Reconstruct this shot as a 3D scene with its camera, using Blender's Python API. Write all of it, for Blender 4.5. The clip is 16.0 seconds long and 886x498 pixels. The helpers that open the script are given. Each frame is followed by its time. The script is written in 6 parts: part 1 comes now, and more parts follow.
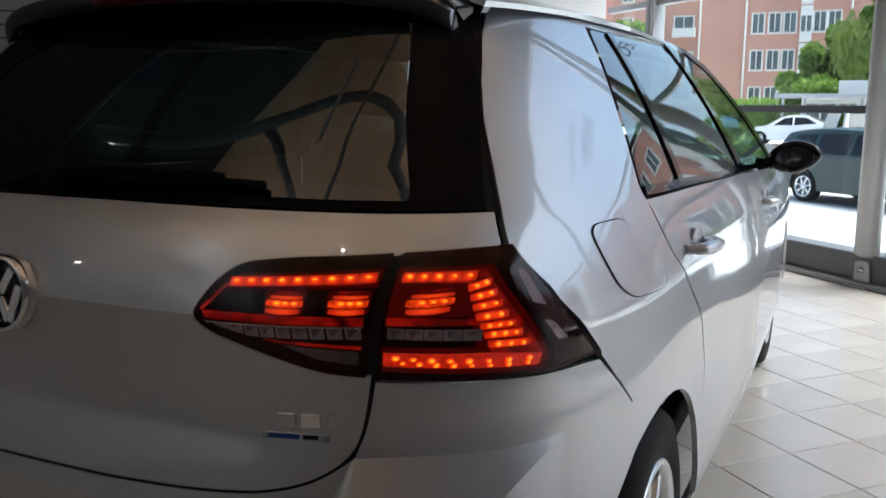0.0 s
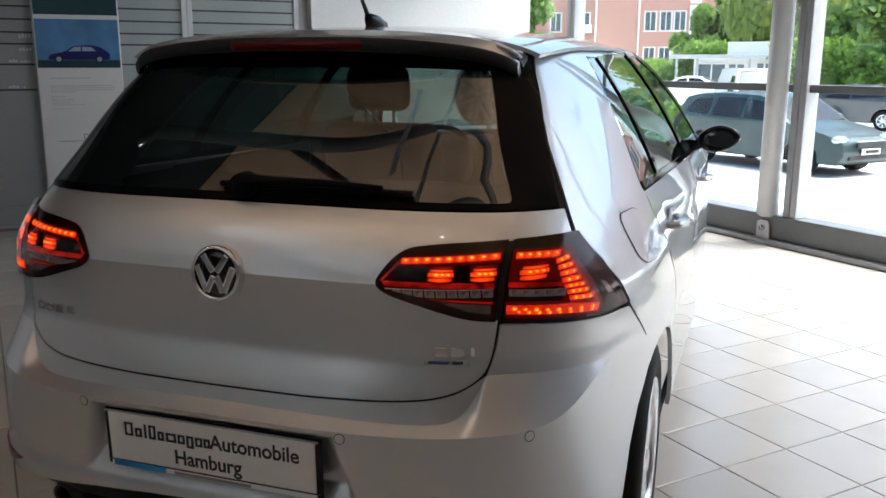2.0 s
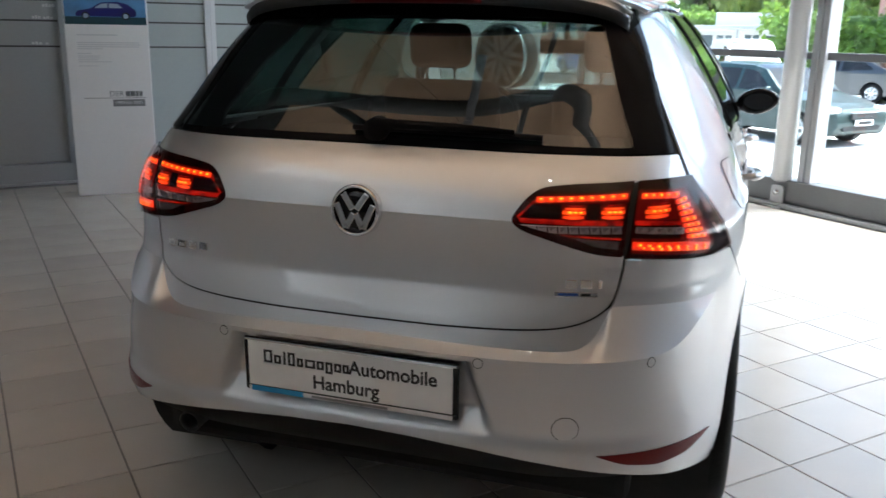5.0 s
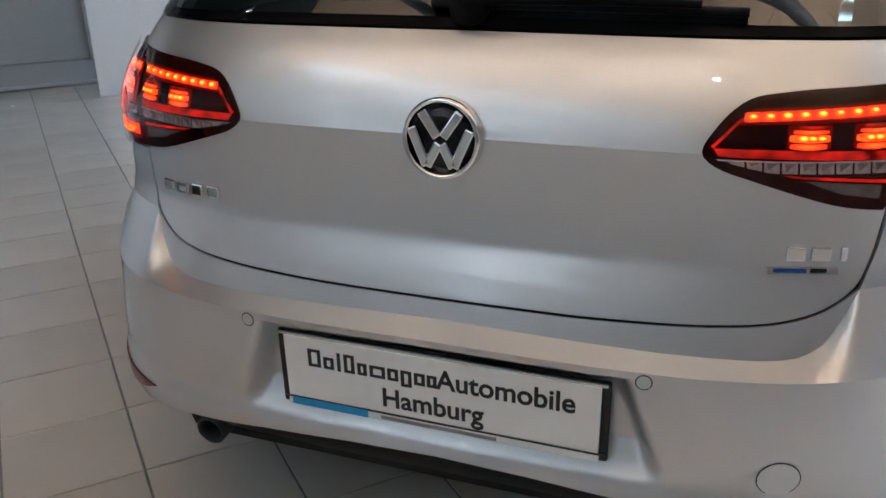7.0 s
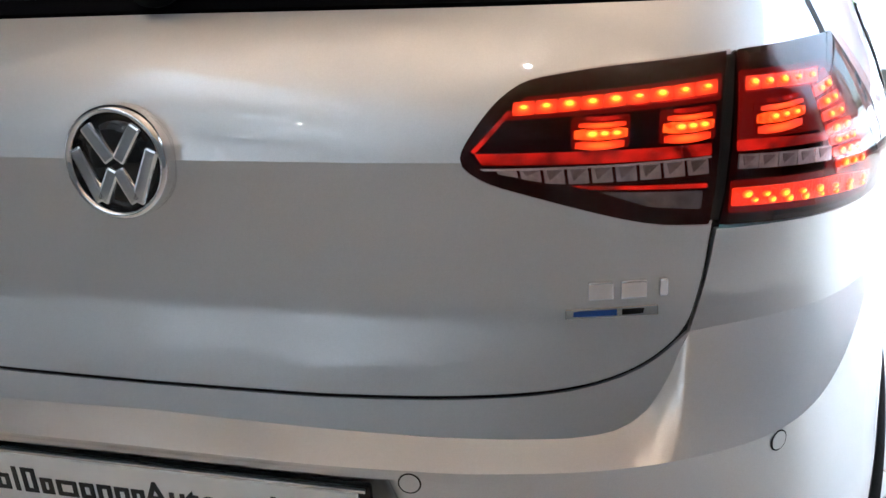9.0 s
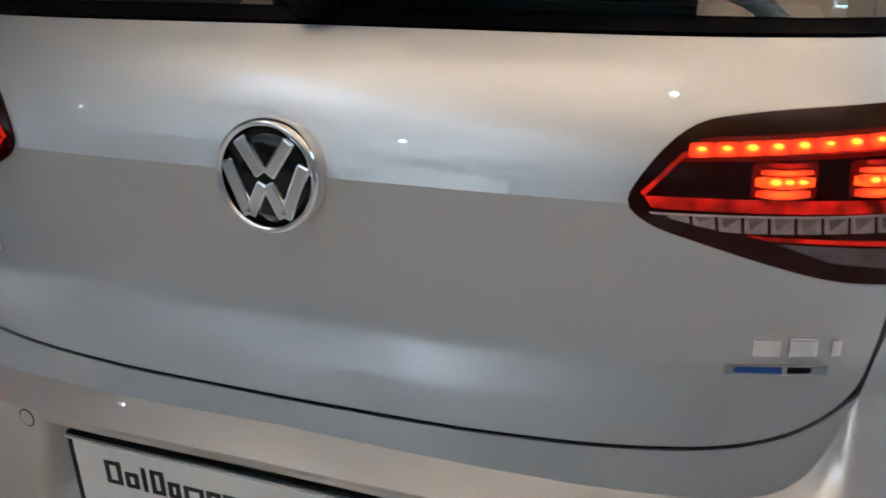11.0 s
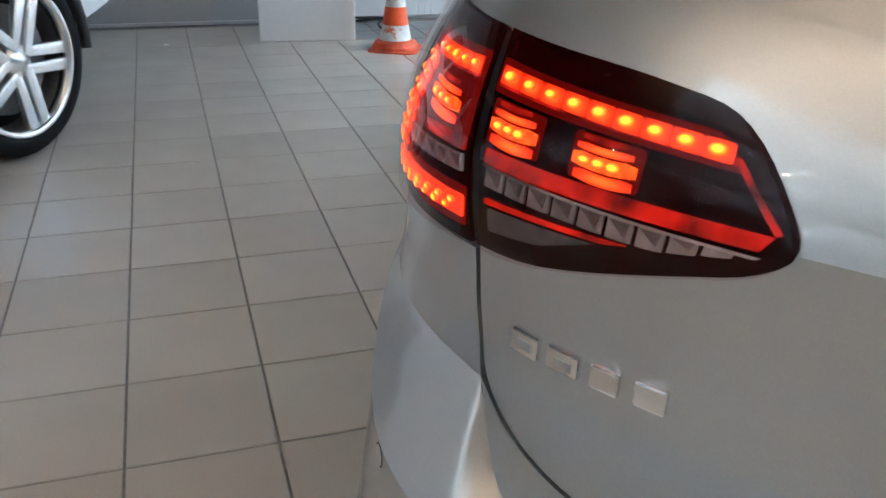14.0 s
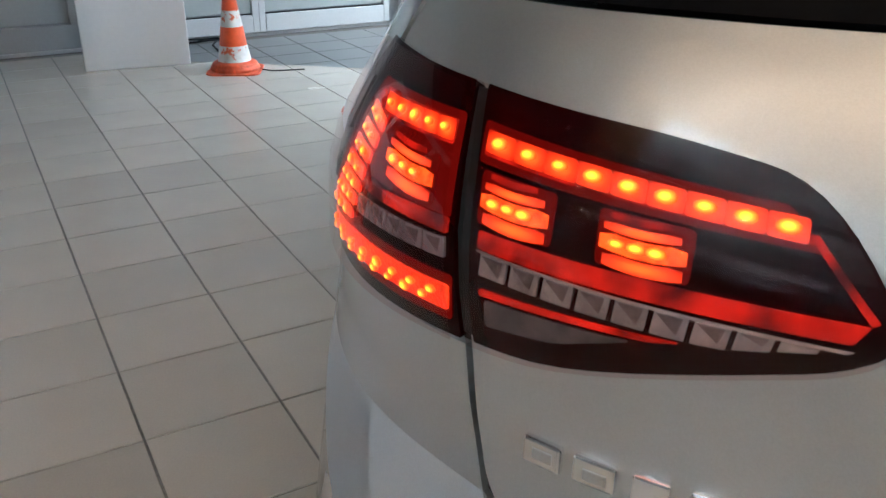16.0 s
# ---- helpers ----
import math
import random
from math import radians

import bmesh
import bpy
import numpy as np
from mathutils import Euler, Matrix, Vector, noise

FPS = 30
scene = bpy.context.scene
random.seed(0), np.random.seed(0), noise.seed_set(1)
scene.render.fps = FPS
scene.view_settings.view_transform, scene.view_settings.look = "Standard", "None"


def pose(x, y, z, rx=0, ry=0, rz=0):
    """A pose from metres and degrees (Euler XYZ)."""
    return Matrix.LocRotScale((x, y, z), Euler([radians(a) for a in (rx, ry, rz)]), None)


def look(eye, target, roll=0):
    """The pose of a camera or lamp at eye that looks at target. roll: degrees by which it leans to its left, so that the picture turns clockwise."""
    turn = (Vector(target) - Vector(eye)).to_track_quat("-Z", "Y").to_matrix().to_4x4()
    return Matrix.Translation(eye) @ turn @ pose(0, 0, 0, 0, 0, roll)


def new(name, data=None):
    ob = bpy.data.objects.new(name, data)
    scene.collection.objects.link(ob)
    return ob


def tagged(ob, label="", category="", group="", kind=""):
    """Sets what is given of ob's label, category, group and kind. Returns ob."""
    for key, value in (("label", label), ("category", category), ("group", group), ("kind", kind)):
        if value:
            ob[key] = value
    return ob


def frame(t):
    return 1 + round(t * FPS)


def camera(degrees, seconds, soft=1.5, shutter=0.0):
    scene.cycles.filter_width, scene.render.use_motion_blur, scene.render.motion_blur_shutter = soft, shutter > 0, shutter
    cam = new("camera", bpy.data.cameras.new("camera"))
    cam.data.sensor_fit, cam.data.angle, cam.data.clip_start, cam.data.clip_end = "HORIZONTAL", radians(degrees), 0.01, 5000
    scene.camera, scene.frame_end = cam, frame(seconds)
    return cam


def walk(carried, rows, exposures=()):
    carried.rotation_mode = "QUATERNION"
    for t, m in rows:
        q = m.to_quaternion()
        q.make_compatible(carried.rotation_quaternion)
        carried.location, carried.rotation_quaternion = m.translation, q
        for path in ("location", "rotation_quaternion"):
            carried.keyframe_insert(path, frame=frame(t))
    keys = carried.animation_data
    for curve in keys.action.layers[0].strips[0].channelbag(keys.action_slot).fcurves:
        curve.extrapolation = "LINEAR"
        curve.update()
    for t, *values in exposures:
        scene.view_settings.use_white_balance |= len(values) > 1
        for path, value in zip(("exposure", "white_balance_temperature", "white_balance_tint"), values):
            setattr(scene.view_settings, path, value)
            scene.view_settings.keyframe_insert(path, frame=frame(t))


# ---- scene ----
from mathutils import geometry

cam = camera(54.8, 16.0, shutter=0.25)
PATH = [
    (0, (1.113, -0.688, 1.181), (0.276, 1.097, 0.846), 0.2),
    (0.5, (1.133, -0.815, 1.251), (0.279, 0.928, 0.77), -0.2),
    (1, (1.016, -1.026, 1.291), (0.345, 0.796, 0.813), 1.2),
    (1.5, (0.942, -1.169, 1.317), (0.375, 0.69, 0.845), 0.5),
    (2, (0.987, -1.327, 1.329), (0.366, 0.526, 0.903), 0.1),
    (2.5, (0.99, -1.453, 1.327), (0.345, 0.38, 0.855), 0.6),
    (3, (0.889, -1.566, 1.329), (0.346, 0.298, 0.851), 0.7),
    (3.5, (0.826, -1.659, 1.329), (0.319, 0.219, 0.866), 0.1),
    (4, (0.813, -1.691, 1.321), (0.307, 0.183, 0.84), 0.4),
    (4.5, (0.791, -1.677, 1.314), (0.305, 0.202, 0.834), 0.9),
    (5, (0.729, -1.558, 1.293), (0.156, 0.293, 0.796), 1.0),
    (5.2, (0.708, -1.477, 1.289), (0.071, 0.346, 0.768), 0.5),
    (7.3, (0.385, -0.842, 1.191), (-0.258, 0.895, 0.435), -1.1),
    (7.5, (0.41, -0.772, 1.18), (-0.204, 0.988, 0.455), -0.8),
    (8, (0.471, -0.659, 1.141), (-0.112, 1.101, 0.392), -1.8),
    (8.5, (0.506, -0.599, 1.114), (-0.014, 1.197, 0.405), -3.1),
    (8.7, (0.518, -0.589, 1.108), (0.051, 1.224, 0.407), -2.8),
    (11, (0.434, -0.552, 1.144), (-0.2, 1.196, 0.41), -0.9),
    (11.5, (0.269, -0.513, 1.164), (-0.51, 1.145, 0.363), 0.4),
    (12, (0.156, -0.452, 1.133), (-0.757, 1.166, 0.392), 2.0),
    (12.5, (0.056, -0.392, 1.111), (-0.97, 1.149, 0.354), 1.5),
    (13, (-0.063, -0.306, 1.111), (-1.178, 1.138, 0.292), -0.9),
    (13.5, (-0.166, -0.308, 1.107), (-1.239, 1.152, 0.26), -0.6),
    (14, (-0.311, -0.308, 1.107), (-1.178, 1.283, 0.26), 1.6),
    (14.5, (-0.364, -0.319, 1.095), (-1.097, 1.335, 0.244), 3.6),
    (15, (-0.387, -0.3, 1.099), (-0.995, 1.408, 0.255), 2.2),
    (15.5, (-0.413, -0.291, 1.1), (-0.996, 1.44, 0.287), 1.9),
    (16, (-0.447, -0.233, 1.116), (-0.996, 1.503, 0.289), 0.3),
]
walk(cam, [(t, look(eye, target, roll)) for t, eye, target, roll in PATH], exposures=[(0.0, 1.08, 5780, 7), (0.5, 1.26, 5780, 7), (1.0, 1.50, 5800, 7), (2.0, 1.75, 5820, 7), (3.0, 2.05, 5780, 6), (5.0, 2.17, 5680, 5), (7.0, 2.88, 5300, 4), (9.0, 2.85, 5280, 4), (11.0, 2.90, 5200, 2), (13.0, 2.88, 5280, 0), (16.0, 2.94, 5400, 1)])

# ---------------------------------------------------------------- world and light
# the building stands turned to the car: A runs from the room to the street, B along the glass front
TURN_B = radians(46.87)
A = Vector((math.cos(TURN_B), math.sin(TURN_B), 0))
B = Vector((A.y, -A.x, 0))
ROOM = Matrix(((A.x, B.x, 0, 0), (A.y, B.y, 0, 0), (0, 0, 1, 0), (0, 0, 0, 1)))
world = bpy.data.worlds.new("sky")
scene.world = world
world.use_nodes = True
wn = world.node_tree.nodes
sky = wn.new("ShaderNodeTexSky")
sky.sky_type, sky.sun_disc = "NISHITA", False
sky.sun_elevation, sky.sun_rotation = radians(62), math.atan2((A * 12 + B * 7).x, (A * 12 + B * 7).y)
sky.air_density, sky.dust_density, sky.ozone_density = 1.0, 5.0, 1.0
wn["Background"].inputs["Strength"].default_value = 0.15
world.node_tree.links.new(sky.outputs[0], wn["Background"].inputs["Color"])

FRONT, LEFT, BACK, RIGHT, HIGH, STREET = 4.95, -6.12, -8.5, 5.6, 4.3, -0.75


def at_room(a, b, z=0.0):
    """The place a metres towards the street and b metres along the glass front."""
    return A * a + B * b + Vector((0, 0, z))


def lamp(name, kind, energy, colour, m, **more):
    data = bpy.data.lights.new(name, kind)
    data.energy, data.color = energy, colour
    if kind == "SUN":
        data.angle = more["angle"]
    if kind == "AREA":
        data.shape, data.size, data.size_y = "RECTANGLE", more["size"], more["size_y"]
    if kind == "SPOT":
        data.spot_size, data.spot_blend, data.shadow_soft_size = more["cone"], 0.6, 0.05
    ob = new(name, data)
    ob.matrix_world = m
    return ob


lamp("sun", "SUN", 3.4, (1.0, 0.97, 0.94), look(A * 12 + B * 7 + Vector((0, 0, 26)), (0, 0, 0)), angle=radians(50))
# ---------------------------------------------------------------- materials


def material(name, colour, rough=0.5, metal=0.0, grain=0.0, grain_size=60.0, blotch=0.0, blotch_size=3.0,
             bump=0.0, bump_size=200.0, coat=0.0, emit=None, power=0.0, spec=0.5, vary=0.0, rough_vary=0.0, detail=4.0):
    """A surface with variation at two scales, fine relief and wear."""
    m = bpy.data.materials.new(name)
    m.use_nodes = True
    t, n = m.node_tree, m.node_tree.nodes
    p = n["Principled BSDF"]
    p.inputs["Base Color"].default_value = (*colour, 1)
    p.inputs["Roughness"].default_value = rough
    p.inputs["Metallic"].default_value = metal
    p.inputs["Specular IOR Level"].default_value = spec
    p.inputs["Coat Weight"].default_value = coat
    p.inputs["Coat Roughness"].default_value = 0.015
    if emit:
        p.inputs["Emission Color"].default_value = (*emit, 1)
        p.inputs["Emission Strength"].default_value = power
    co = n.new("ShaderNodeTexCoord")

    def noise_at(size, d=4.0):
        x = n.new("ShaderNodeTexNoise")
        x.inputs["Scale"].default_value, x.inputs["Detail"].default_value = size, d
        t.links.new(co.outputs["Object"], x.inputs["Vector"])
        return x

    last = None
    for size, amount in ((grain_size, grain), (blotch_size, blotch)):
        if amount:
            x = noise_at(size, detail)
            ramp = n.new("ShaderNodeMapRange")
            ramp.inputs["From Min"].default_value, ramp.inputs["From Max"].default_value = 0.25, 0.75
            ramp.inputs["To Min"].default_value, ramp.inputs["To Max"].default_value = 1 - amount, 1 + amount
            t.links.new(x.outputs["Fac"], ramp.inputs["Value"])
            mix = n.new("ShaderNodeVectorMath")
            mix.operation = "SCALE"
            if last is None:
                mix.inputs[0].default_value = colour
            else:
                t.links.new(last.outputs[0], mix.inputs[0])
            t.links.new(ramp.outputs[0], mix.inputs["Scale"])
            last = mix
    if vary:
        info = n.new("ShaderNodeObjectInfo")
        ramp = n.new("ShaderNodeMapRange")
        ramp.inputs["To Min"].default_value, ramp.inputs["To Max"].default_value = 1 - vary, 1 + vary
        t.links.new(info.outputs["Random"], ramp.inputs["Value"])
        mix = n.new("ShaderNodeVectorMath")
        mix.operation = "SCALE"
        if last is None:
            mix.inputs[0].default_value = colour
        else:
            t.links.new(last.outputs[0], mix.inputs[0])
        t.links.new(ramp.outputs[0], mix.inputs["Scale"])
        last = mix
    if last is not None:
        t.links.new(last.outputs[0], p.inputs["Base Color"])
    if rough_vary:
        x = noise_at(blotch_size * 2.3)
        ramp = n.new("ShaderNodeMapRange")
        ramp.inputs["From Min"].default_value, ramp.inputs["From Max"].default_value = 0.25, 0.75
        ramp.inputs["To Min"].default_value, ramp.inputs["To Max"].default_value = rough - rough_vary, rough + rough_vary
        t.links.new(x.outputs["Fac"], ramp.inputs["Value"])
        t.links.new(ramp.outputs[0], p.inputs["Roughness"])
    if bump:
        x = noise_at(bump_size)
        b = n.new("ShaderNodeBump")
        b.inputs["Strength"].default_value, b.inputs["Distance"].default_value = bump, 0.002
        t.links.new(x.outputs["Fac"], b.inputs["Height"])
        t.links.new(b.outputs[0], p.inputs["Normal"])
    return m


def pane_material(name, tint, base=0.045, rough=0.01):
    """Clear or tinted sheet glass: light passes straight, the surface mirrors more at flat angles."""
    m = bpy.data.materials.new(name)
    m.use_nodes = True
    t, n = m.node_tree, m.node_tree.nodes
    n.remove(n["Principled BSDF"])
    clear, shine, mix = n.new("ShaderNodeBsdfTransparent"), n.new("ShaderNodeBsdfGlossy"), n.new("ShaderNodeMixShader")
    clear.inputs[0].default_value = (*tint, 1)
    shine.inputs["Color"].default_value = (1, 1, 1, 1)
    shine.inputs["Roughness"].default_value = rough
    facing, power, level = n.new("ShaderNodeLayerWeight"), n.new("ShaderNodeMath"), n.new("ShaderNodeMath")
    facing.inputs["Blend"].default_value = 0.5
    power.operation, level.operation = "POWER", "MULTIPLY_ADD"
    power.inputs[1].default_value = 5.0
    level.inputs[1].default_value, level.inputs[2].default_value = 1 - base, base
    t.links.new(facing.outputs["Facing"], power.inputs[0])
    t.links.new(power.outputs[0], level.inputs[0])
    t.links.new(level.outputs[0], mix.inputs[0])
    t.links.new(clear.outputs[0], mix.inputs[1])
    t.links.new(shine.outputs[0], mix.inputs[2])
    t.links.new(mix.outputs[0], n["Material Output"].inputs[0])
    return m


def paint_material(name, colour, metal=0.6, rough=0.42, flake=0.05, coat=1.0):
    """Clear-coated metallic car paint with fine flakes."""
    m = material(name, colour, rough, metal, coat=coat)
    t, n = m.node_tree, m.node_tree.nodes
    p = n["Principled BSDF"]
    co = n.new("ShaderNodeTexCoord")
    v = n.new("ShaderNodeTexVoronoi")
    v.inputs["Scale"].default_value = 1400
    t.links.new(co.outputs["Object"], v.inputs["Vector"])
    mix = n.new("ShaderNodeMapRange")
    mix.inputs["To Min"].default_value, mix.inputs["To Max"].default_value = 1 - flake, 1 + flake
    sep = n.new("ShaderNodeSeparateColor")
    t.links.new(v.outputs["Color"], sep.inputs[0])
    t.links.new(sep.outputs[0], mix.inputs["Value"])
    mul = n.new("ShaderNodeVectorMath")
    mul.operation = "SCALE"
    mul.inputs[0].default_value = colour
    t.links.new(mix.outputs[0], mul.inputs["Scale"])
    t.links.new(mul.outputs[0], p.inputs["Base Color"])
    return m


SILVER = paint_material("silver_paint", (0.585, 0.598, 0.612), 0.86, 0.45, 0.04)
SILVER.node_tree.nodes["Principled BSDF"].inputs["Coat IOR"].default_value = 1.85
WHITE_PAINT = paint_material("white_paint", (0.82, 0.83, 0.83), 0.0, 0.3, 0.02, 0.9)
GREEN_PAINT = paint_material("green_paint", (0.010, 0.030, 0.030), 0.1, 0.4, 0.1, 0.25)
DARK_PAINT = paint_material("dark_paint", (0.03, 0.033, 0.04), 0.3, 0.3, 0.1, 1.0)
BLUE_PAINT = paint_material("blue_paint", (0.03, 0.12, 0.4), 0.3, 0.3, 0.1, 1.0)
GLOSS_BLACK = material("gloss_black", (0.008, 0.008, 0.009), 0.05, spec=0.4)
PLASTIC = material("bumper_plastic", (0.010, 0.010, 0.0105), 0.65, grain=0.2, grain_size=300, bump=0.2, bump_size=500, spec=0.2)
FIN_BLACK = material("fin_black", (0.006, 0.006, 0.007), 0.10, grain=0.1, grain_size=200, spec=0.04)
MATT_BLACK = material("matt_black", (0.022, 0.022, 0.023), 0.62, grain=0.25, grain_size=300, bump=0.2, bump_size=500)
WIPER_BLACK = material("wiper_black", (0.007, 0.007, 0.0075), 0.5, grain=0.2, grain_size=300, bump=0.2, bump_size=500, spec=0.06)
# black of the underbody, also used as painted shade in panel gaps
VOID = material("underseal", (0.008, 0.008, 0.008), 0.9, grain=0.3, grain_size=40)
RUBBER = material("rubber", (0.012, 0.012, 0.0125), 0.6, grain=0.3, grain_size=120, bump=0.25, bump_size=260, spec=0.1)
CHROME = material("chrome", (0.82, 0.83, 0.85), 0.07, 1.0, grain=0.03, grain_size=30)
SATIN_CHROME = material("satin_chrome", (0.7, 0.71, 0.72), 0.22, 1.0, grain=0.05, grain_size=80)
ALLOY = material("alloy", (0.80, 0.81, 0.82), 0.24, 0.85, grain=0.05, grain_size=120, coat=0.4)
# alloy toned dark: the shade behind the spokes is in its colour
BARREL_SHADE = material("rim_barrel", (0.10, 0.10, 0.105), 0.5, 0.5, grain=0.2, grain_size=60)
BRAKE = material("brake_steel", (0.25, 0.25, 0.26), 0.4, 0.8, grain=0.2, grain_size=90)
TINTED = pane_material("tinted_glass", (0.14, 0.19, 0.175), 0.13)
MIRROR = material("mirror_glass", (0.16, 0.165, 0.18), 0.02, 1.0)
SIDE_GLASS = pane_material("car_window_glass", (0.11, 0.20, 0.175), 0.12)
SCREEN = pane_material("windscreen_glass", (0.74, 0.80, 0.78), 0.05)
CLEAR = pane_material("window_glass", (0.93, 0.965, 0.95), 0.03)
LENS = pane_material("lamp_lens", (0.86, 0.74, 0.74), 0.018)
LAMP_DARK = material("lamp_housing", (0.018, 0.0008, 0.0008), 0.06, grain=0.15, grain_size=30, spec=0.13)
LAMP_RED = material("red_reflector", (0.12, 0.003, 0.003), 0.2, 0.1, grain=0.4, grain_size=60, bump=0.3, bump_size=120, coat=0.2, emit=(1.0, 0.016, 0.004), power=0.075, spec=0.25)
LAMP_BRIGHT = material("lit_red_lamp", (0.5, 0.02, 0.01), 0.25, grain=0.3, grain_size=150, emit=(1.0, 0.06, 0.0), power=0.35)
LED_BASE = material("lit_diode_bed", (0.5, 0.02, 0.01), 0.3, grain=0.3, grain_size=260, bump=0.6, bump_size=320, emit=(1.0, 0.026, 0.0), power=0.19)
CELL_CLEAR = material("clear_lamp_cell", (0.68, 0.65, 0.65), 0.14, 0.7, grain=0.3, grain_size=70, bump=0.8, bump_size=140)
# darker copy of the clear cell: the shade of its facets as colour
CELL_SHADE = material("deep_lamp_cell", (0.30, 0.26, 0.26), 0.16, 0.6, grain=0.35, grain_size=80, bump=0.8, bump_size=140)
BOWL_RED = material("dark_red_bowl", (0.05, 0.003, 0.003), 0.12, 0.2, grain=0.4, grain_size=50, bump=0.5, bump_size=60, coat=0.5)
# faint emission put on the housing for diode light scattered over it
LAMP_GLOW = material("lamp_bed_glow", (0.04, 0.001, 0.001), 0.08, grain=0.2, grain_size=90, emit=(1.0, 0.012, 0.004), power=0.016, spec=0.13)
LAMP_GREY = material("clear_lamp_bowl", (0.24, 0.23, 0.23), 0.2, 0.6, grain=0.5, grain_size=60, bump=0.8, bump_size=90)
RED_PLASTIC = material("red_plastic", (0.10, 0.003, 0.004), 0.3, grain=0.2, grain_size=300, bump=0.3, bump_size=500, coat=0.12, spec=0.15)
AMBER = material("amber_plastic", (0.7, 0.25, 0.03), 0.2, coat=0.5)
HEADLIGHT = material("headlight_glass", (0.5, 0.53, 0.55), 0.1, 0.6, grain=0.3, grain_size=30, coat=1.0)
FABRIC = material("seat_fabric", (0.075, 0.052, 0.038), 0.9, grain=0.3, grain_size=400, bump=0.3, bump_size=500)
LINING = material("roof_lining", (0.33, 0.31, 0.28), 0.95, grain=0.1, grain_size=300)
TRIM = material("interior_plastic", (0.03, 0.03, 0.03), 0.7, grain=0.2, grain_size=200)



def glow_material(name, plane, stops, power):
    """Lit lamp plastic: hottest in the middle of each piece, dim at its rim."""
    m = material(name, (0.5, 0.03, 0.01), 0.3, emit=(1.0, 0.03, 0.008), power=power)
    t, n = m.node_tree, m.node_tree.nodes
    co, far, ramp = n.new("ShaderNodeTexCoord"), n.new("ShaderNodeVectorMath"), n.new("ShaderNodeValToRGB")
    flat = n.new("ShaderNodeVectorMath")
    flat.operation, far.operation = "MULTIPLY", "DISTANCE"
    flat.inputs[1].default_value = plane
    far.inputs[1].default_value = tuple(0.5 * v for v in plane)
    t.links.new(co.outputs["Generated"], flat.inputs[0])
    t.links.new(flat.outputs[0], far.inputs[0])
    t.links.new(far.outputs["Value"], ramp.inputs[0])
    for k, (at, c) in enumerate(stops):
        e = ramp.color_ramp.elements[k] if k < 2 else ramp.color_ramp.elements.new(at)
        e.position, e.color = at, (*c, 1)
    t.links.new(ramp.outputs[0], n["Principled BSDF"].inputs["Emission Color"])
    return m


LED_HOT = glow_material("lit_diode", (1, 1, 0), ((0.10, (1.0, 0.36, 0.006)), (0.30, (0.85, 0.10, 0.001)), (0.50, (0.30, 0.010, 0.0))), 1.0)
LIT_CELL = glow_material("lit_lamp_cell", (1, 0, 1), ((0.10, (1.0, 0.085, 0.002)), (0.36, (0.70, 0.024, 0.0)), (0.62, (0.16, 0.003, 0.0))), 0.44)


def uneven_glow(m, size, low, high):
    """Lets the glow of a lit plastic strip wax and wane along it."""
    t, n = m.node_tree, m.node_tree.nodes
    co, x, ramp = n.new("ShaderNodeTexCoord"), n.new("ShaderNodeTexNoise"), n.new("ShaderNodeMapRange")
    x.inputs["Scale"].default_value, x.inputs["Detail"].default_value = size, 3.0
    ramp.inputs["From Min"].default_value, ramp.inputs["From Max"].default_value = 0.35, 0.65
    ramp.inputs["To Min"].default_value, ramp.inputs["To Max"].default_value = low, high
    t.links.new(co.outputs["Object"], x.inputs["Vector"])
    t.links.new(x.outputs["Fac"], ramp.inputs["Value"])
    t.links.new(ramp.outputs[0], n["Principled BSDF"].inputs["Emission Strength"])


uneven_glow(LAMP_RED, 38.0, 0.004, 0.11)
uneven_glow(LED_BASE, 130.0, 0.09, 0.26)
uneven_glow(LAMP_BRIGHT, 150.0, 0.15, 0.5)


def leaf_material(name, colour, size):
    """Leaves that let some light through."""
    m = material(name, colour, .55, grain=.4, grain_size=size, vary=.12)
    t, n = m.node_tree, m.node_tree.nodes
    p, thin, mix = n["Principled BSDF"], n.new("ShaderNodeBsdfTranslucent"), n.new("ShaderNodeMixShader")
    thin.inputs["Color"].default_value = (colour[0] * 1.7, colour[1] * 1.5, colour[2] * 1.1, 1)
    mix.inputs[0].default_value = 0.45
    t.links.new(p.outputs[0], mix.inputs[1])
    t.links.new(thin.outputs[0], mix.inputs[2])
    t.links.new(mix.outputs[0], n["Material Output"].inputs[0])
    return m


# ---------------------------------------------------------------- building helpers


def mesh_of(name, bm, mat, smooth=False):
    me = bpy.data.meshes.new(name)
    bm.to_mesh(me)
    bm.free()
    for m in (mat if isinstance(mat, (list, tuple)) else [mat]):
        me.materials.append(m)
    if smooth:
        me.shade_smooth()
    return me


def part(name, bm, mat, parent=None, label="", smooth=False, m=None):
    """Links a bmesh, or a mesh, as one object under a thing or a part."""
    me = bm if isinstance(bm, bpy.types.Mesh) else mesh_of(name, bm, mat, smooth)
    ob = new(name, me)
    if parent:
        ob.parent = parent
    if m is not None:
        ob.matrix_local = m
    if label:
        ob["label"] = label
    return ob


def thing(name, label, category, m=None, group="", kind=""):
    ob = new(name)
    if m is not None:
        ob.matrix_world = m
    return tagged(ob, label, category, group, kind)


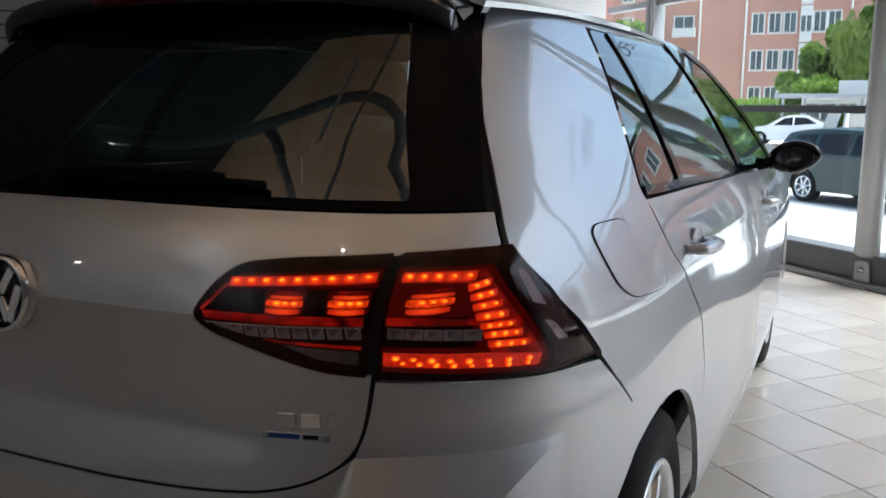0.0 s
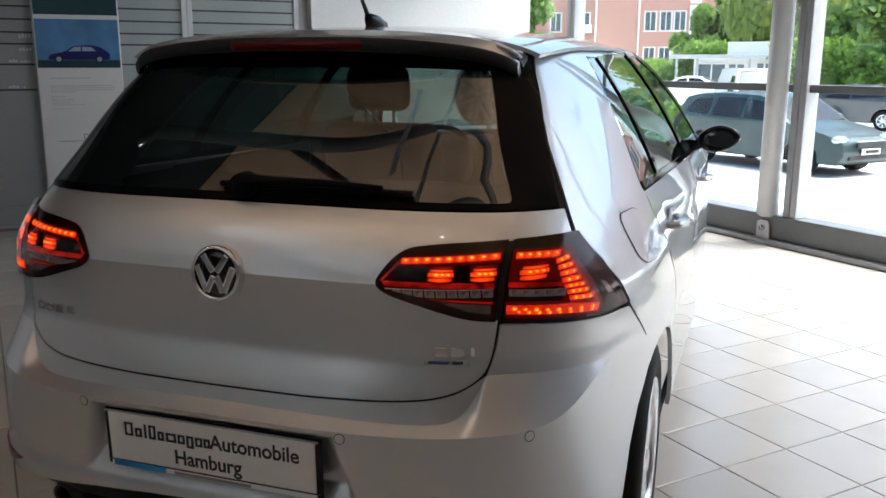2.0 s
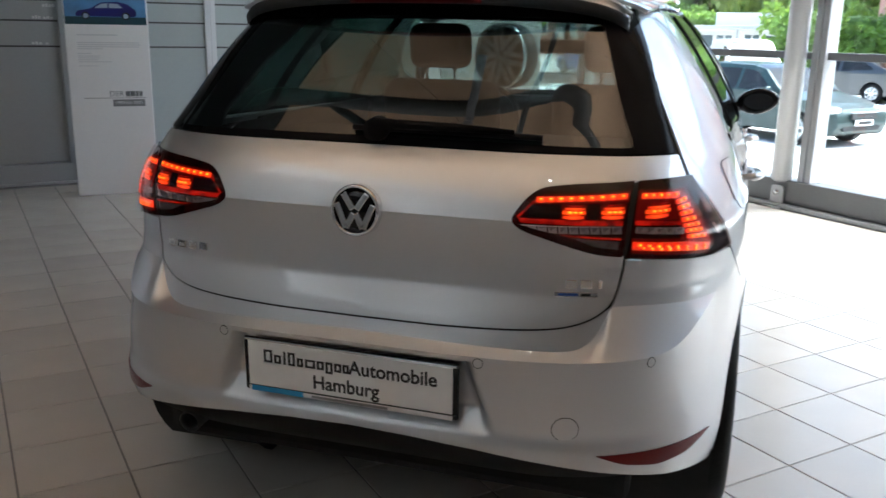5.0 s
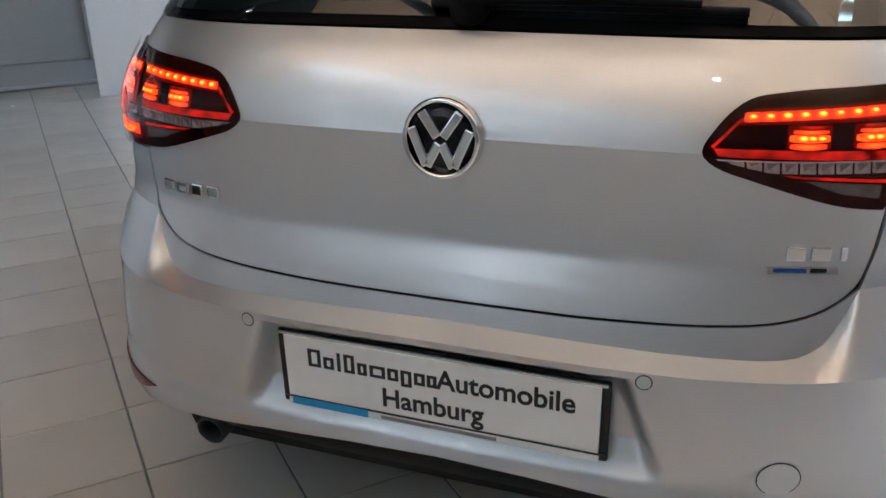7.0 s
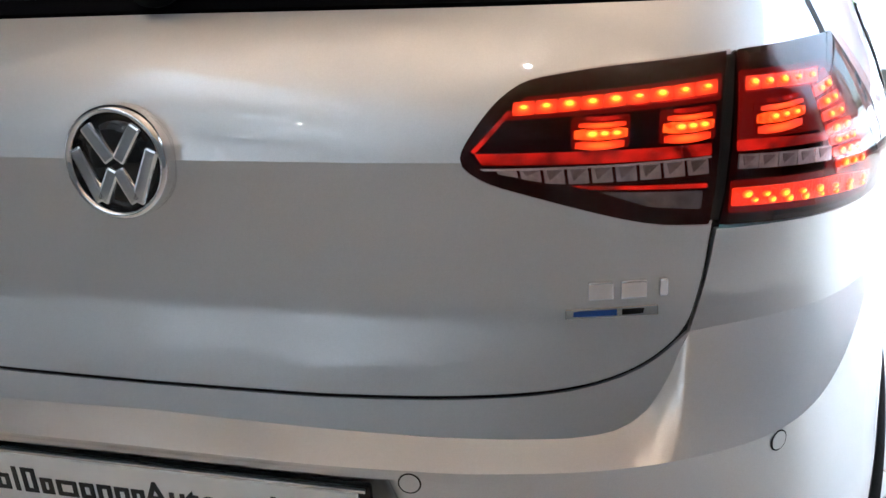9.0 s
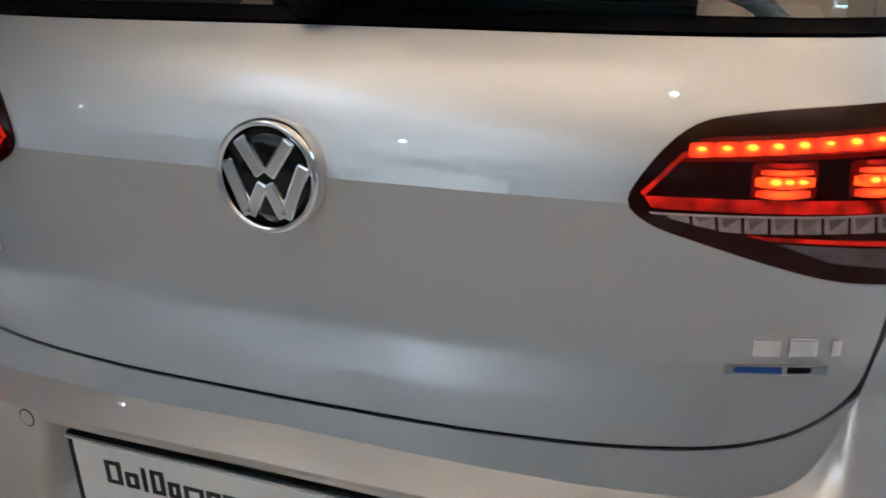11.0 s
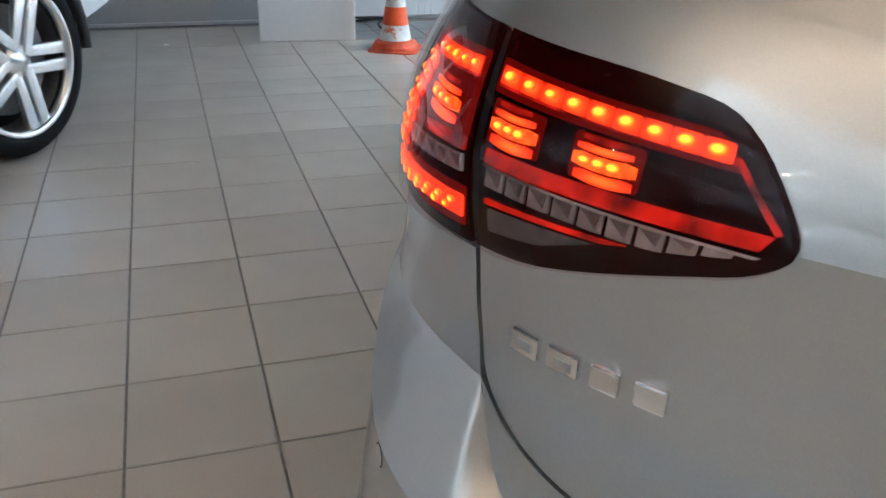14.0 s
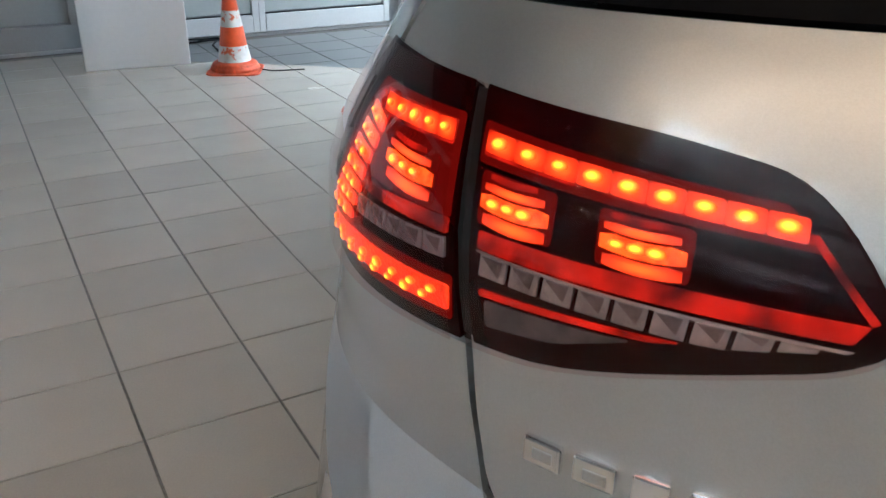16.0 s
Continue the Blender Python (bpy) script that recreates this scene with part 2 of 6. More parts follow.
def box(size, at=(0, 0, 0), bevel=0.0, segments=2, bm=None, turn=None):
    """A block with its centre at a place."""
    bm = bm or bmesh.new()
    m = Matrix.Translation(at) @ (turn or Matrix.Identity(4)) @ Matrix.Diagonal((*size, 1))
    made = bmesh.ops.create_cube(bm, size=1, matrix=m)["verts"]
    if bevel:
        edges = list({e for v in made for e in v.link_edges})
        bmesh.ops.bevel(bm, geom=edges, offset=bevel, segments=segments, affect="EDGES", profile=0.5)
    return bm


def room_box(a0, a1, b0, b1, z0, z1, bevel=0.0, bm=None):
    """A block with its sides along the building."""
    bm = bm or bmesh.new()
    size = (abs(a1 - a0), abs(b1 - b0), abs(z1 - z0))
    return box(size, tuple(at_room((a0 + a1) / 2, (b0 + b1) / 2, (z0 + z1) / 2)), bevel, 2, bm, ROOM)


def lathe(profile, segments=48, bm=None, m=None, close=False):
    """Turns a profile of (radius, along) about the x axis."""
    bm = bm or bmesh.new()
    m = m or Matrix.Identity(4)
    rings = []
    for r, x in profile:
        rings.append([bm.verts.new(m @ Vector((x, r * math.cos(2 * math.pi * k / segments), r * math.sin(2 * math.pi * k / segments)))) for k in range(segments)])
    pairs = list(zip(rings, rings[1:])) + ([(rings[-1], rings[0])] if close else [])
    for a, b in pairs:
        for k in range(segments):
            bm.faces.new((a[k], a[(k + 1) % segments], b[(k + 1) % segments], b[k]))
    if not close:
        for ring, r in ((rings[0], profile[0][0]), (rings[-1], profile[-1][0])):
            if r > 1e-4:
                bm.faces.new(ring)
    return bm


def tube(points, radius, segments=12, bm=None, flat=1.0):
    """A round bar along points."""
    bm = bm or bmesh.new()
    pts = [Vector(p) for p in points]
    rings = []
    side = None
    for i, p in enumerate(pts):
        d = (pts[min(i + 1, len(pts) - 1)] - pts[max(i - 1, 0)]).normalized()
        side = side or (d.cross(Vector((0, 0, 1))) if abs(d.z) < 0.95 else d.cross(Vector((1, 0, 0)))).normalized()
        side = (side - d * side.dot(d)).normalized()
        up = side.cross(d)
        r = radius[i] if isinstance(radius, (list, tuple)) else radius
        rings.append([bm.verts.new(p + side * r * math.cos(2 * math.pi * k / segments) + up * flat * r * math.sin(2 * math.pi * k / segments)) for k in range(segments)])
    for a, b in zip(rings, rings[1:]):
        for k in range(segments):
            bm.faces.new((a[k], a[(k + 1) % segments], b[(k + 1) % segments], b[k]))
    bm.faces.new(rings[0][::-1])
    bm.faces.new(rings[-1])
    return bm


def prism(outline, depth, bm=None, m=None, bevel=0.0):
    """A flat outline of (x, z), depth thick towards +y, at a pose."""
    bm = bm or bmesh.new()
    m = m or Matrix.Identity(4)
    front = [bm.verts.new(m @ Vector((x, 0, z))) for x, z in outline]
    back = [bm.verts.new(m @ Vector((x, depth, z))) for x, z in outline]
    faces = [bm.faces.new(front), bm.faces.new(back[::-1])]
    for k in range(len(outline)):
        j = (k + 1) % len(outline)
        faces.append(bm.faces.new((front[j], front[k], back[k], back[j])))
    bmesh.ops.recalc_face_normals(bm, faces=faces)
    if bevel:
        bmesh.ops.bevel(bm, geom=list({e for f in faces for e in f.edges}), offset=bevel, segments=2, affect="EDGES", profile=0.5)
    return bm


def lettering(text, size, depth=0.0004, spread=1.0, bold=0.0):
    """A mesh of words in the built-in font, standing in the x-z plane and read from -y, with its middle at the origin."""
    cu = bpy.data.curves.new("words", "FONT")
    cu.body, cu.size, cu.extrude, cu.align_x, cu.align_y = text, size, depth, "CENTER", "CENTER"
    cu.space_character, cu.offset = spread, bold
    ob = bpy.data.objects.new("words", cu)
    scene.collection.objects.link(ob)
    bpy.context.view_layer.update()
    me = bpy.data.meshes.new_from_object(ob.evaluated_get(bpy.context.evaluated_depsgraph_get()))
    bpy.data.objects.remove(ob)
    me.transform(Matrix.Rotation(radians(90), 4, "X"))
    return me


def smooth_curve(table):
    """A smooth curve through pairs that does not overshoot them."""
    xs, ys = (np.array([row[k] for row in table], float) for k in (0, 1))
    h, slope = np.diff(xs), np.diff(ys) / np.diff(xs)
    m = np.zeros(len(xs))
    m[0], m[-1] = slope[0], slope[-1]
    for i in range(1, len(xs) - 1):
        if slope[i - 1] * slope[i] > 0:
            m[i] = 3 * (h[i - 1] + h[i]) / ((2 * h[i] + h[i - 1]) / slope[i - 1] + (h[i] + 2 * h[i - 1]) / slope[i])

    def value(x):
        x = np.clip(x, xs[0], xs[-1])
        i = np.clip(np.searchsorted(xs, x) - 1, 0, len(xs) - 2)
        t = (x - xs[i]) / h[i]
        return ys[i] * (1 + 2 * t) * (1 - t) ** 2 + m[i] * h[i] * t * (1 - t) ** 2 + ys[i + 1] * t * t * (3 - 2 * t) + m[i + 1] * h[i] * t * t * (t - 1)

    return value


def rounded(points, reach=0.02, steps=5):
    """An outline with its corners rounded: (u, v) or (u, v, reach)."""
    out, n = [], len(points)
    for k in range(n):
        p, a, b = (np.array(points[j % n][:2], float) for j in (k, k - 1, k + 1))
        r = points[k][2] if len(points[k]) > 2 else reach
        da, db = np.linalg.norm(a - p), np.linalg.norm(b - p)
        ra, rb = min(r, da * 0.48), min(r, db * 0.48)
        if r <= 0:
            out.append(tuple(p))
            continue
        p0, p1 = p + (a - p) * ra / da, p + (b - p) * rb / db
        for i in range(steps + 1):
            t = i / steps
            out.append(tuple(p0 * (1 - t) ** 2 + 2 * p * t * (1 - t) + p1 * t * t))
    return out


def refined(outline, step):
    out = []
    for k in range(len(outline)):
        p, q = np.array(outline[k]), np.array(outline[(k + 1) % len(outline)])
        n = max(1, int(np.ceil(np.linalg.norm(q - p) / step)))
        out += [tuple(p + (q - p) * i / n) for i in range(n)]
    return out


def inside(pts, outline):
    x, y = pts[:, 0], pts[:, 1]
    hit = np.zeros(len(pts), bool)
    for k in range(len(outline)):
        (x0, y0), (x1, y1) = outline[k], outline[(k + 1) % len(outline)]
        if y0 != y1:
            hit ^= ((y0 > y) != (y1 > y)) & (x < (x1 - x0) * (y - y0) / (y1 - y0) + x0)
    return hit


def sheet_data(outline, form, step, off, rim, edge):
    """Places, normals and faces of a curved sheet; the outline lies in the (u, v) plane of form(u, v) -> xyz."""
    border = refined([tuple(p[:2]) for p in outline], edge or step * 0.6)
    lo, hi = np.min(border, 0), np.max(border, 0)
    gu, gv = np.meshgrid(np.arange(lo[0] + step / 2, hi[0], step), np.arange(lo[1] + step / 2, hi[1], step))
    gu = gu + (np.arange(gu.shape[0]) % 2)[:, None] * step / 2
    grid = np.stack((gu.ravel(), gv.ravel()), 1)
    shrunk = inside(grid, border)
    ba = np.array(border)
    if shrunk.any():
        keep = grid[shrunk]
        near = np.array([np.min(np.hypot(*(ba - q).T)) for q in keep])
        keep = keep[near > step * 0.35]
    else:
        keep = np.zeros((0, 2))
    pts = [Vector(p) for p in border] + [Vector(p) for p in keep]
    n = len(border)
    verts, _, faces, _, _, _ = geometry.delaunay_2d_cdt(pts, [(k, (k + 1) % n) for k in range(n)], [list(range(n))], 1, 1e-6)
    uv = np.array([tuple(v) for v in verts])
    e = 0.002
    P = form(uv[:, 0], uv[:, 1])
    nu = form(uv[:, 0] + e, uv[:, 1]) - form(uv[:, 0] - e, uv[:, 1])
    nv = form(uv[:, 0], uv[:, 1] + e) - form(uv[:, 0], uv[:, 1] - e)
    nor = np.cross(nu, nv)
    nor /= np.linalg.norm(nor, axis=1)[:, None] + 1e-12
    P = P + nor * off
    tris = []
    for f in faces:
        a, b, c = f[0], f[1], f[2]
        flat = (uv[b, 0] - uv[a, 0]) * (uv[c, 1] - uv[a, 1]) - (uv[b, 1] - uv[a, 1]) * (uv[c, 0] - uv[a, 0])
        tris.append((a, b, c) if flat > 0 else (a, c, b))
    V, N = [tuple(p) for p in P], [tuple(q) for q in nor]
    F = list(tris)
    if rim:
        use = {}
        for a, b, c in tris:
            for s, t in ((a, b), (b, c), (c, a)):
                use[(s, t)] = True
        for s, t in list(use):
            if (t, s) not in use:
                out = np.cross(P[t] - P[s], nor[s])
                out /= np.linalg.norm(out) + 1e-12
                k = len(V)
                for i in (s, t):
                    V += [tuple(P[i]), tuple(P[i] - nor[i] * rim)]
                    N += [tuple(out)] * 2
                F.append((k, k + 1, k + 3, k + 2))
    return V, N, F


def panel(name, outline, form, mat, parent, step=0.025, off=0.0, rim=0.012, label="", edge=None, more=()):
    """A curved sheet with its rim folded inwards; more: further (outline, form) that meet it at a crease."""
    V, N, F = [], [], []
    for o, f in [(outline, form), *more]:
        v, n, faces = sheet_data(o, f, step, off, rim, edge)
        F += [tuple(i + len(V) for i in face) for face in faces]
        V += v
        N += n
    me = bpy.data.meshes.new(name)
    me.from_pydata(V, [], F)
    me.materials.append(mat)
    me.shade_smooth()
    me.normals_split_custom_set_from_vertices(N)
    ob = part(name, me, None, parent, label)
    return ob

# ---------------------------------------------------------------- the showroom
PLASTER = material("plaster", (.74, .73, .71), .85, grain=.04, grain_size=40, blotch=.04, blotch_size=1.2, bump=.15, bump_size=120)
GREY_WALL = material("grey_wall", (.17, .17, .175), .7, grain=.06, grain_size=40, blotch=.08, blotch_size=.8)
DARK_WALL = material("dark_grey_wall", (.24, .24, .242), .7, grain=.06, grain_size=40, blotch=.08, blotch_size=.8)
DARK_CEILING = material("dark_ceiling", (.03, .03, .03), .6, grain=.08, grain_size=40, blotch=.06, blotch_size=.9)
PIER = material("grey_plaster", (.27, .27, .268), .85, grain=.04, grain_size=40, blotch=.04, blotch_size=1.2, bump=.15, bump_size=120)
BACK_WALL = material("grey_back_wall", (.30, .30, .30), .8, grain=.05, grain_size=40, blotch=.06, blotch_size=.8)
CEILING = material("ceiling_wood", (.39, .255, .155), .6, grain=.07, grain_size=22, blotch=.06, blotch_size=.9)
JOINT = material("floor_joint", (.18, .167, .155), .85, grain=.3, grain_size=60)
TILE = material("floor_tile", (.505, .463, .41), .22, grain=.05, grain_size=220, blotch=.06, blotch_size=2.2, bump=.05, bump_size=35, vary=.05, rough_vary=.06, detail=6)
ALUMINIUM = material("grey_aluminium", (.42, .43, .44), .42, .35, grain=.05, grain_size=120, blotch=.05, blotch_size=2)
DARK_ALU = material("dark_aluminium", (.16, .165, .17), .5, .3, grain=.08, grain_size=100, blotch=.1, blotch_size=2)
STEEL = material("painted_steel", (.52, .525, .53), .38, .2, grain=.05, grain_size=80, blotch=.05, blotch_size=1.5)
BEAM = material("dark_beam", (.07, .068, .065), .55, .2, grain=.1, grain_size=60)
FROST = material("frosted_glass", (.40, .41, .405), .3, grain=.03, grain_size=50, blotch=.05, blotch_size=.6, coat=.25)
CONCRETE = material("concrete", (.36, .35, .33), .85, grain=.15, grain_size=50, blotch=.12, blotch_size=.7, bump=.4, bump_size=90)


def setting(name, bm, mat, label="", smooth=False):
    return tagged(part(name, bm, mat, None, smooth=smooth), label, "", kind="structure")


floor = setting("floor", room_box(BACK - .2, FRONT + .1, LEFT - .2, RIGHT + .2, -.20, -.004), JOINT, "dark joints of the tiled showroom floor")
bm = room_box(BACK, FRONT, LEFT, RIGHT, HIGH + .03, HIGH + .2)
for i in range(10):
    for j in range(3):
        a0, b0 = BACK + i * 1.345, -1.6 + j * 2.4
        room_box(a0 + .004, a0 + 1.341, b0 + .004, b0 + 2.396, HIGH, HIGH + .029, bm=bm)
setting("ceiling", bm, CEILING, "warm wooden panel ceiling with thin joints")
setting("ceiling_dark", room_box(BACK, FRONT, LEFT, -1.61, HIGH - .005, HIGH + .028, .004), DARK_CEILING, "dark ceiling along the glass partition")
setting("ceiling_field", room_box(BACK, -2.4, -.8, RIGHT, HIGH - .04, HIGH - .002, .004), PLASTER, "white plastered field of the ceiling over the back of the showroom")
setting("wall_back", room_box(BACK - .2, BACK, LEFT - .2, RIGHT + .2, -.004, HIGH), BACK_WALL, "grey back wall of the showroom")
setting("wall_pier", room_box(-6.2, -5.9, -.8, 1.0, -.004, 3.5), PIER, "grey plastered wall pier")
# unseen right wall, set close and dark to keep light off the tail
setting("wall_right", room_box(BACK, FRONT - .10, RIGHT, RIGHT + .2, -.004, HIGH), DARK_WALL, "plain dark grey side wall, out of view, set close to cut window light")

# glass front: sill, posts, rails, panes
glazing = thing("window_1", "tall glass front of the showroom with grey frames", "window", kind="structure")
POSTS = [-2.63 + 2.75 * k for k in range(-1, 3)]
GLAZED = 2.928
# made-up wall out of view: ends the glazing to darken the bumper corner
setting("wall_front", room_box(FRONT - .10, FRONT + .12, GLAZED, RIGHT + .2, -.004, HIGH), DARK_WALL, "added dark grey wall, out of view, that blocks window light")
part("window_sill", room_box(FRONT - .07, FRONT + .12, LEFT, GLAZED, .0, .215, .006), DARK_ALU, glazing, "dark grey metal foot of the glazing")
part("sill_strip", room_box(FRONT - .13, FRONT - .071, LEFT, GLAZED, .0, .035, .004), ALUMINIUM, glazing)
part("head_rail", room_box(FRONT - .06, FRONT + .10, LEFT, GLAZED, HIGH - .25, HIGH - .002, .006), ALUMINIUM, glazing)
for z in (1.125, 2.05):
    part("rail", room_box(FRONT - .02, FRONT + .06, LEFT, GLAZED, z, z + .055, .004), DARK_ALU if z < 2 else ALUMINIUM, glazing)
for b in POSTS:
    p = part("post", room_box(FRONT - .05, FRONT + .08, b - .058, b - .004, .215, HIGH - .25, .004), ALUMINIUM, glazing)
    part("post", room_box(FRONT - .05, FRONT + .08, b + .004, b + .058, .215, HIGH - .25, .004), ALUMINIUM, glazing)
edges = [LEFT] + POSTS
for b0, b1 in zip(edges, edges[1:]):
    for z0, z1 in ((.21, 1.13), (1.18, 2.055), (2.10, HIGH - .24)):
        o = part("pane", room_box(FRONT + .016, FRONT + .024, b0 + .05, b1 - .05, z0, z1), CLEAR, glazing)
        o.visible_shadow = False


def column(b):
    """A round steel strut on a pinned foot, close behind the glass."""
    c = thing("column", "round grey steel column on a bolted pin foot", "column", Matrix.Translation(at_room(FRONT - .06, b)), "steel columns", "structure")
    part("shaft", tube([(0, 0, .20), (0, 0, .22), (0, 0, HIGH - .01)], [.05, .078, .078], 32), STEEL, c, smooth=True)
    for d in (-.028, .028):
        part("foot_plate", prism(rounded([(-.06, .0), (.06, .0), (.055, .17), (-.055, .17)], .03), .016, m=ROOM.to_3x3().to_4x4() @ Matrix.Rotation(radians(90), 4, "Z") @ Matrix.Translation((0, d - .008, 0))), STEEL, c)
    part("pin", lathe([(0, -.055), (.022, -.053), (.024, -.04), (.024, .04), (.022, .053), (0, .055)], 20, m=ROOM @ Matrix.Translation((0, 0, .115))), SATIN_CHROME, c, smooth=True)
    part("base_plate", box((.20, .16, .012), (0, 0, .006), .002, turn=ROOM), STEEL, c)
    return c


for b in (-2.82, 2.68):
    column(b)

# partition on the left: frosted glass between aluminium posts, dark bars for its clear stripes
partition = thing("wall_left", "frosted glass partition with grey metal posts", "wall", kind="structure")
part("foot_rail", room_box(BACK, FRONT - .14, LEFT - .04, LEFT + .05, .0, .17, .005), ALUMINIUM, partition)
part("foot_strip", room_box(BACK, FRONT - .14, LEFT + .051, LEFT + .075, .0, .022, .002), STEEL, partition)
part("head_rail", room_box(BACK, FRONT - .14, LEFT - .04, LEFT + .04, 3.0, 3.12, .005), ALUMINIUM, partition)
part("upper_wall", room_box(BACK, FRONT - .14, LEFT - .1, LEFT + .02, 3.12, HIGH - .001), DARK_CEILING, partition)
PARTS = [-7.5, -6.1, -4.8, -3.4, -2.05, -.68, .20, 1.355, 2.40]
for a in PARTS:
    part("post", room_box(a - .045, a + .045, LEFT - .05, LEFT + .055, .17, 3.0, .004), ALUMINIUM, partition)
STRIPES = [.17, 1.11, 1.31, 1.47, 1.56, 1.66, 1.76, 1.86, 2.2, 3.0]
for a0, a1 in zip(PARTS, PARTS[1:]):
    for z0, z1 in zip(STRIPES, STRIPES[1:]):
        part("frosted_pane", room_box(a0 + .045, a1 - .045, LEFT - .012, LEFT + .012, z0 + .007, z1 - .007), FROST, partition)
    # opaque dark bars stand for the unlit corridor behind the clear stripes
    for z in STRIPES[1:-1]:
        part("clear_stripe", room_box(a0 + .045, a1 - .045, LEFT - .008, LEFT + .008, z - .0068, z + .0068), BEAM, partition)
# worn white film print on the frosted panes
FILM_WHITE = material("white_film_print", (.72, .72, .70), .6, grain=.1, grain_size=60)
for a0, a1, z, h in ((.055, .145, 1.515, .034), (.05, .145, 1.415, .026), (-.03, .035, 1.325, .024), (.05, .13, 1.325, .018), (-.05, .03, 1.125, .022), (.055, .075, 1.125, .018)):
    k = max(1, round((a1 - a0) / .024))
    for j in range(k):
        w = (a1 - a0) / k
        part("print_bar", room_box(a0 + j * w, a0 + (j + .72) * w, LEFT + .0125, LEFT + .0133, z, z + h * (1 if j % 2 else .8)), FILM_WHITE, partition)
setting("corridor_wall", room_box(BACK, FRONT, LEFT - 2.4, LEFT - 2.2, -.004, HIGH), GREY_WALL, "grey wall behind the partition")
setting("corridor_floor", room_box(BACK, FRONT, LEFT - 2.2, LEFT - .2, -.2, -.002), CONCRETE, "bare floor behind the partition")
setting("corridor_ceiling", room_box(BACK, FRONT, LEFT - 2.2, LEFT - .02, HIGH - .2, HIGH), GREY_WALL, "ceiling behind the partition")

# curved steel frame under the ceiling over the car
frame_ob = thing("ceiling_truss", "dark curved steel truss under the wooden ceiling", "truss", pose(0, 0, 3.95), "", "structure")


def on_beam(x, z=0.0):
    return (x, .18 + (x - .2) ** 2 / 60, z)


part("curved_beam", tube([on_beam(-3.0 + k * .3) for k in range(22)], .055, 16), BEAM, frame_ob, smooth=True)
for x, end in ((-1.5, (-.55, -.35, -.05)), (1.9, (.3, -.30, -.05))):
    part("strut", tube([on_beam(x), end], .032, 12), BEAM, frame_ob, smooth=True)
part("tube_beam", tube([(-.1, -.35, -.05), (.17, 1.0, 0), (.3, 2.4, .1)], .04, 14), BEAM, frame_ob, smooth=True)
part("rod", tube([(-.52, .55, .0), (-.52, .12, -.1)], .032, 14), DARK_ALU, frame_ob, smooth=True)
part("fork", box((.05, .16, .10), (-.52, .04, -.12), .01), DARK_ALU, frame_ob)
for x in (-2.8, -1.7, -.6, .9, 2.2, 3.2):
    part("hanger", tube([on_beam(x, .05), on_beam(x, .345)], .022, 8), BEAM, frame_ob, smooth=True)
for k, (a, b0, b1) in enumerate(((-3.4, -5.9, 5.4), (-6.2, -5.9, 5.4))):
    beam = thing("ceiling_beam", "dark round steel beam under the ceiling", "beam", Matrix.Translation(at_room(a, (b0 + b1) / 2, HIGH - .32)), "ceiling beams", "structure")
    part("tube_beam", tube([B * (b0 - b1) / 2, Vector((0, 0, 0)), B * (b1 - b0) / 2], .085, 20), BEAM, beam, smooth=True)
    for b in (-4.2, 0.0, 4.2):
        part("hanger", tube([B * b + Vector((0, 0, .06)), B * b + Vector((0, 0, .31))], .03, 10), BEAM, beam, smooth=True)

# spots under the ceiling
GLOW = material("lit_lamp_glass", (.9, .8, .6), .3, emit=(1.0, .86, .66), power=20.0)


def spot(a, b, aim, energy):
    c = thing("ceiling_spot", "small round white ceiling spot, lit warm", "lamp", Matrix.Translation(at_room(a, b, HIGH)), "ceiling spots")
    part("spot_body", lathe([(.055, -.16), (.06, -.155), (.06, -.02), (.03, 0)], 24, m=Matrix.Rotation(radians(-90), 4, "Y")), PLASTER, c, smooth=True)
    part("spot_glass", lathe([(0, -.162), (.036, -.162), (.036, -.158)], 24, m=Matrix.Rotation(radians(-90), 4, "Y")), GLOW, c)
    lamp("spot_light", "SPOT", energy, (1.0, .96, .9), look(at_room(a, b, HIGH - .19), aim), cone=radians(95))


for x, y in ((-3.9, -1.15), (.73, -1.15), (-4.75, -2.95), (-5.6, -4.3), (-1.95, -4.0), (-3.1, .32)):
    spot(x * A.x + y * A.y, x * B.x + y * B.y, (x, y - .2, 0), .35)
# added uplights, all out of view, under the ceiling and on the back wall brighten the ceiling
for x, y, watts, tone in ((-1.9, -1.2, 7, .95), (-.95, -.75, 3.5, .85), (.1, -1.2, 3.5, .95), (.55, -.75, 4, .85), (1.5, .9, 6, .8), (2.5, -.8, 6, .9), (-1.75, -3.35, 4, 1.0), (-2.2, -5.4, 3, 1.0), (-.3, -4.6, 3, 1.0)):
    u = thing("uplight", "added small dark uplight, out of view, that brightens the ceiling", "lamp", pose(x, y, 3.29), "truss uplights")
    part("uplight_cup", lathe([(.012, -.05), (.034, .0), (.031, .0), (.008, -.045)], 24, m=Matrix.Rotation(radians(-90), 4, "Y"), close=True), BEAM, u, smooth=True)
    part("uplight_stem", tube([(0, 0, -.045), (.0, .05, -.04), (.0, .06, 1.005)], .008, 8), BEAM, u, smooth=True)
    lamp("uplight_lamp", "AREA", watts, (1.0, .5 + tone / 2, tone), look(Vector((x, y, 3.30)), Vector((x, y + .001, HIGH))), size=.05, size_y=.05)
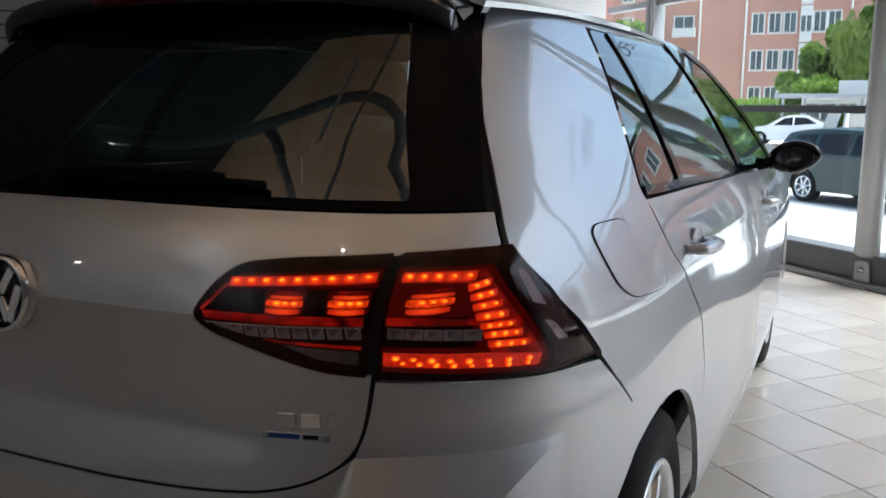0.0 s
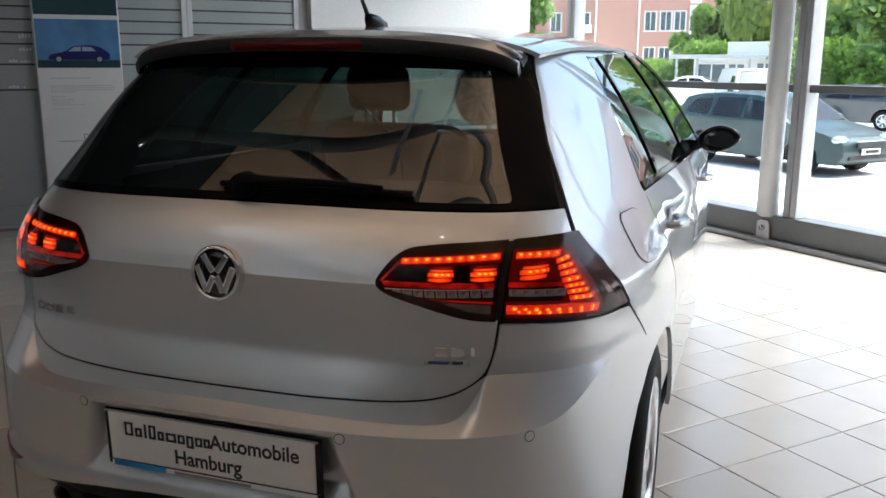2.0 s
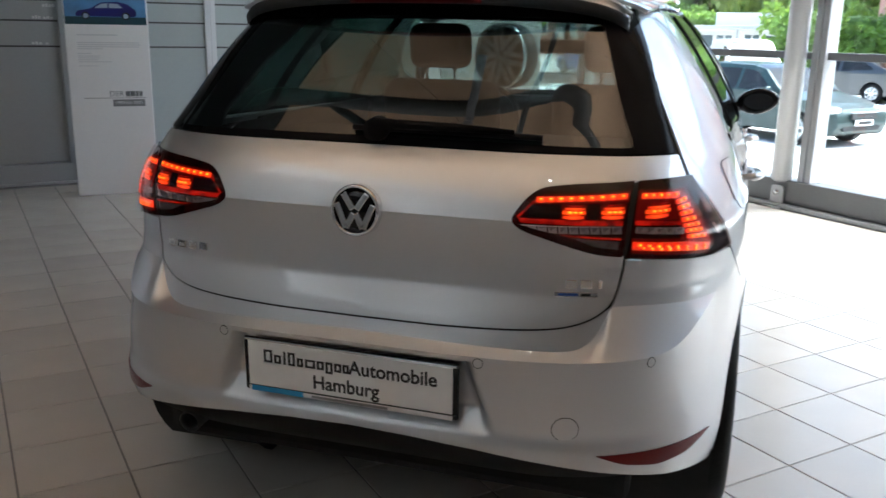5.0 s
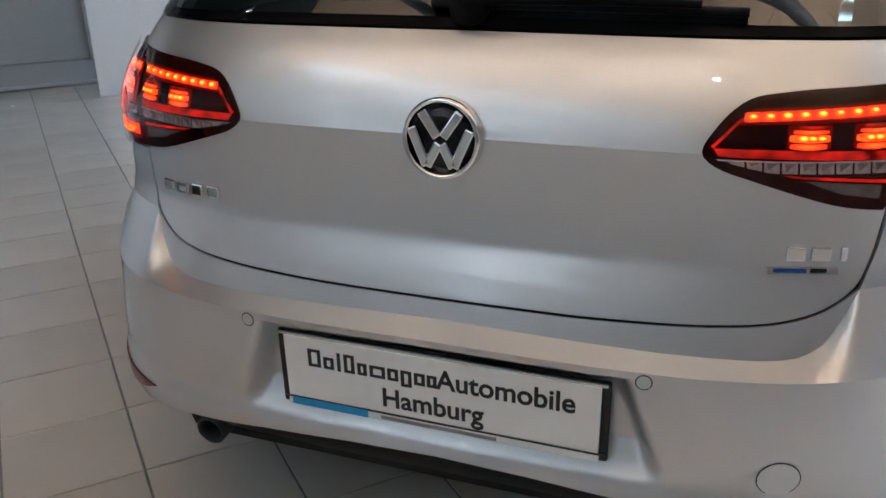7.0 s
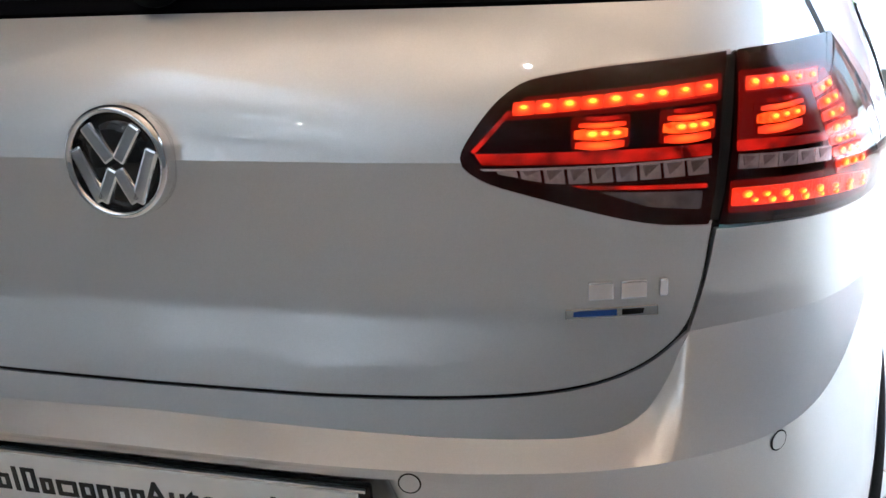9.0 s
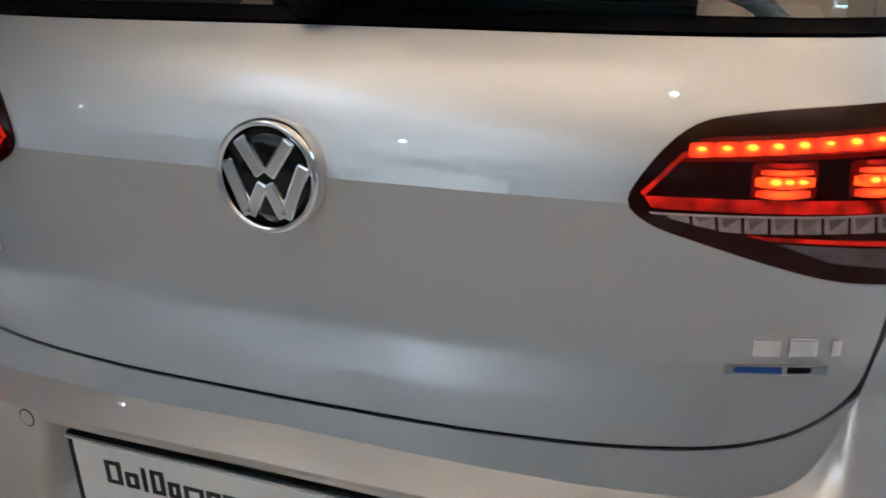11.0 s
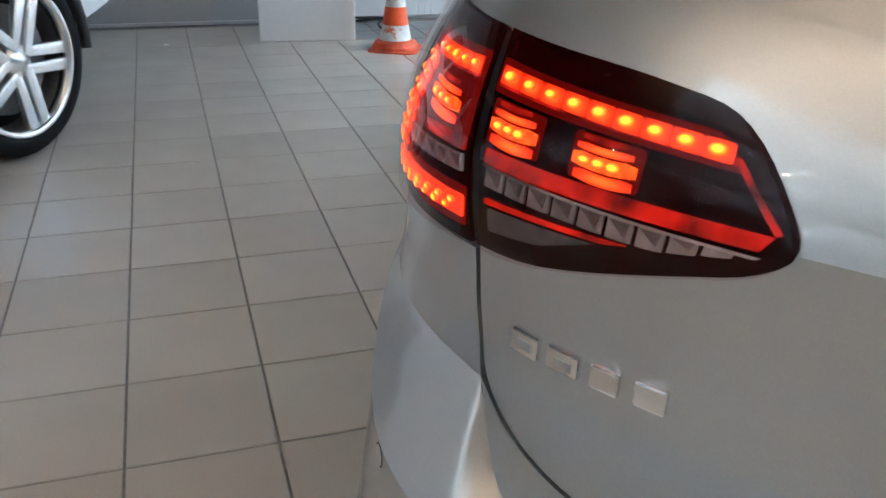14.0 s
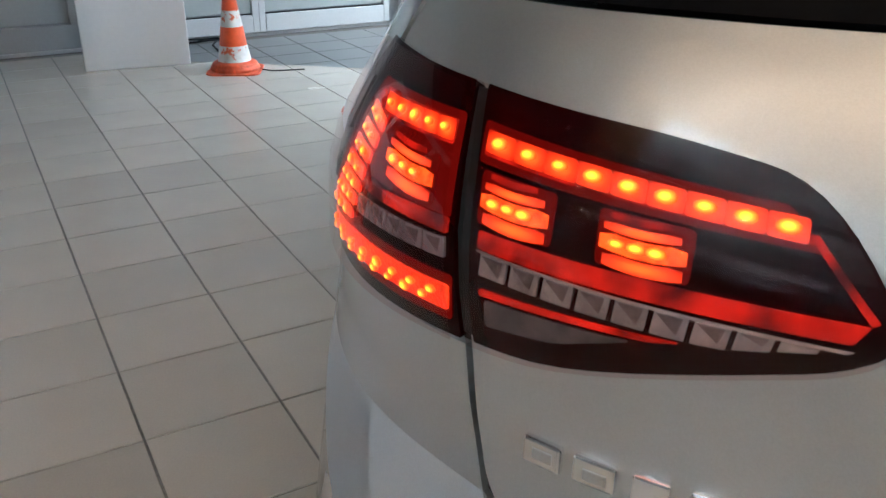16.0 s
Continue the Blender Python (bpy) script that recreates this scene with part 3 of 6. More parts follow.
# the wall fixtures are made up as well, to fill the back ceiling
for b in (-3.0, 1.0, 4.2):
    u = thing("wall_uplight", "added white wall uplight, out of view, that brightens the ceiling", "lamp", Matrix.Translation(at_room(BACK + .02, b, 2.6)), "wall uplights")
    part("uplight_shade", box((.24, .6, .10), (.53 * A.x, .53 * A.y, .06), .02, turn=ROOM), PLASTER, u)
    part("uplight_arm", tube([(0, 0, 0), tuple(A * .45 + Vector((0, 0, .04)))], .025, 10), PLASTER, u, smooth=True)
    lamp("wall_uplight_lamp", "AREA", 8, (1.0, 1.0, 1.0), look(at_room(BACK + .55, b, 2.75), at_room(BACK + .551, b, HIGH)), size=.5, size_y=.2)

# film lettering on the outside of the upper panes, read from the street
FILM = material("grey_film", (.30, .31, .33), .6)
outwards = Matrix(((-B.x, -A.x, 0, 0), (-B.y, -A.y, 0, 0), (0, 0, 1, 0), (0, 0, 0, 1)))
for text, size, b, z in (("GEH\u00d6RT", .20, -1.05, 3.05), ("MEHR", .30, -1.45, 2.78), ("DER", .18, -1.0, 2.50), ("DER", .24, -3.75, 2.62)):
    me = lettering(text, size)
    me.materials.append(FILM)
    part("film_word", me, None, glazing, "grey film lettering", m=Matrix.Translation(at_room(FRONT + .027, b, z)) @ outwards)

# ---------------------------------------------------------------- the silver hatchback
TAIL_LOW = smooth_curve([(.58, .102), (.64, .123), (.70, .145), (.725, .156), (.742, .1632), (.752, .1668), (.758, .1678), (.78, .1700), (.82, .1725), (.86, .1710), (.903, .167), (.95, .1615)])
TAIL_HIGH = smooth_curve([(.85, .148), (.903, .167), (.94, .1815), (1.0, .222), (1.045, .268), (1.1, .325), (1.2, .43), (1.335, .575), (1.42, .67)])


def TAIL(z):
    """The middle line of the tail: two faces that meet in a crease."""
    return np.where(z < .903, TAIL_LOW(z), TAIL_HIGH(z))


BUMP = smooth_curve([(.14, .44), (.24, .30), (.29, .19), (.335, .125), (.375, .095), (.415, .0855), (.447, .0925), (.48, .086), (.54, .0735), (.60, .069), (.63, .0685)])
# the shelf: a flat ledge between a hollow crease under the tailgate and a crisp outer edge
CREASE = smooth_curve([(0, .637), (.285, .632), (.45, .629), (.492, .633), (.523, .650), (.545, .686), (.561, .722), (.60, .723), (.66, .720), (.72, .715), (.75, .714), (.775, .7145), (.80, .718), (.86, .720)])
EDGE = smooth_curve([(0, .628), (.30, .626), (.54, .6225), (.65, .6235), (.69, .630), (.72, .648), (.745, .676), (.765, .701), (.775, .7095), (.80, .712), (.86, .713)])


def edge_y(x):
    """Where the middle line passes the shelf's edge: the shelf dies out at the corner."""
    return 0.0685 + (TAIL_LOW(EDGE(x)) - 0.0685) * np.clip((x - 0.60) / 0.175, 0, 1) ** 2.5


def bump_low(x, z):
    """The middle line of the bumper below the shelf's edge."""
    lift = (EDGE(x) - 0.628) * np.clip((z - 0.32) / (EDGE(x) - 0.32), 0, 1)
    tuck = BUMP(np.minimum(z - lift, 0.63)) - 0.0685
    back = np.clip((z - 0.40) / (EDGE(x) - 0.40), 0, 1.1) ** 2
    return 0.0685 + tuck * (1 - 0.8 * np.clip(x / 0.8, 0, 1) ** 3) + (edge_y(x) - 0.0685) * back


def bump_high(x, z):
    """The flat shelf, which widens towards the corner."""
    edge, top = EDGE(x), CREASE(x)
    return edge_y(x) + (z - edge) * (TAIL_LOW(top) - edge_y(x)) / (top - edge)


def bump_y(x, z):
    return np.where(z < EDGE(x), bump_low(x, z), np.where(z < CREASE(x), bump_high(x, z), TAIL_LOW(z)))


SHELF = {BUMP: bump_y, bump_low: bump_low, bump_high: bump_high}


WIDE = smooth_curve([(.15, .80), (.25, .845), (.40, .868), (.60, .868), (.72, .862), (.82, .850), (.865, .846), (.885, .838), (.93, .822), (.98, .803),
                     (1.03, .782), (1.34, .586), (1.42, .50)])
BEND = smooth_curve([(.2, 4.5), (.45, 4.0), (.62, 3.55), (.80, 4.3), (1.0, 4.5), (1.1, 5.0), (1.34, 8.0), (1.42, 8.0)])
CORNER, POWER, NOSE = 1.0, 3.0, 4.30


def swell(y):
    g = np.clip((y - 0.9) / 1.3, 0, 1)
    h = np.clip((y - 3.0) / 1.0, 0, 1)
    return 1 + 0.035 * g * g * (3 - 2 * g) - 0.03 * h * h


def tail_y(x, z, profile=TAIL):
    """Where the tail lies at x and z."""
    x, z = np.abs(np.asarray(x, float)), np.asarray(z, float)
    xi = np.minimum(x / WIDE(z), 0.99999)
    return (SHELF[profile](x, z) if profile in SHELF else profile(z)) + CORNER * (1 - (1 - xi ** BEND(z)) ** (1 / POWER))


def skin(profile=TAIL, dent=None, sign=1):
    """The car's outer face. u: metres round the car from the middle of the tail, v: height."""
    def form(u, v):
        s, a = np.sign(u) * sign, np.abs(u)
        w, n = WIDE(v), BEND(v)

        def deep(x):
            return CORNER * (1 - np.maximum(1 - np.minimum(x / w, 1) ** n, 0) ** (1 / POWER))

        lo, hi = np.zeros_like(a), np.minimum(w, a)
        for _ in range(34):
            mid = (lo + hi) / 2
            over = mid + deep(mid) > a
            hi, lo = np.where(over, mid, hi), np.where(over, lo, mid)
        x = (lo + hi) / 2
        d = a - x
        y = (SHELF[profile](x, v) if profile in SHELF else profile(v)) + d
        P = np.stack((np.where(s == 0, 1, s) * x * swell(y), y, v), 1)
        if dent is not None:
            P[:, 1] += dent(P[:, 0], v)
        return P
    return form


def ux(x, z):
    """Round-the-car measure of a point of the tail, from its x."""
    w, n = WIDE(z), BEND(z)
    return math.copysign(abs(x) + CORNER * (1 - (1 - min(abs(x) / w, 0.99999) ** n) ** (1 / POWER)), x)


def uy(y, z, profile=TAIL):
    """The same for a point of the right-hand side, from its y."""
    d = y - float(bump_y(0.8, z) if profile is BUMP else profile(z))
    e = min(max(1 - d / CORNER, 0), 1)
    return float(WIDE(z)) * (1 - e ** POWER) ** (1 / float(BEND(z))) + d


def on_tail(pts):
    return [(ux(p[0], p[1]), p[1], *p[2:]) for p in pts]


def on_side(pts, profile=TAIL):
    return [(uy(p[0], p[1], profile), p[1], *p[2:]) for p in pts]


def mirrored(pts):
    return [(-p[0], *p[1:]) for p in pts][::-1]


def arch(y, r, z=0.316, first=-8, last=188, n=22, profile=TAIL):
    """The edge of a wheel opening, from its front foot over the top to its rear foot."""
    return [(y + r * math.cos(radians(first + (last - first) * k / n)), max(0.2, z + r * math.sin(radians(first + (last - first) * k / n))), 0) for k in range(n + 1)]


def wheel(parent, y, x, r, width, rim_r, spokes, double, name="wheel"):
    """A wheel with its outer face towards +x; x: the place of that face."""
    hub = new(name)
    hub.parent = parent
    hub.matrix_local = pose(x, y, r)
    w = width
    part("tyre", lathe([(rim_r, -0.012), (rim_r + 0.012, -0.004), (r * 0.86, 0.0), (r * 0.95, -0.008), (r * 0.985, -0.022), (r, -0.04), (r, -w * 0.5 + 0.006),
                        (r - 0.006, -w * 0.5), (r, -w * 0.5 - 0.006), (r, -w + 0.04), (r * 0.97, -w + 0.01), (r * 0.85, -w), (rim_r, -w + 0.01)], 72, close=True), RUBBER, hub, smooth=True)
    rim = part("rim", lathe([(rim_r + 0.004, -0.006), (rim_r - 0.002, -0.002), (rim_r - 0.016, -0.006), (rim_r - 0.024, -0.022), (rim_r - 0.026, -0.045), (rim_r + 0.002, -0.045)], 64, close=True), ALLOY, hub, smooth=True)
    part("rim_barrel", lathe([(rim_r - 0.022, -0.046), (rim_r - 0.03, -0.11), (rim_r - 0.012, -w + 0.02), (rim_r + 0.002, -w + 0.01), (rim_r + 0.002, -0.046)], 48, close=True), BARREL_SHADE, rim, smooth=True)
    part("rim_back", lathe([(0.0, -w * 0.62), (rim_r - 0.022, -w * 0.62), (rim_r - 0.022, -w * 0.66)], 40), VOID, rim)
    reach = rim_r - 0.012
    bm = bmesh.new()
    box((0.03, reach - 0.03, 0.040), (-0.028, (reach + 0.04) / 2 + 0.01, 0), bm=bm)
    for v in bm.verts:
        far = v.co.y > reach * 0.6
        if v.co.x > -0.03:
            v.co.z *= 0.82 if double else 0.55 if not far else 0.62
            v.co.x += -0.004 if far else 0.0
        v.co.z *= (1.15 if far else 0.95) * (1.22 if double else 1.0)
    bmesh.ops.bevel(bm, geom=bm.edges[:], offset=0.004, segments=2, affect="EDGES", profile=0.5)
    spoke = mesh_of("spoke", bm, ALLOY, True)
    for k in range(spokes):
        for d in ((-0.5, 0.5) if double else (0,)):
            o = new("spoke", spoke)
            o.parent = rim
            o.matrix_local = pose(0, 0, 0, 360 * k / spokes + (-6 if double else 12)) @ Matrix.Translation((0, 0, d * 0.066))
    part("hub_cap", lathe([(0.0, -0.006), (0.026, -0.007), (0.03, -0.012), (0.058, -0.018), (0.064, -0.03), (0.064, -0.05)], 32), ALLOY, rim, smooth=True)
    nut = mesh_of("wheel_bolt", lathe([(0.0, -0.012), (0.009, -0.013), (0.01, -0.024)], 8), CHROME)
    for k in range(5):
        o = new("wheel_bolt", nut)
        o.parent = rim
        o.matrix_local = pose(0, 0.047 * math.cos(2 * math.pi * k / 5 + 0.6), 0.047 * math.sin(2 * math.pi * k / 5 + 0.6))
    part("brake_disc", lathe([(0.05, -0.075), (rim_r * 0.72, -0.075), (rim_r * 0.72, -0.095), (0.05, -0.095)], 40), BRAKE, hub, smooth=False)
    return hub


def mirrored_copy(ob, parent, x, y, r):
    """The wheel on the other side."""
    made = {}
    for o in (ob, *ob.children_recursive):
        made[o] = o.copy()
        scene.collection.objects.link(made[o])
        made[o].parent = made.get(o.parent, parent)
    made[ob].matrix_local = pose(-x, y, r, 0, 0, 180)
    return made[ob]


hatchback = thing("hatchback_car", "silver metallic five-door hatchback with lit red tail lamps on tiles", "car")
BODY, BUMPER = skin(), None


def plate_hollow(x, z):
    """The hollow in the bumper that takes the number plate."""
    half = 0.275 + (0.62 - z) * 0.33
    side = np.clip((half + 0.012 - np.abs(x)) / 0.035, 0, 1)
    top = np.clip((0.622 - z) / 0.012, 0, 1)
    low = np.clip((z - 0.44) / 0.05, 0, 1)
    s = side * side * (3 - 2 * side)
    hollow = 0.042 * s * top * top * (3 - 2 * top) * low
    return hollow


BUMPER = skin(BUMP, plate_hollow)
# tailgate, up to the foot of the rear window
gate_r = [(0.0, .667, 0), (.20, .668, 0), (.36, .672, .05), (.455, .678, .05), (.515, .694, .05), (.557, .724, .04), (.568, .765, .03), (.576, .83, 0), (.586, .985, .008), (.686, .985, .008), (.664, 1.029, .004),
          (.46, 1.0345, .05), (.25, 1.036, .05), (0.0, 1.037, 0)]
gate = on_tail(gate_r)
SPLIT = (ux(.5807, .903), .903, 0)
low_half, high_half = gate[:8] + [SPLIT], [(0.0, .903, 0), SPLIT] + gate[8:]
tailgate = panel("tailgate", rounded(low_half + mirrored(low_half)[:-1]), skin(TAIL_LOW), SILVER, hatchback, 0.016, label="silver tailgate with a sharp crease across it",
                 more=[(rounded(high_half + mirrored(high_half)[1:-1]), skin(TAIL_HIGH))])
# black strip below the gap line: stands for the shade in the gap
seam_r = [(ux(x, z), z, 0) for x, z in ((0.0, .672), (.20, .673), (.36, .677), (.453, .683), (.510, .699), (.551, .728), (.563, .765), (.571, .833),
                                        (.588, .833), (.580, .765), (.568, .7185), (.523, .6855), (.461, .668), (.36, .6615), (.20, .6575), (0.0, .6565))][::-1]
panel("tailgate_seal", seam_r + mirrored(seam_r)[1:-1], skin(TAIL_LOW), VOID, hatchback, 0.02, off=-0.006, rim=0, label="black strip set in to darken the gap under the tailgate")
# rear window with its black border
glass_r = [(0.0, 1.052, 0), (.30, 1.051, .05), (.50, 1.047, .04), (.572, 1.046, .02), (.510, 1.18, .05), (.455, 1.315, .03), (.30, 1.322, .05), (0.0, 1.325, 0)]
g = on_tail(glass_r)
rear_window = panel("rear_window", rounded(g + mirrored(g)[1:-1]), BODY, TINTED, hatchback, 0.03, off=0.004, rim=0, label="dark tinted rear window")
rear_window.visible_shadow = False
for s in (1, -1):
    side = on_tail([(.574, 1.0405, .004), (.652, 1.036, .004), (.600, 1.158, .05), (.523, 1.333, .01), (.456, 1.318, .004), (.511, 1.18, .05)])
    panel("window_fin", rounded(side if s > 0 else mirrored(side)), BODY, FIN_BLACK, hatchback, 0.025, off=0.003, rim=0.01, label="gloss black side fin of the rear window")
# black backing strips put the shade into the gaps beside the window
for s in (1, -1):
    side = on_tail([(.600, 1.020, 0), (.686, 1.020, 0), (.655, 1.09, 0), (.620, 1.158, 0), (.575, 1.26, 0), (.540, 1.34, 0), (.47, 1.33, 0), (.55, 1.15, 0)])
    panel("window_gap", side if s > 0 else mirrored(side), BODY, VOID, hatchback, 0.03, off=-0.006, rim=0, label="black strip set in to darken the gap beside the rear window")
band = on_tail([(0.0, 1.039, 0), (.25, 1.0385, 0), (.46, 1.037, 0), (.655, 1.032, 0), (.650, 1.041, 0), (.572, 1.047, 0), (.30, 1.053, 0), (0.0, 1.054, 0)])
panel("window_seal", band + mirrored(band)[1:-1], BODY, FIN_BLACK, hatchback, 0.03, off=0.002, rim=0.006, edge=0.02)
band = on_tail([(0.0, 1.323, 0), (.30, 1.320, 0), (.455, 1.314, 0), (.523, 1.333, 0), (.515, 1.352, 0), (0.0, 1.36, 0)])
panel("window_head", band + mirrored(band)[1:-1], BODY, FIN_BLACK, hatchback, 0.03, off=0.001, rim=0.006, edge=0.02)

# bumper: from the shelf under the tailgate round both corners to the rear wheels
ARCH_R = 0.352
AXLE, AXLE_F = 0.80, 3.43
rear_arch = arch(AXLE, ARCH_R, last=172)
foot = [(math.cos(radians(a)) * -ARCH_R + AXLE, 0.316 + ARCH_R * math.sin(radians(a))) for a in (60, 45, 30, 15, 2)]
def side_u(y, z, base):
    """Round-the-car measure of a point of the side, from its y and the middle line's place."""
    e = min(max(1 - (y - base) / CORNER, 0), 1)
    return float(WIDE(z)) * (1 - e ** POWER) ** (1 / float(BEND(z))) + y - base


gap_r = [(ux(x, z), z, r) for x, z, r in ((0.0, .6630, 0), (.20, .6640, 0), (.36, .6680, .05), (.457, .6743, .05), (.5185, .6910, .05), (.5605, .7225, 0))]
crease_x = (0.0, .15, .285, .38, .45, .475, .492, .508, .523, .535, .545, .553, .5605)
strip_r = gap_r + [(ux(x, float(CREASE(x))), float(CREASE(x)), 0) for x in crease_x[-2::-1]]
crease_r = [(ux(x, float(CREASE(x))), float(CREASE(x)), 0) for x in crease_x + (.58, .60, .63, .66, .69, .72, .735, .75, .765, .775, .79, .81)]
crease_r.append((side_u(.622, .720, float(TAIL_LOW(.720))), .720, 0))
corner_r = ([(ux(x, z), z, r) for x, z, r in ((.573, .765, .03), (.581, .823, 0), (.64, .818, 0), (.70, .811, 0), (.754, .804, 0), (.785, .803, 0))]
            + [(side_u(y, z, float(TAIL_LOW(z))), z, 0) for y, z in ((.545, .800), (.585, .760))] + crease_r[:len(crease_x) - 2:-1])
edge_x = (0.0, .15, .30, .40, .48, .54, .59, .63, .65, .67, .69, .705, .72, .733, .745, .755, .765, .775, .79, .81)
edge_r = [(ux(x, float(EDGE(x))), float(EDGE(x)), 0) for x in edge_x] + [(side_u(.629, .713, float(TAIL_LOW(.713))), .713, 0)]
shelf_r = crease_r + edge_r[::-1]
low_r = (edge_r + [(side_u(y, z, float(bump_low(.8, z))), z, 0) for y, z in ((.66, .672), *foot, (.45, .308), (.42, .302))]
         + [(ux(x, z), z, 0) for x, z in ((.78, .308), (.70, .332), (.60, .360), (.46, .385), (.30, .405), (.15, .415), (0.0, .419))])
bumper = panel("rear_bumper", rounded(low_r + mirrored(low_r)[1:-1]), skin(bump_low, plate_hollow), SILVER, hatchback, 0.0105, label="silver rear bumper with a sharp-edged ledge and a hollow for the plate",
               more=[(rounded(o + mirrored(o)[1:-1] if o[0][0] == 0.0 else o), f) for o, f in ((strip_r[::-1], skin(TAIL_LOW)), (shelf_r, skin(bump_high)))]
               + [(rounded(o), skin(TAIL_LOW)) for o in (corner_r, mirrored(corner_r))])
low = [(0.0, .423, 0), (.15, .419, 0), (.30, .409, 0), (.46, .389, 0), (.60, .364, 0), (.70, .337, 0), (.735, .327, 0), (.66, .330, .02), (.52, .318, .03), (.40, .296, .03), (0.0, .284, 0)]
low = on_tail(low)
panel("diffuser", rounded(low + mirrored(low)[1:-1], 0.0), skin(BUMP, lambda x, z: 0.02 + 0 * x), PLASTIC, hatchback, 0.04, off=-0.008, label="unpainted black lower edge of the bumper")

# wings, doors and glass of both sides
wing = (on_tail([(.692, .987, 0)]) + on_tail([(.671, 1.029, 0), (.640, 1.09, 0), (.606, 1.158, 0), (.56, 1.26, 0), (.527, 1.335, 0)])
        + on_side([(.80, 1.362, 0), (1.10, 1.366, 0), (1.215, 1.366, .02), (1.185, 1.352, .02), (1.03, 1.21, .05), (.885, 1.03, .03), (.895, 1.012, .01), (.905, .985, 0), (.945, .905, .05), (1.05, .81, .05), (1.13, .745, .05), (1.165, .60, .03)]))
top_arch = on_side([(1.163, .48, 0), (1.160, .335, 0)] + [(y, z, 0) for y, z, _ in rear_arch if z > (0.56 if y < AXLE else 0.335)])
wing = (wing + top_arch + on_side([(.636, .71, 0), (.590, .762, 0), (.551, .806, 0)])
        + on_side([(.552, .812, 0), (.50, .872, 0), (.462, .925, 0)]))
door_r = on_side([(.893, 1.008, .01), (.913, .985, .0), (.953, .905, .05), (1.058, .813, .05), (1.138, .748, .05), (1.171, .60, .05), (1.160, .48, .02), (1.158, .33, .01), (2.06, .32, .01), (2.07, .60, .02), (2.065, .975, .005)])
door_f = on_side([(2.073, .974, .005), (2.078, .60, .02), (2.068, .32, .01), (3.02, .32, .02), (3.08, .45, .05), (3.10, .70, .05), (3.08, .93, .01)])
front_arch = on_side([(y, z, 0) for y, z, _ in arch(AXLE_F, ARCH_R, first=0, last=180) if z > 0.33][::-1])
fender = on_side([(3.09, .93, 0), (3.108, .70, .05), (3.088, .45, .02), (3.06, .33, 0)]) + front_arch + on_side([(3.80, .33, 0), (3.98, .34, 0), (3.98, .70, 0), (3.80, .80, 0), (3.40, .88, 0)])
sill = on_side([(1.18, .30, 0), (1.16, .20, 0), (3.06, .20, 0), (3.04, .31, 0)])
win_q = on_side([(.905, 1.028, .01), (1.19, 1.008, .004), (1.325, 1.345, .004), (1.205, 1.345, .02), (1.045, 1.20, .06)])
win_r = on_side([(1.235, 1.004, .006), (2.02, .992, .01), (2.02, 1.362, .01), (1.75, 1.362, .03), (1.365, 1.350, .01)])
win_f = on_side([(2.10, .990, .01), (2.98, .962, .02), (2.80, 1.08, .08), (2.52, 1.29, .08), (2.34, 1.348, .05), (2.10, 1.361, .01)])
strip = on_side([(.90, 1.014, 0), (2.0, .981, 0), (3.07, .944, 0), (3.06, .960, 0), (2.0, .997, 0), (.91, 1.031, 0)])
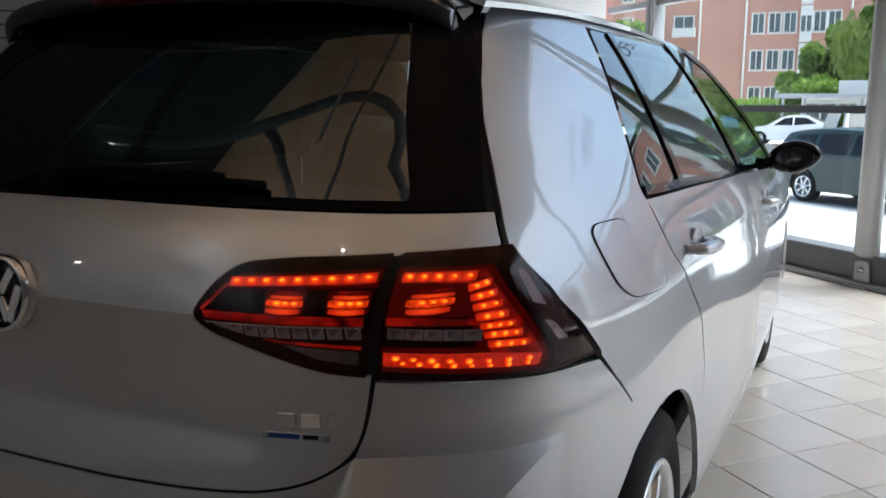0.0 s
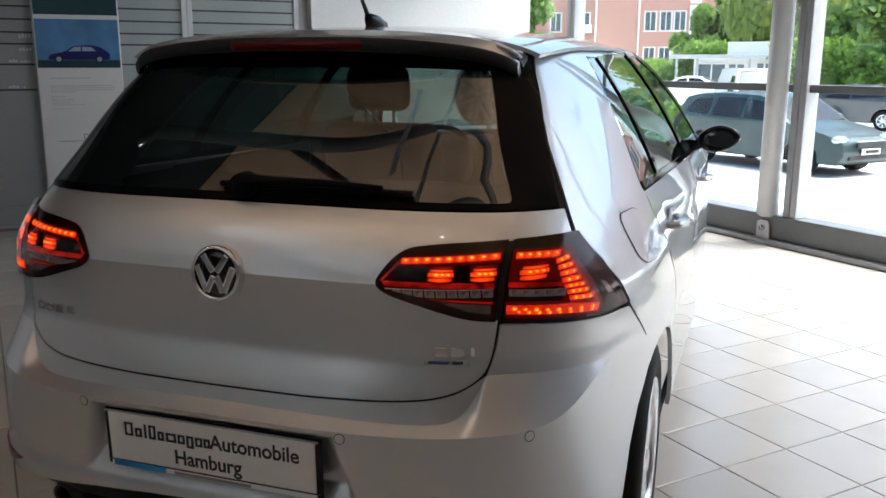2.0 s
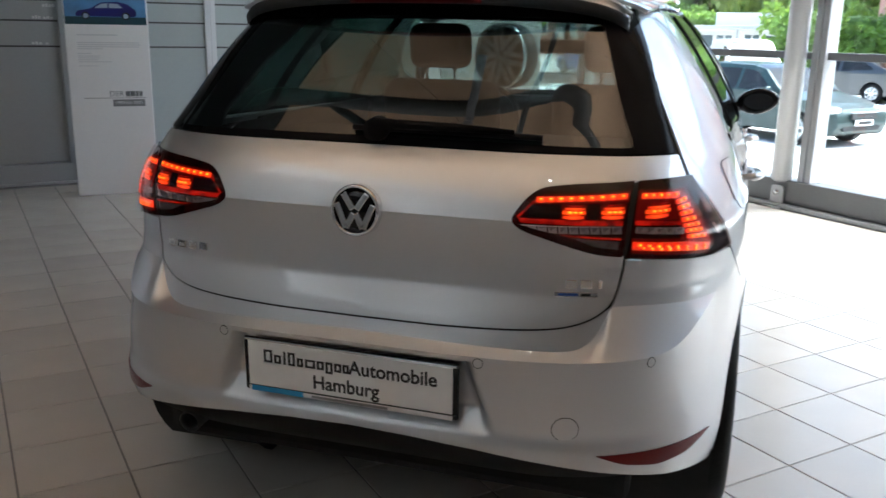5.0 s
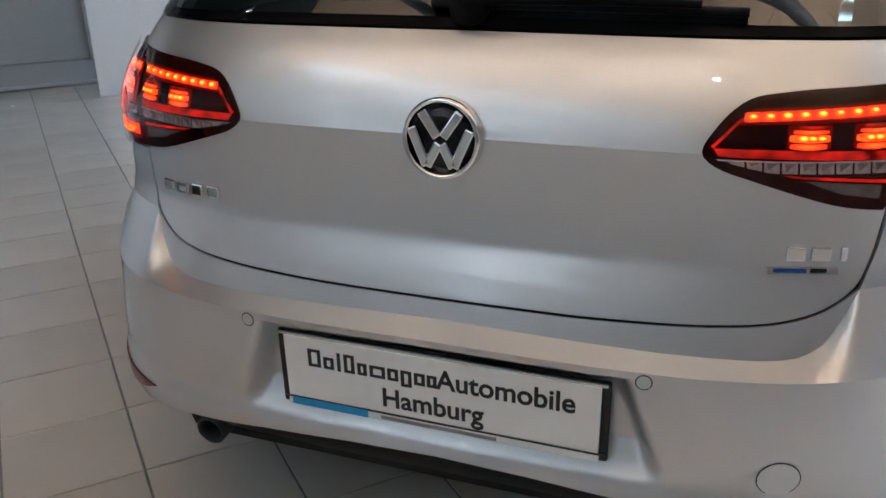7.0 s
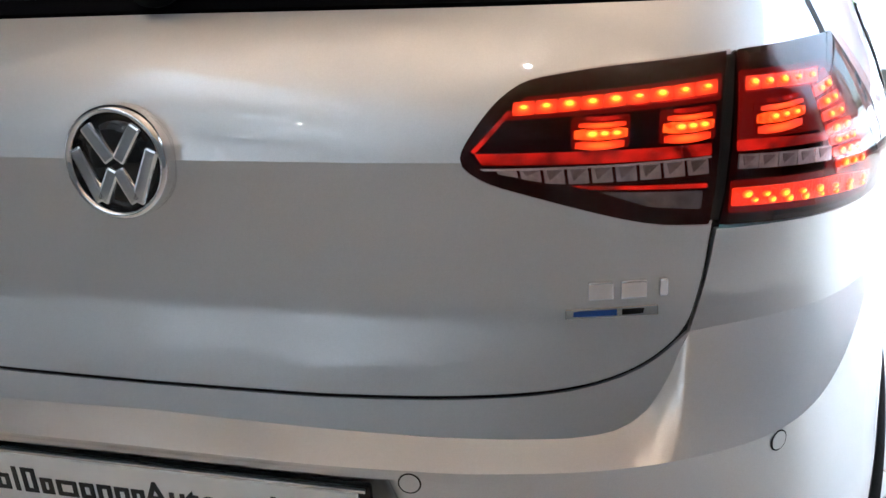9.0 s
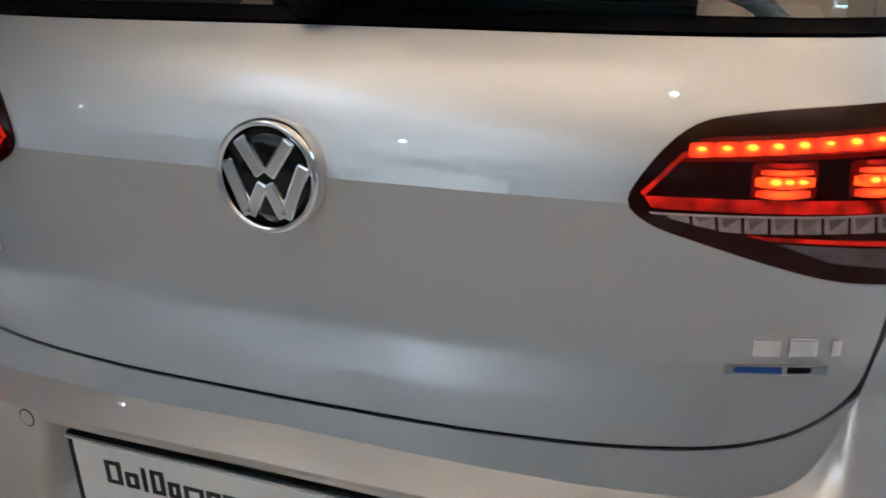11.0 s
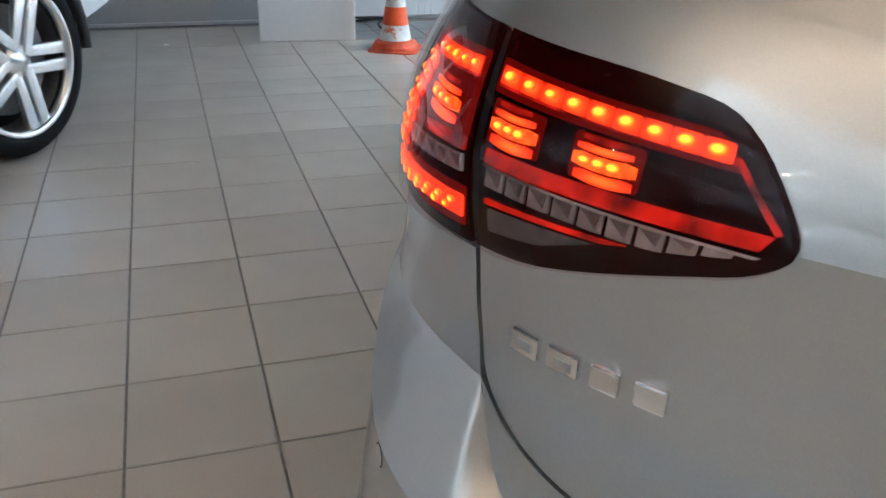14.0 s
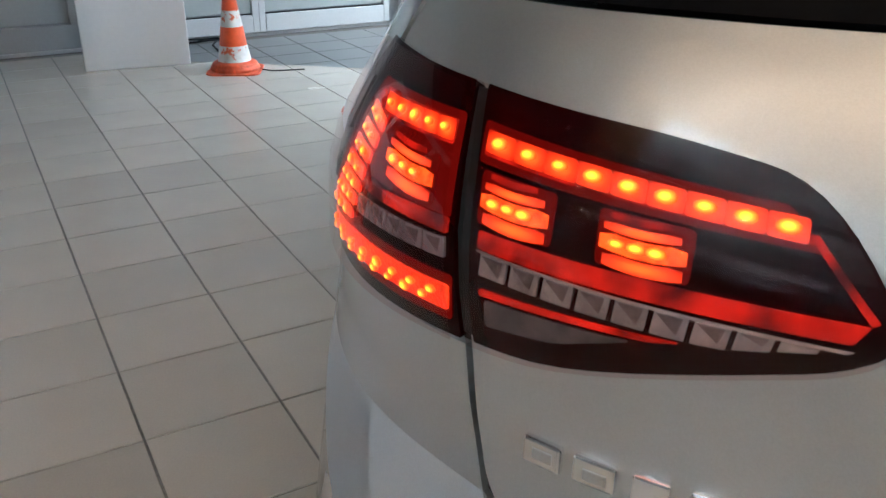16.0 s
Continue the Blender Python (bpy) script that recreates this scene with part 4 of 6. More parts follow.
for s in (1, -1):
    F = skin(sign=1)
    turn = (lambda o: o) if s > 0 else mirrored

    def sheet(name, outline, mat, step=0.035, off=0.0, rim=0.012, label="", parent=hatchback, reach=0.01):
        o = rounded(outline, reach)
        return panel(name, o if s > 0 else mirrored(o), F, mat, parent, step, off, rim, label)

    sheet("wing", wing, SILVER, 0.025, label="silver rear wing and roof pillar")
    d1 = sheet("rear_door", door_r, SILVER, label="silver rear door")
    d2 = sheet("front_door", door_f, SILVER, label="silver front door")
    sheet("front_wing", fender, SILVER)
    sheet("sill", sill, MATT_BLACK, off=-0.015)
    for name, o, p in (("quarter_window", win_q, d1), ("door_window", win_r, d1), ("door_window", win_f, d2)):
        gl = sheet(name, o, SIDE_GLASS, 0.05, off=-0.002, rim=0, parent=p)
        gl.visible_shadow = False
    sheet("window_strip", strip, GLOSS_BLACK, 0.03, off=0.004, rim=0.008, reach=0)
    # black posts between the side windows
    post = on_side([(1.19, 1.008, 0), (1.235, 1.004, 0), (1.365, 1.35, 0), (1.325, 1.345, 0)])
    sheet("window_post", post, GLOSS_BLACK, 0.03, off=0.003, rim=0.01, reach=0)
    post = on_side([(2.02, .99, 0), (2.10, .99, 0), (2.10, 1.362, 0), (2.02, 1.362, 0)])
    sheet("door_post", post, GLOSS_BLACK, 0.03, off=0.003, rim=0.01, reach=0)
    rail = on_side([(2.32, 1.352, 0), (2.52, 1.292, 0), (2.80, 1.082, 0), (2.98, .964, 0), (3.09, .945, 0), (2.90, 1.10, 0), (2.60, 1.325, 0), (2.38, 1.376, 0)])
    sheet("windscreen_post", rail, FIN_BLACK, 0.035, off=0.001, rim=0.012, reach=0)
    rail = on_side([(1.19, 1.348, 0), (1.325, 1.347, 0), (1.75, 1.364, 0), (2.32, 1.352, 0), (2.38, 1.376, 0), (1.9, 1.386, 0), (1.30, 1.378, 0), (1.20, 1.366, 0)])
    sheet("door_head", rail, SILVER, 0.035, off=0.0, rim=0.012, reach=0)
    # tank flap and handles
    if s > 0:
        flap = on_side([(.612, .992, .04), (.745, .992, .05), (.868, .885, .05), (.825, .862, .03), (.655, .872, .05)])
        line = rounded(flap, 0.03)
        mid = np.mean(np.array(line), 0)
        hole = [tuple(mid + (np.array(q) - mid) * 1.03) for q in line]
        # dark sheet under the flap draws the shade of its gap
        panel("tank_flap_gap", hole, F, VOID, hatchback, 0.03, off=0.0012, rim=0.0, label="dark sheet that draws the shaded gap round the tank flap")
        panel("tank_flap", line, F, SILVER, hatchback, 0.02, off=0.0022, rim=0.0015, label="silver tank flap")
    for y, z, door in ((1.17, .888, d1), (2.40, .862, d2)):
        x = float(F(np.array([uy(y, z)]), np.array([z]))[0, 0])
        bm = tube([(s * (x - .004), y - .105, z + .004), (s * (x + .022), y - .09, z + .004), (s * (x + .034), y - .05, z + .003), (s * (x + .036), y, z), (s * (x + .034), y + .05, z - .003), (s * (x + .022), y + .09, z - .004), (s * (x - .004), y + .105, z - .004)],
                  [.012, .016, .018, .018, .018, .016, .012], 12, flat=0.75)
        h = part("door_handle", bm, SILVER, door, "silver door handle", True)
        part("handle_hollow", lathe([(.045, -.003), (.04, .003), (.0, .004)], 24, m=Matrix.Translation((s * (x - 0.001), y + .015, z + .004)) @ Matrix.Diagonal((s, 1.3, 0.75, 1))), SILVER, door, smooth=True)
    # door mirror
    my, mz = 2.86, .985
    bm = bmesh.new()
    bmesh.ops.create_uvsphere(bm, u_segments=24, v_segments=14, radius=1, matrix=Matrix.Translation((s * .935, my + .03, mz)) @ Matrix.Diagonal((.098, .085, .064, 1)))
    for v in bm.verts:
        v.co.z = mz + (v.co.z - mz) * (1 - .16 * max(0, (s * v.co.x - .935) / .098)) + .010 * (s * v.co.x - .935) / .098
        if v.co.y < my - 0.005:
            v.co.y = my - 0.005
    shell = part("mirror_shell", bm, GLOSS_BLACK, hatchback, "gloss black door mirror", True)
    part("mirror_glass", lathe([(0, 0.0), (.052, 0.0), (.054, .004)], 32, m=Matrix.Translation((s * .935, my - .010, mz)) @ Matrix.Rotation(radians(90), 4, "Z") @ Matrix.Diagonal((1, 1.30, .74, 1))), MIRROR, shell)
    part("mirror_foot", tube([(s * .80, my + .03, .945), (s * .845, my + .03, .957), (s * .89, my + .03, .965)], [.03, .025, .025], 10), GLOSS_BLACK, shell, smooth=True)

# roof, spoiler, windscreen, bonnet and nose
ROOF = smooth_curve([(.46, 1.385), (.60, 1.405), (.80, 1.420), (1.2, 1.436), (1.6, 1.440), (2.0, 1.430), (2.35, 1.400), (2.6, 1.35), (3.2, 1.0)])


def roof(u, v):
    half = 0.556 + 0.03 * np.clip((v - 0.6) / 1.2, 0, 1)
    drop = np.abs(u / half)
    return np.stack((u, v, ROOF(v) - 0.05 * drop ** 2.6 - 0.012 * drop ** 12), 1)


def half_roof(y):
    return 0.556 + 0.03 * min(max((y - 0.6) / 1.2, 0), 1)


edge_r = [(half_roof(y), y) for y in (.66, .9, 1.2, 1.6, 2.0, 2.34)]
panel("roof", [(0.0, .66)] + edge_r + [(.45, 2.40), (0.0, 2.44)] + [(-a, b) for a, b in [(.45, 2.40)] + edge_r[::-1]], roof, SILVER, hatchback, 0.05, rim=0.01, label="silver roof")
bm = tube([(0, 1.03, 1.426), (0, .995, 1.438), (0, .96, 1.452), (0, .945, 1.456)], [.030, .026, .014, .006], 12)
fin = part("aerial_base", bm, GLOSS_BLACK, hatchback, "small black aerial foot on the roof", True)
part("aerial_mast", tube([(-.001, .965, 1.447), (-.002, .93, 1.486), (-.003, .90, 1.52), (-.005, .83, 1.60)], [.0075, .0055, .0042, .0036], 8), MATT_BLACK, fin, "thin black whip aerial", True)


# the lip is silver too: its shade is put into this dark colour
LIP_SHADE = material("dark_grey_lip", (.035, .037, .04), .6, grain=.1, grain_size=200, spec=.12)


def spoiler_lip(x):
    return 0.513 + 0.055 * (abs(x) / 0.54) ** 2.5 + 0.06 * (abs(x) / 0.54) ** 9


bm = bmesh.new()
rows = []
for k in range(41):
    x = -0.518 + 1.036 * k / 40
    f = (abs(x) / 0.518)
    y, fall = spoiler_lip(x), 0.036 * f ** 2.6 + 0.022 * f ** 14
    sec = [(.70, float(ROOF(.70)) - fall * 1.2 + .001), (.60, float(ROOF(.60)) - fall * 1.1 + .001), (y + .03, 1.392 - fall), (y + .006, 1.387 - fall), (y, 1.381 - fall), (y + .002, 1.368 - fall), (y + .008, 1.355 - fall),
           (y + .035, 1.352 - fall * .8), (.62, 1.356 - fall * .3), (.69, 1.360 - fall)]
    rows.append([bm.verts.new((x, a, b)) for a, b in sec])
for a, b in zip(rows, rows[1:]):
    for k in range(len(a)):
        j = (k + 1) % len(a)
        f = bm.faces.new((a[k], b[k], b[j], a[j]))
        f.material_index = 1 if k > 5 else 2 if k > 2 else 0
for end in (rows[0], rows[-1][::-1]):
    bm.faces.new(end).material_index = 0
bmesh.ops.recalc_face_normals(bm, faces=bm.faces[:])
spoiler = part("roof_spoiler", bm, [SILVER, GLOSS_BLACK, LIP_SHADE], hatchback, "silver roof spoiler, its rear lip coloured dark for shade", True)
bm = bmesh.new()
rows = []
for k in range(21):
    x = -0.172 + 0.344 * k / 20
    y = spoiler_lip(x)
    rows.append([bm.verts.new((x, y + a, b)) for a, b in ((-.001, 1.377), (.0005, 1.367), (.0065, 1.356), (.016, 1.357), (.014, 1.376))])
for a, b in zip(rows, rows[1:]):
    for k in range(5):
        bm.faces.new((a[k], b[k], b[(k + 1) % 5], a[(k + 1) % 5]))
bm.faces.new(rows[0])
bm.faces.new(rows[-1][::-1])
bmesh.ops.recalc_face_normals(bm, faces=bm.faces[:])
part("third_brake_lamp", bm, RED_PLASTIC, spoiler, "unlit dark red high brake lamp", True)


def nose(u, v):
    """Windscreen, bonnet and front: v runs along the middle line from the roof down to the lower lip."""
    y = MIDLINE_Y(v)
    z = MIDLINE_Z(v)
    w = np.where(z > .95, .60 + .12 * np.clip((1.40 - z) / .45, 0, 1), .76 - .16 * np.clip((y - 3.6) / .7, 0, 1))
    f = np.abs(u)
    return np.stack((u * w, y - (.10 + .25 * np.clip((y - 3.9) / .4, 0, 1)) * f ** 2.5, z - .045 * f ** 2.6), 1)


MIDLINE_Y = smooth_curve([(0, 2.42), (.75, 3.08), (.80, 3.13), (1.2, 3.55), (1.7, 4.05), (1.85, 4.20), (2.0, 4.29), (2.3, 4.32), (2.5, 4.28)])
MIDLINE_Z = smooth_curve([(0, 1.392), (.75, 1.005), (.80, .985), (1.2, .93), (1.7, .80), (1.85, .74), (2.0, .62), (2.3, .38), (2.5, .22)])
for name, v0, v1, w, mat in (("windscreen", .03, .74, .96, SCREEN), ("bonnet", .79, 1.83, 1.06, SILVER), ("front_bumper", 1.84, 2.48, 1.2, SILVER)):
    ob = panel(name, [(-w, v0), (w, v0), (w, v1), (-w, v1)], lambda u, v: nose(u, v)[:, :] * np.array([[1, 1, 1]]), mat, hatchback, 0.08, rim=0.0)
    if mat is SCREEN:
        ob.visible_shadow = False
for s in (1, -1):
    bm = bmesh.new()
    bmesh.ops.create_uvsphere(bm, u_segments=16, v_segments=10, radius=1, matrix=Matrix.Translation((s * .60, 4.06, .72)) @ Matrix.Rotation(s * -.5, 4, "Z") @ Matrix.Diagonal((.20, .09, .07, 1)))
    part("headlight", bm, HEADLIGHT, hatchback, "clear headlight", True)

# inside: dark shell, floor pan, roof lining, seats
# the black shell is added so that panel gaps look dark
low_shell = [(ux(x, z), z) for x, z in ((-.80, .45), (.80, .45), (.80, .62), (.57, .66), (.57, .98), (-.57, .98), (-.57, .66), (-.80, .62))]
panel("inner_shell", low_shell, skin(BUMP), VOID, hatchback, 0.06, off=-0.05, rim=0)
part("floor_pan", box((1.44, 3.5, .10), (0, 2.42, .24), 0.02), VOID, hatchback)
part("rear_underside", box((1.24, .56, .16), (0, .56, .29), 0.03), VOID, hatchback)
for y in (AXLE, AXLE_F):
    for s in (1, -1):
        bm = bmesh.new()
        bm2 = lathe([(.36, s * .50), (.365, s * .80)], 40, bm, Matrix.Translation((0, y, .316)))
        for f in [f for f in bm.faces if len(f.verts) > 4 and abs(f.calc_center_median().x) > .7]:
            bm.faces.remove(f)
        for f in [f for f in bm.faces if len(f.verts) == 4 and f.calc_center_median().z < .08]:
            bm.faces.remove(f)
        for v in [v for v in bm.verts if not v.link_faces]:
            bm.verts.remove(v)
        part("wheel_housing", bm, VOID, hatchback, smooth=True)
for s in (1, -1):
    for y0, y1 in ((.74, 1.02), (1.04, 1.98), (2.02, 2.78)):
        part("door_card", box((.03, y1 - y0, .56), (s * (.735 - .04 * (y1 < 1.1)), (y0 + y1) / 2, .72), .012), TRIM, hatchback, "black inner door lining")
part("parcel_shelf", box((1.05, .46, .03), (0, .72, .985), 0.01), TRIM, hatchback, "black parcel shelf")
panel("roof_lining", [(-.52, .70), (.52, .70), (.55, 2.3), (-.55, 2.3)], lambda u, v: roof(u, v) - np.array([[0, 0, .04]]), LINING, hatchback, 0.1, rim=0)


def seat(x, y, back, rest=True, wide=.50):
    s = new("seat")
    s.parent = hatchback
    s.matrix_local = pose(x, y, 0)
    part("seat_cushion", box((wide, .52, .16), (0, .10, .46), .05, 3), FABRIC, s, smooth=True)
    part("seat_back", box((wide, .14, back), (0, -.20, .50 + back / 2), .06, 3, turn=pose(0, 0, 0, 14)), FABRIC, s, smooth=True)
    top = .50 + back
    if rest:
        part("headrest", box((.26, .10, .18), (0, -.27 - .0, top + .13), .045, 3, turn=pose(0, 0, 0, 8)), FABRIC, s, smooth=True)
        for d in (-.06, .06):
            part("headrest_rod", tube([(d, -.26, top - .05), (d, -.265, top + .08)], .007, 8), CHROME, s, smooth=True)
    return s


for x in (-.36, .36):
    seat(x, 2.15, .60)
for x in (-.36, .0, .36):
    seat(x, 1.18, .40, rest=False, wide=.44 if x else .30)
part("mirror_stalk", tube([(.03, 2.66, 1.34), (.03, 2.63, 1.25)], .012, 8), TRIM, hatchback, smooth=True)
part("interior_mirror", box((.24, .03, .065), (.03, 2.60, 1.226), .014, 3), TRIM, hatchback, "black interior mirror", smooth=True)
part("dashboard", box((1.35, .45, .30), (0, 2.95, .80), .08, 3), TRIM, hatchback, smooth=True)
part("steering_wheel", lathe([(.17, -.012), (.185, 0), (.17, .012), (.158, 0)], 32, m=pose(-.36, 2.62, .86, 0, 0, 90) @ pose(0, 0, 0, 0, 20, 0), close=True), TRIM, hatchback, smooth=True)

# wheels
w1 = wheel(hatchback, AXLE, .848, .316, .205, .215, 10, False)
w2 = wheel(hatchback, AXLE_F, .852, .316, .205, .215, 10, False)
mirrored_copy(w1, hatchback, .848, AXLE, .316)
mirrored_copy(w2, hatchback, .852, AXLE_F, .316)

# tail lamps
def lamp_piece(name, pts, mat, s, off, parent, reach=0.004, step=0.02, rim=0.002, label=""):
    o = rounded(on_tail(pts), reach, 3)
    return panel(name, o if s > 0 else mirrored(o), BODY, mat, parent, step, off, rim, label)


def between(p, q, t):
    return tuple(a + (b - a) * t for a, b in zip(p, q))


def row_of(p, q, n, w, h, s, off, parent, mesh_cache={}):
    """Diodes along a line of the lamp."""
    F = skin()
    for k in range(n):
        x, z = between(p, q, (k + .5) / n)
        c = F(np.array([ux(s * x, z)]), np.array([z]))[0]
        e = F(np.array([ux(s * x, z) + .004]), np.array([z]))[0] - c
        f = F(np.array([ux(s * x, z)]), np.array([z + .004]))[0] - c
        e, f = Vector(e).normalized(), Vector(f).normalized()
        nrm = e.cross(f).normalized()
        key = (w, h)
        if key not in mesh_cache:
            bm = bmesh.new()
            bmesh.ops.create_uvsphere(bm, u_segments=10, v_segments=6, radius=1, matrix=Matrix.Diagonal((w, h, .0025, 1)))
            mesh_cache[key] = mesh_of("diode", bm, LED_HOT, True)
        o = new("diode", mesh_cache[key])
        o.parent = parent
        big = .82 + .30 * random.Random(round(x * 9173) + round(z * 5417) + s).random()
        f = nrm.cross(e)
        w0 = Vector(c) + nrm * off
        o.matrix_local = Matrix(((e.x, f.x, nrm.x, w0.x), (e.y, f.y, nrm.y, w0.y), (e.z, f.z, nrm.z, w0.z), (0, 0, 0, 1))) @ Matrix.Diagonal((big, 1.7 * big - .7, 1, 1))


def bow(x0, x1, z, thick, sag):
    """The outline of a light bar that hangs a little in its middle."""
    n = 6
    low = [(x0 + (x1 - x0) * k / n, z - thick / 2 - sag * (1 - (2 * k / n - 1) ** 2), .0004) for k in range(n + 1)]
    return [(x, q + thick * (.75 if k in (0, n) else 1), r) for k, (x, q, r) in enumerate(low)][::-1] + low


def block_of(x0, x1, z0, z1, s, off, parent):
    """A light block: a dim upper bow, a bright bar with diodes, a red bar below it."""
    h, w = z1 - z0, x1 - x0
    b = lamp_piece("light_block", [(x0 - .002, z0 - .001, .004), (x0 - .003, z1, .004), (x1 + .002, z1 + .001, .004), (x1 + .002, z0 - .001, .004)], LAMP_GLOW, s, off - .0006, parent, step=.012)
    lamp_piece("light_bow", bow(x0 + w * .20, x1 - w * .10, z0 + h * .96, h * .13, h * .05), LAMP_RED, s, off, b, step=.012, rim=.001)
    lamp_piece("light_bow", bow(x0 + w * .08, x1 - w * .03, z0 + h * .76, h * .17, h * .06), LIT_CELL, s, off, b, step=.012, rim=.001)
    lamp_piece("light_bow", bow(x0, x1, z0 + h * .48, h * .34, h * .08), LAMP_BRIGHT, s, off + .0006, b, step=.012, rim=.001)
    lamp_piece("light_bow", bow(x0 + w * .03, x1 - w * .05, z0 + h * .13, h * .27, h * .08), LIT_CELL, s, off, b, step=.012, rim=.001)
    row_of((x0 + w * .22, z0 + h * .42), (x1 - w * .10, z0 + h * .43), 3, .0064, .0034, s, off + .0016, b)


def strip_of(p, q, n, high, s, off, parent, w=.0062, h=.0036, gap=.0002):
    """A row of red cells, each with a hot diode behind it."""
    for k in range(n):
        a, b = between(p, q, k / n), between(p, q, (k + 1) / n)
        lamp_piece("light_cell", [(a[0] + gap / 2, a[1] - high / 2, .002), (b[0] - gap / 2, b[1] - high / 2, .002), (b[0] - gap / 2, b[1] + high / 2, .002), (a[0] + gap / 2, a[1] + high / 2, .002)], LIT_CELL, s, off, parent, step=.012, rim=.001)
    row_of(p, q, n, w, h, s, off + .0012, parent)


for s in (1, -1):
    # black strip laid on the body as the shade between the two lamps
    lamp_piece("lamp_gap", [(.564, .982, 0), (.600, .982, 0), (.590, .832, 0), (.562, .834, 0)], VOID, s, .0008, hatchback, 0, rim=0)
    inner = lamp_piece("tail_lamp", [(.341, .903, .014), (.349, .922, .02), (.372, .953, .02), (.398, .971, .02), (.46, .979, .04), (.581, .984, .002), (.577, .94, 0), (.571, .831, .002), (.52, .8355, .04), (.455, .855, .05), (.365, .884, .02)],
                       LAMP_DARK, s, .0042, hatchback, label="lit red tail lamp on the tailgate", rim=.009)
    outer = lamp_piece("tail_lamp", [(.591, .984, .002), (.66, .985, .01), (.694, .985, .004), (.722, .948, .03), (.757, .895, .03), (.792, .814, .006), (.75, .8075, .05), (.695, .8145, .05), (.64, .822, .05), (.581, .829, .002)],
                       LAMP_DARK, s, .0042, hatchback, label="lit red tail lamp on the wing", rim=.009)
    # inner lamp
    bed = .0064
    lamp_piece("lamp_glow", [(.380, .938, .003), (.400, .957, .005), (.576, .966, .004), (.576, .944, .003), (.410, .939, .004)], LAMP_GLOW, s, .0050, inner)
    lamp_piece("lamp_glow", [(.592, .966, .004), (.684, .962, .006), (.730, .893, .01), (.752, .836, .006), (.744, .816, .006), (.65, .832, .01), (.588, .840, .004), (.588, .872, .004), (.686, .862, .006), (.676, .903, .006), (.592, .908, .004)], LAMP_GLOW, s, .0050, outer)
    lamp_piece("light_strip", [(.386, .9415, .003), (.404, .952, .003), (.573, .962, .003), (.573, .948, .003)], LAMP_RED, s, bed - .0008, inner)
    strip_of((.390, .9468), (.572, .9555), 9, .0112, s, bed, inner)
    for x0, x1, z0, z1 in ((.446, .493, .9125, .9385), (.524, .569, .913, .940)):
        block_of(x0, x1, z0, z1, s, bed, inner)
    lamp_piece("red_strip", [(.357, .910, .002), (.45, .9098, .002), (.568, .9085, .002), (.568, .9002, .002), (.364, .902, .002)], LAMP_RED, s, bed, inner)
    lamp_piece("red_edge", [(.3535, .912, .001), (.386, .946, .001), (.390, .945, .001), (.3575, .910, .001)], LAMP_RED, s, bed, inner)
    for k in range(9):
        x0, x1 = .377 + k * .0212, .377 + (k + 1) * .0212 - .0010
        lo0, lo1 = .899 - .0125 * min(1, (k + .25) / 2.5) - .004, .899 - .0125 * min(1, (k + 1) / 2.5) - .004
        lamp_piece("reflector_cell", [(x0, .8985, .001), (x1 - .002, .8985, .001), (x1, lo1, .001), (x0 + .002, lo0, .001)], CELL_CLEAR, s, bed, inner, step=.01)
        # flat dark triangle paints the shaded facet of each cell
        if k > 0:
            lamp_piece("cell_hollow", [(x0 + .003, .8965, .001), (x1 - .003, .8965, .001), (x0 + .006, lo0 + .003, .001)], CELL_SHADE, s, bed + .0006, inner, step=.01)
    lamp_piece("reflector_rim", [(.362, .8995, .0005), (.568, .8998, .0005), (.568, .8978, .0005), (.366, .8972, .0005)], CHROME, s, bed + .0006, inner, rim=0.001, step=.015)
    lamp_piece("reversing_lamp", [(.47, .8725), (.563, .8665), (.562, .848), (.515, .855)], LAMP_GREY, s, bed - .0012, inner, label="clear reversing lamp")
    lamp_piece("red_edge", [(.445, .880, .001), (.566, .873, .001), (.566, .869, .001), (.462, .876, .001)], LAMP_RED, s, bed, inner)
    # outer lamp
    lamp_piece("light_strip", [(.597, .961, .003), (.676, .958, .004), (.665, .943, .003), (.598, .947, .003)], LAMP_RED, s, bed - .0008, outer)
    strip_of((.598, .9545), (.672, .9505), 5, .0115, s, bed, outer, .0060, .0042)
    column_bed = lamp_piece("light_column", [(.664, .945, .003), (.679, .956, .004), (.722, .893, .01), (.746, .838, .004), (.699, .851, .003), (.690, .880, .01)], LAMP_RED, s, bed, outer)
    for k in range(7):
        t = (k + .6) / 7.6
        p, q = between((.667, .943), (.703, .853), t), between((.681, .950), (.740, .846), t)
        lamp_piece("light_row", [(p[0] - .002, p[1] - .0045, .003), (q[0] + .002, q[1] - .0045, .003), (q[0] + .001, q[1] + .0045, .003), (p[0] - .004, p[1] + .0045, .003)], LIT_CELL, s, bed + .001, column_bed, step=.012)
        row_of(p, q, 2 if k < 4 else 3, .0058, .0038, s, bed + .0020, outer)
    lamp_piece("light_strip", [(.590, .865, .003), (.699, .853, .003), (.745, .840, .003), (.742, .824, .004), (.65, .840, .01), (.590, .847, .003)], LED_BASE, s, bed, outer)
    row_of((.594, .859), (.742, .836), 8, .0062, .0038, s, bed + .0016, outer)
    row_of((.602, .852), (.740, .830), 8, .0052, .0034, s, bed + .0016, outer)
    block_of(.609, .657, .911, .939, s, bed, outer)
    lamp_piece("red_strip", [(.592, .908, .002), (.681, .900, .002), (.685, .891, .002), (.592, .900, .002)], LAMP_RED, s, bed, outer)
    for k in range(5):
        x0, x1 = .594 + k * .0192, .594 + (k + 1) * .0192 - .0010
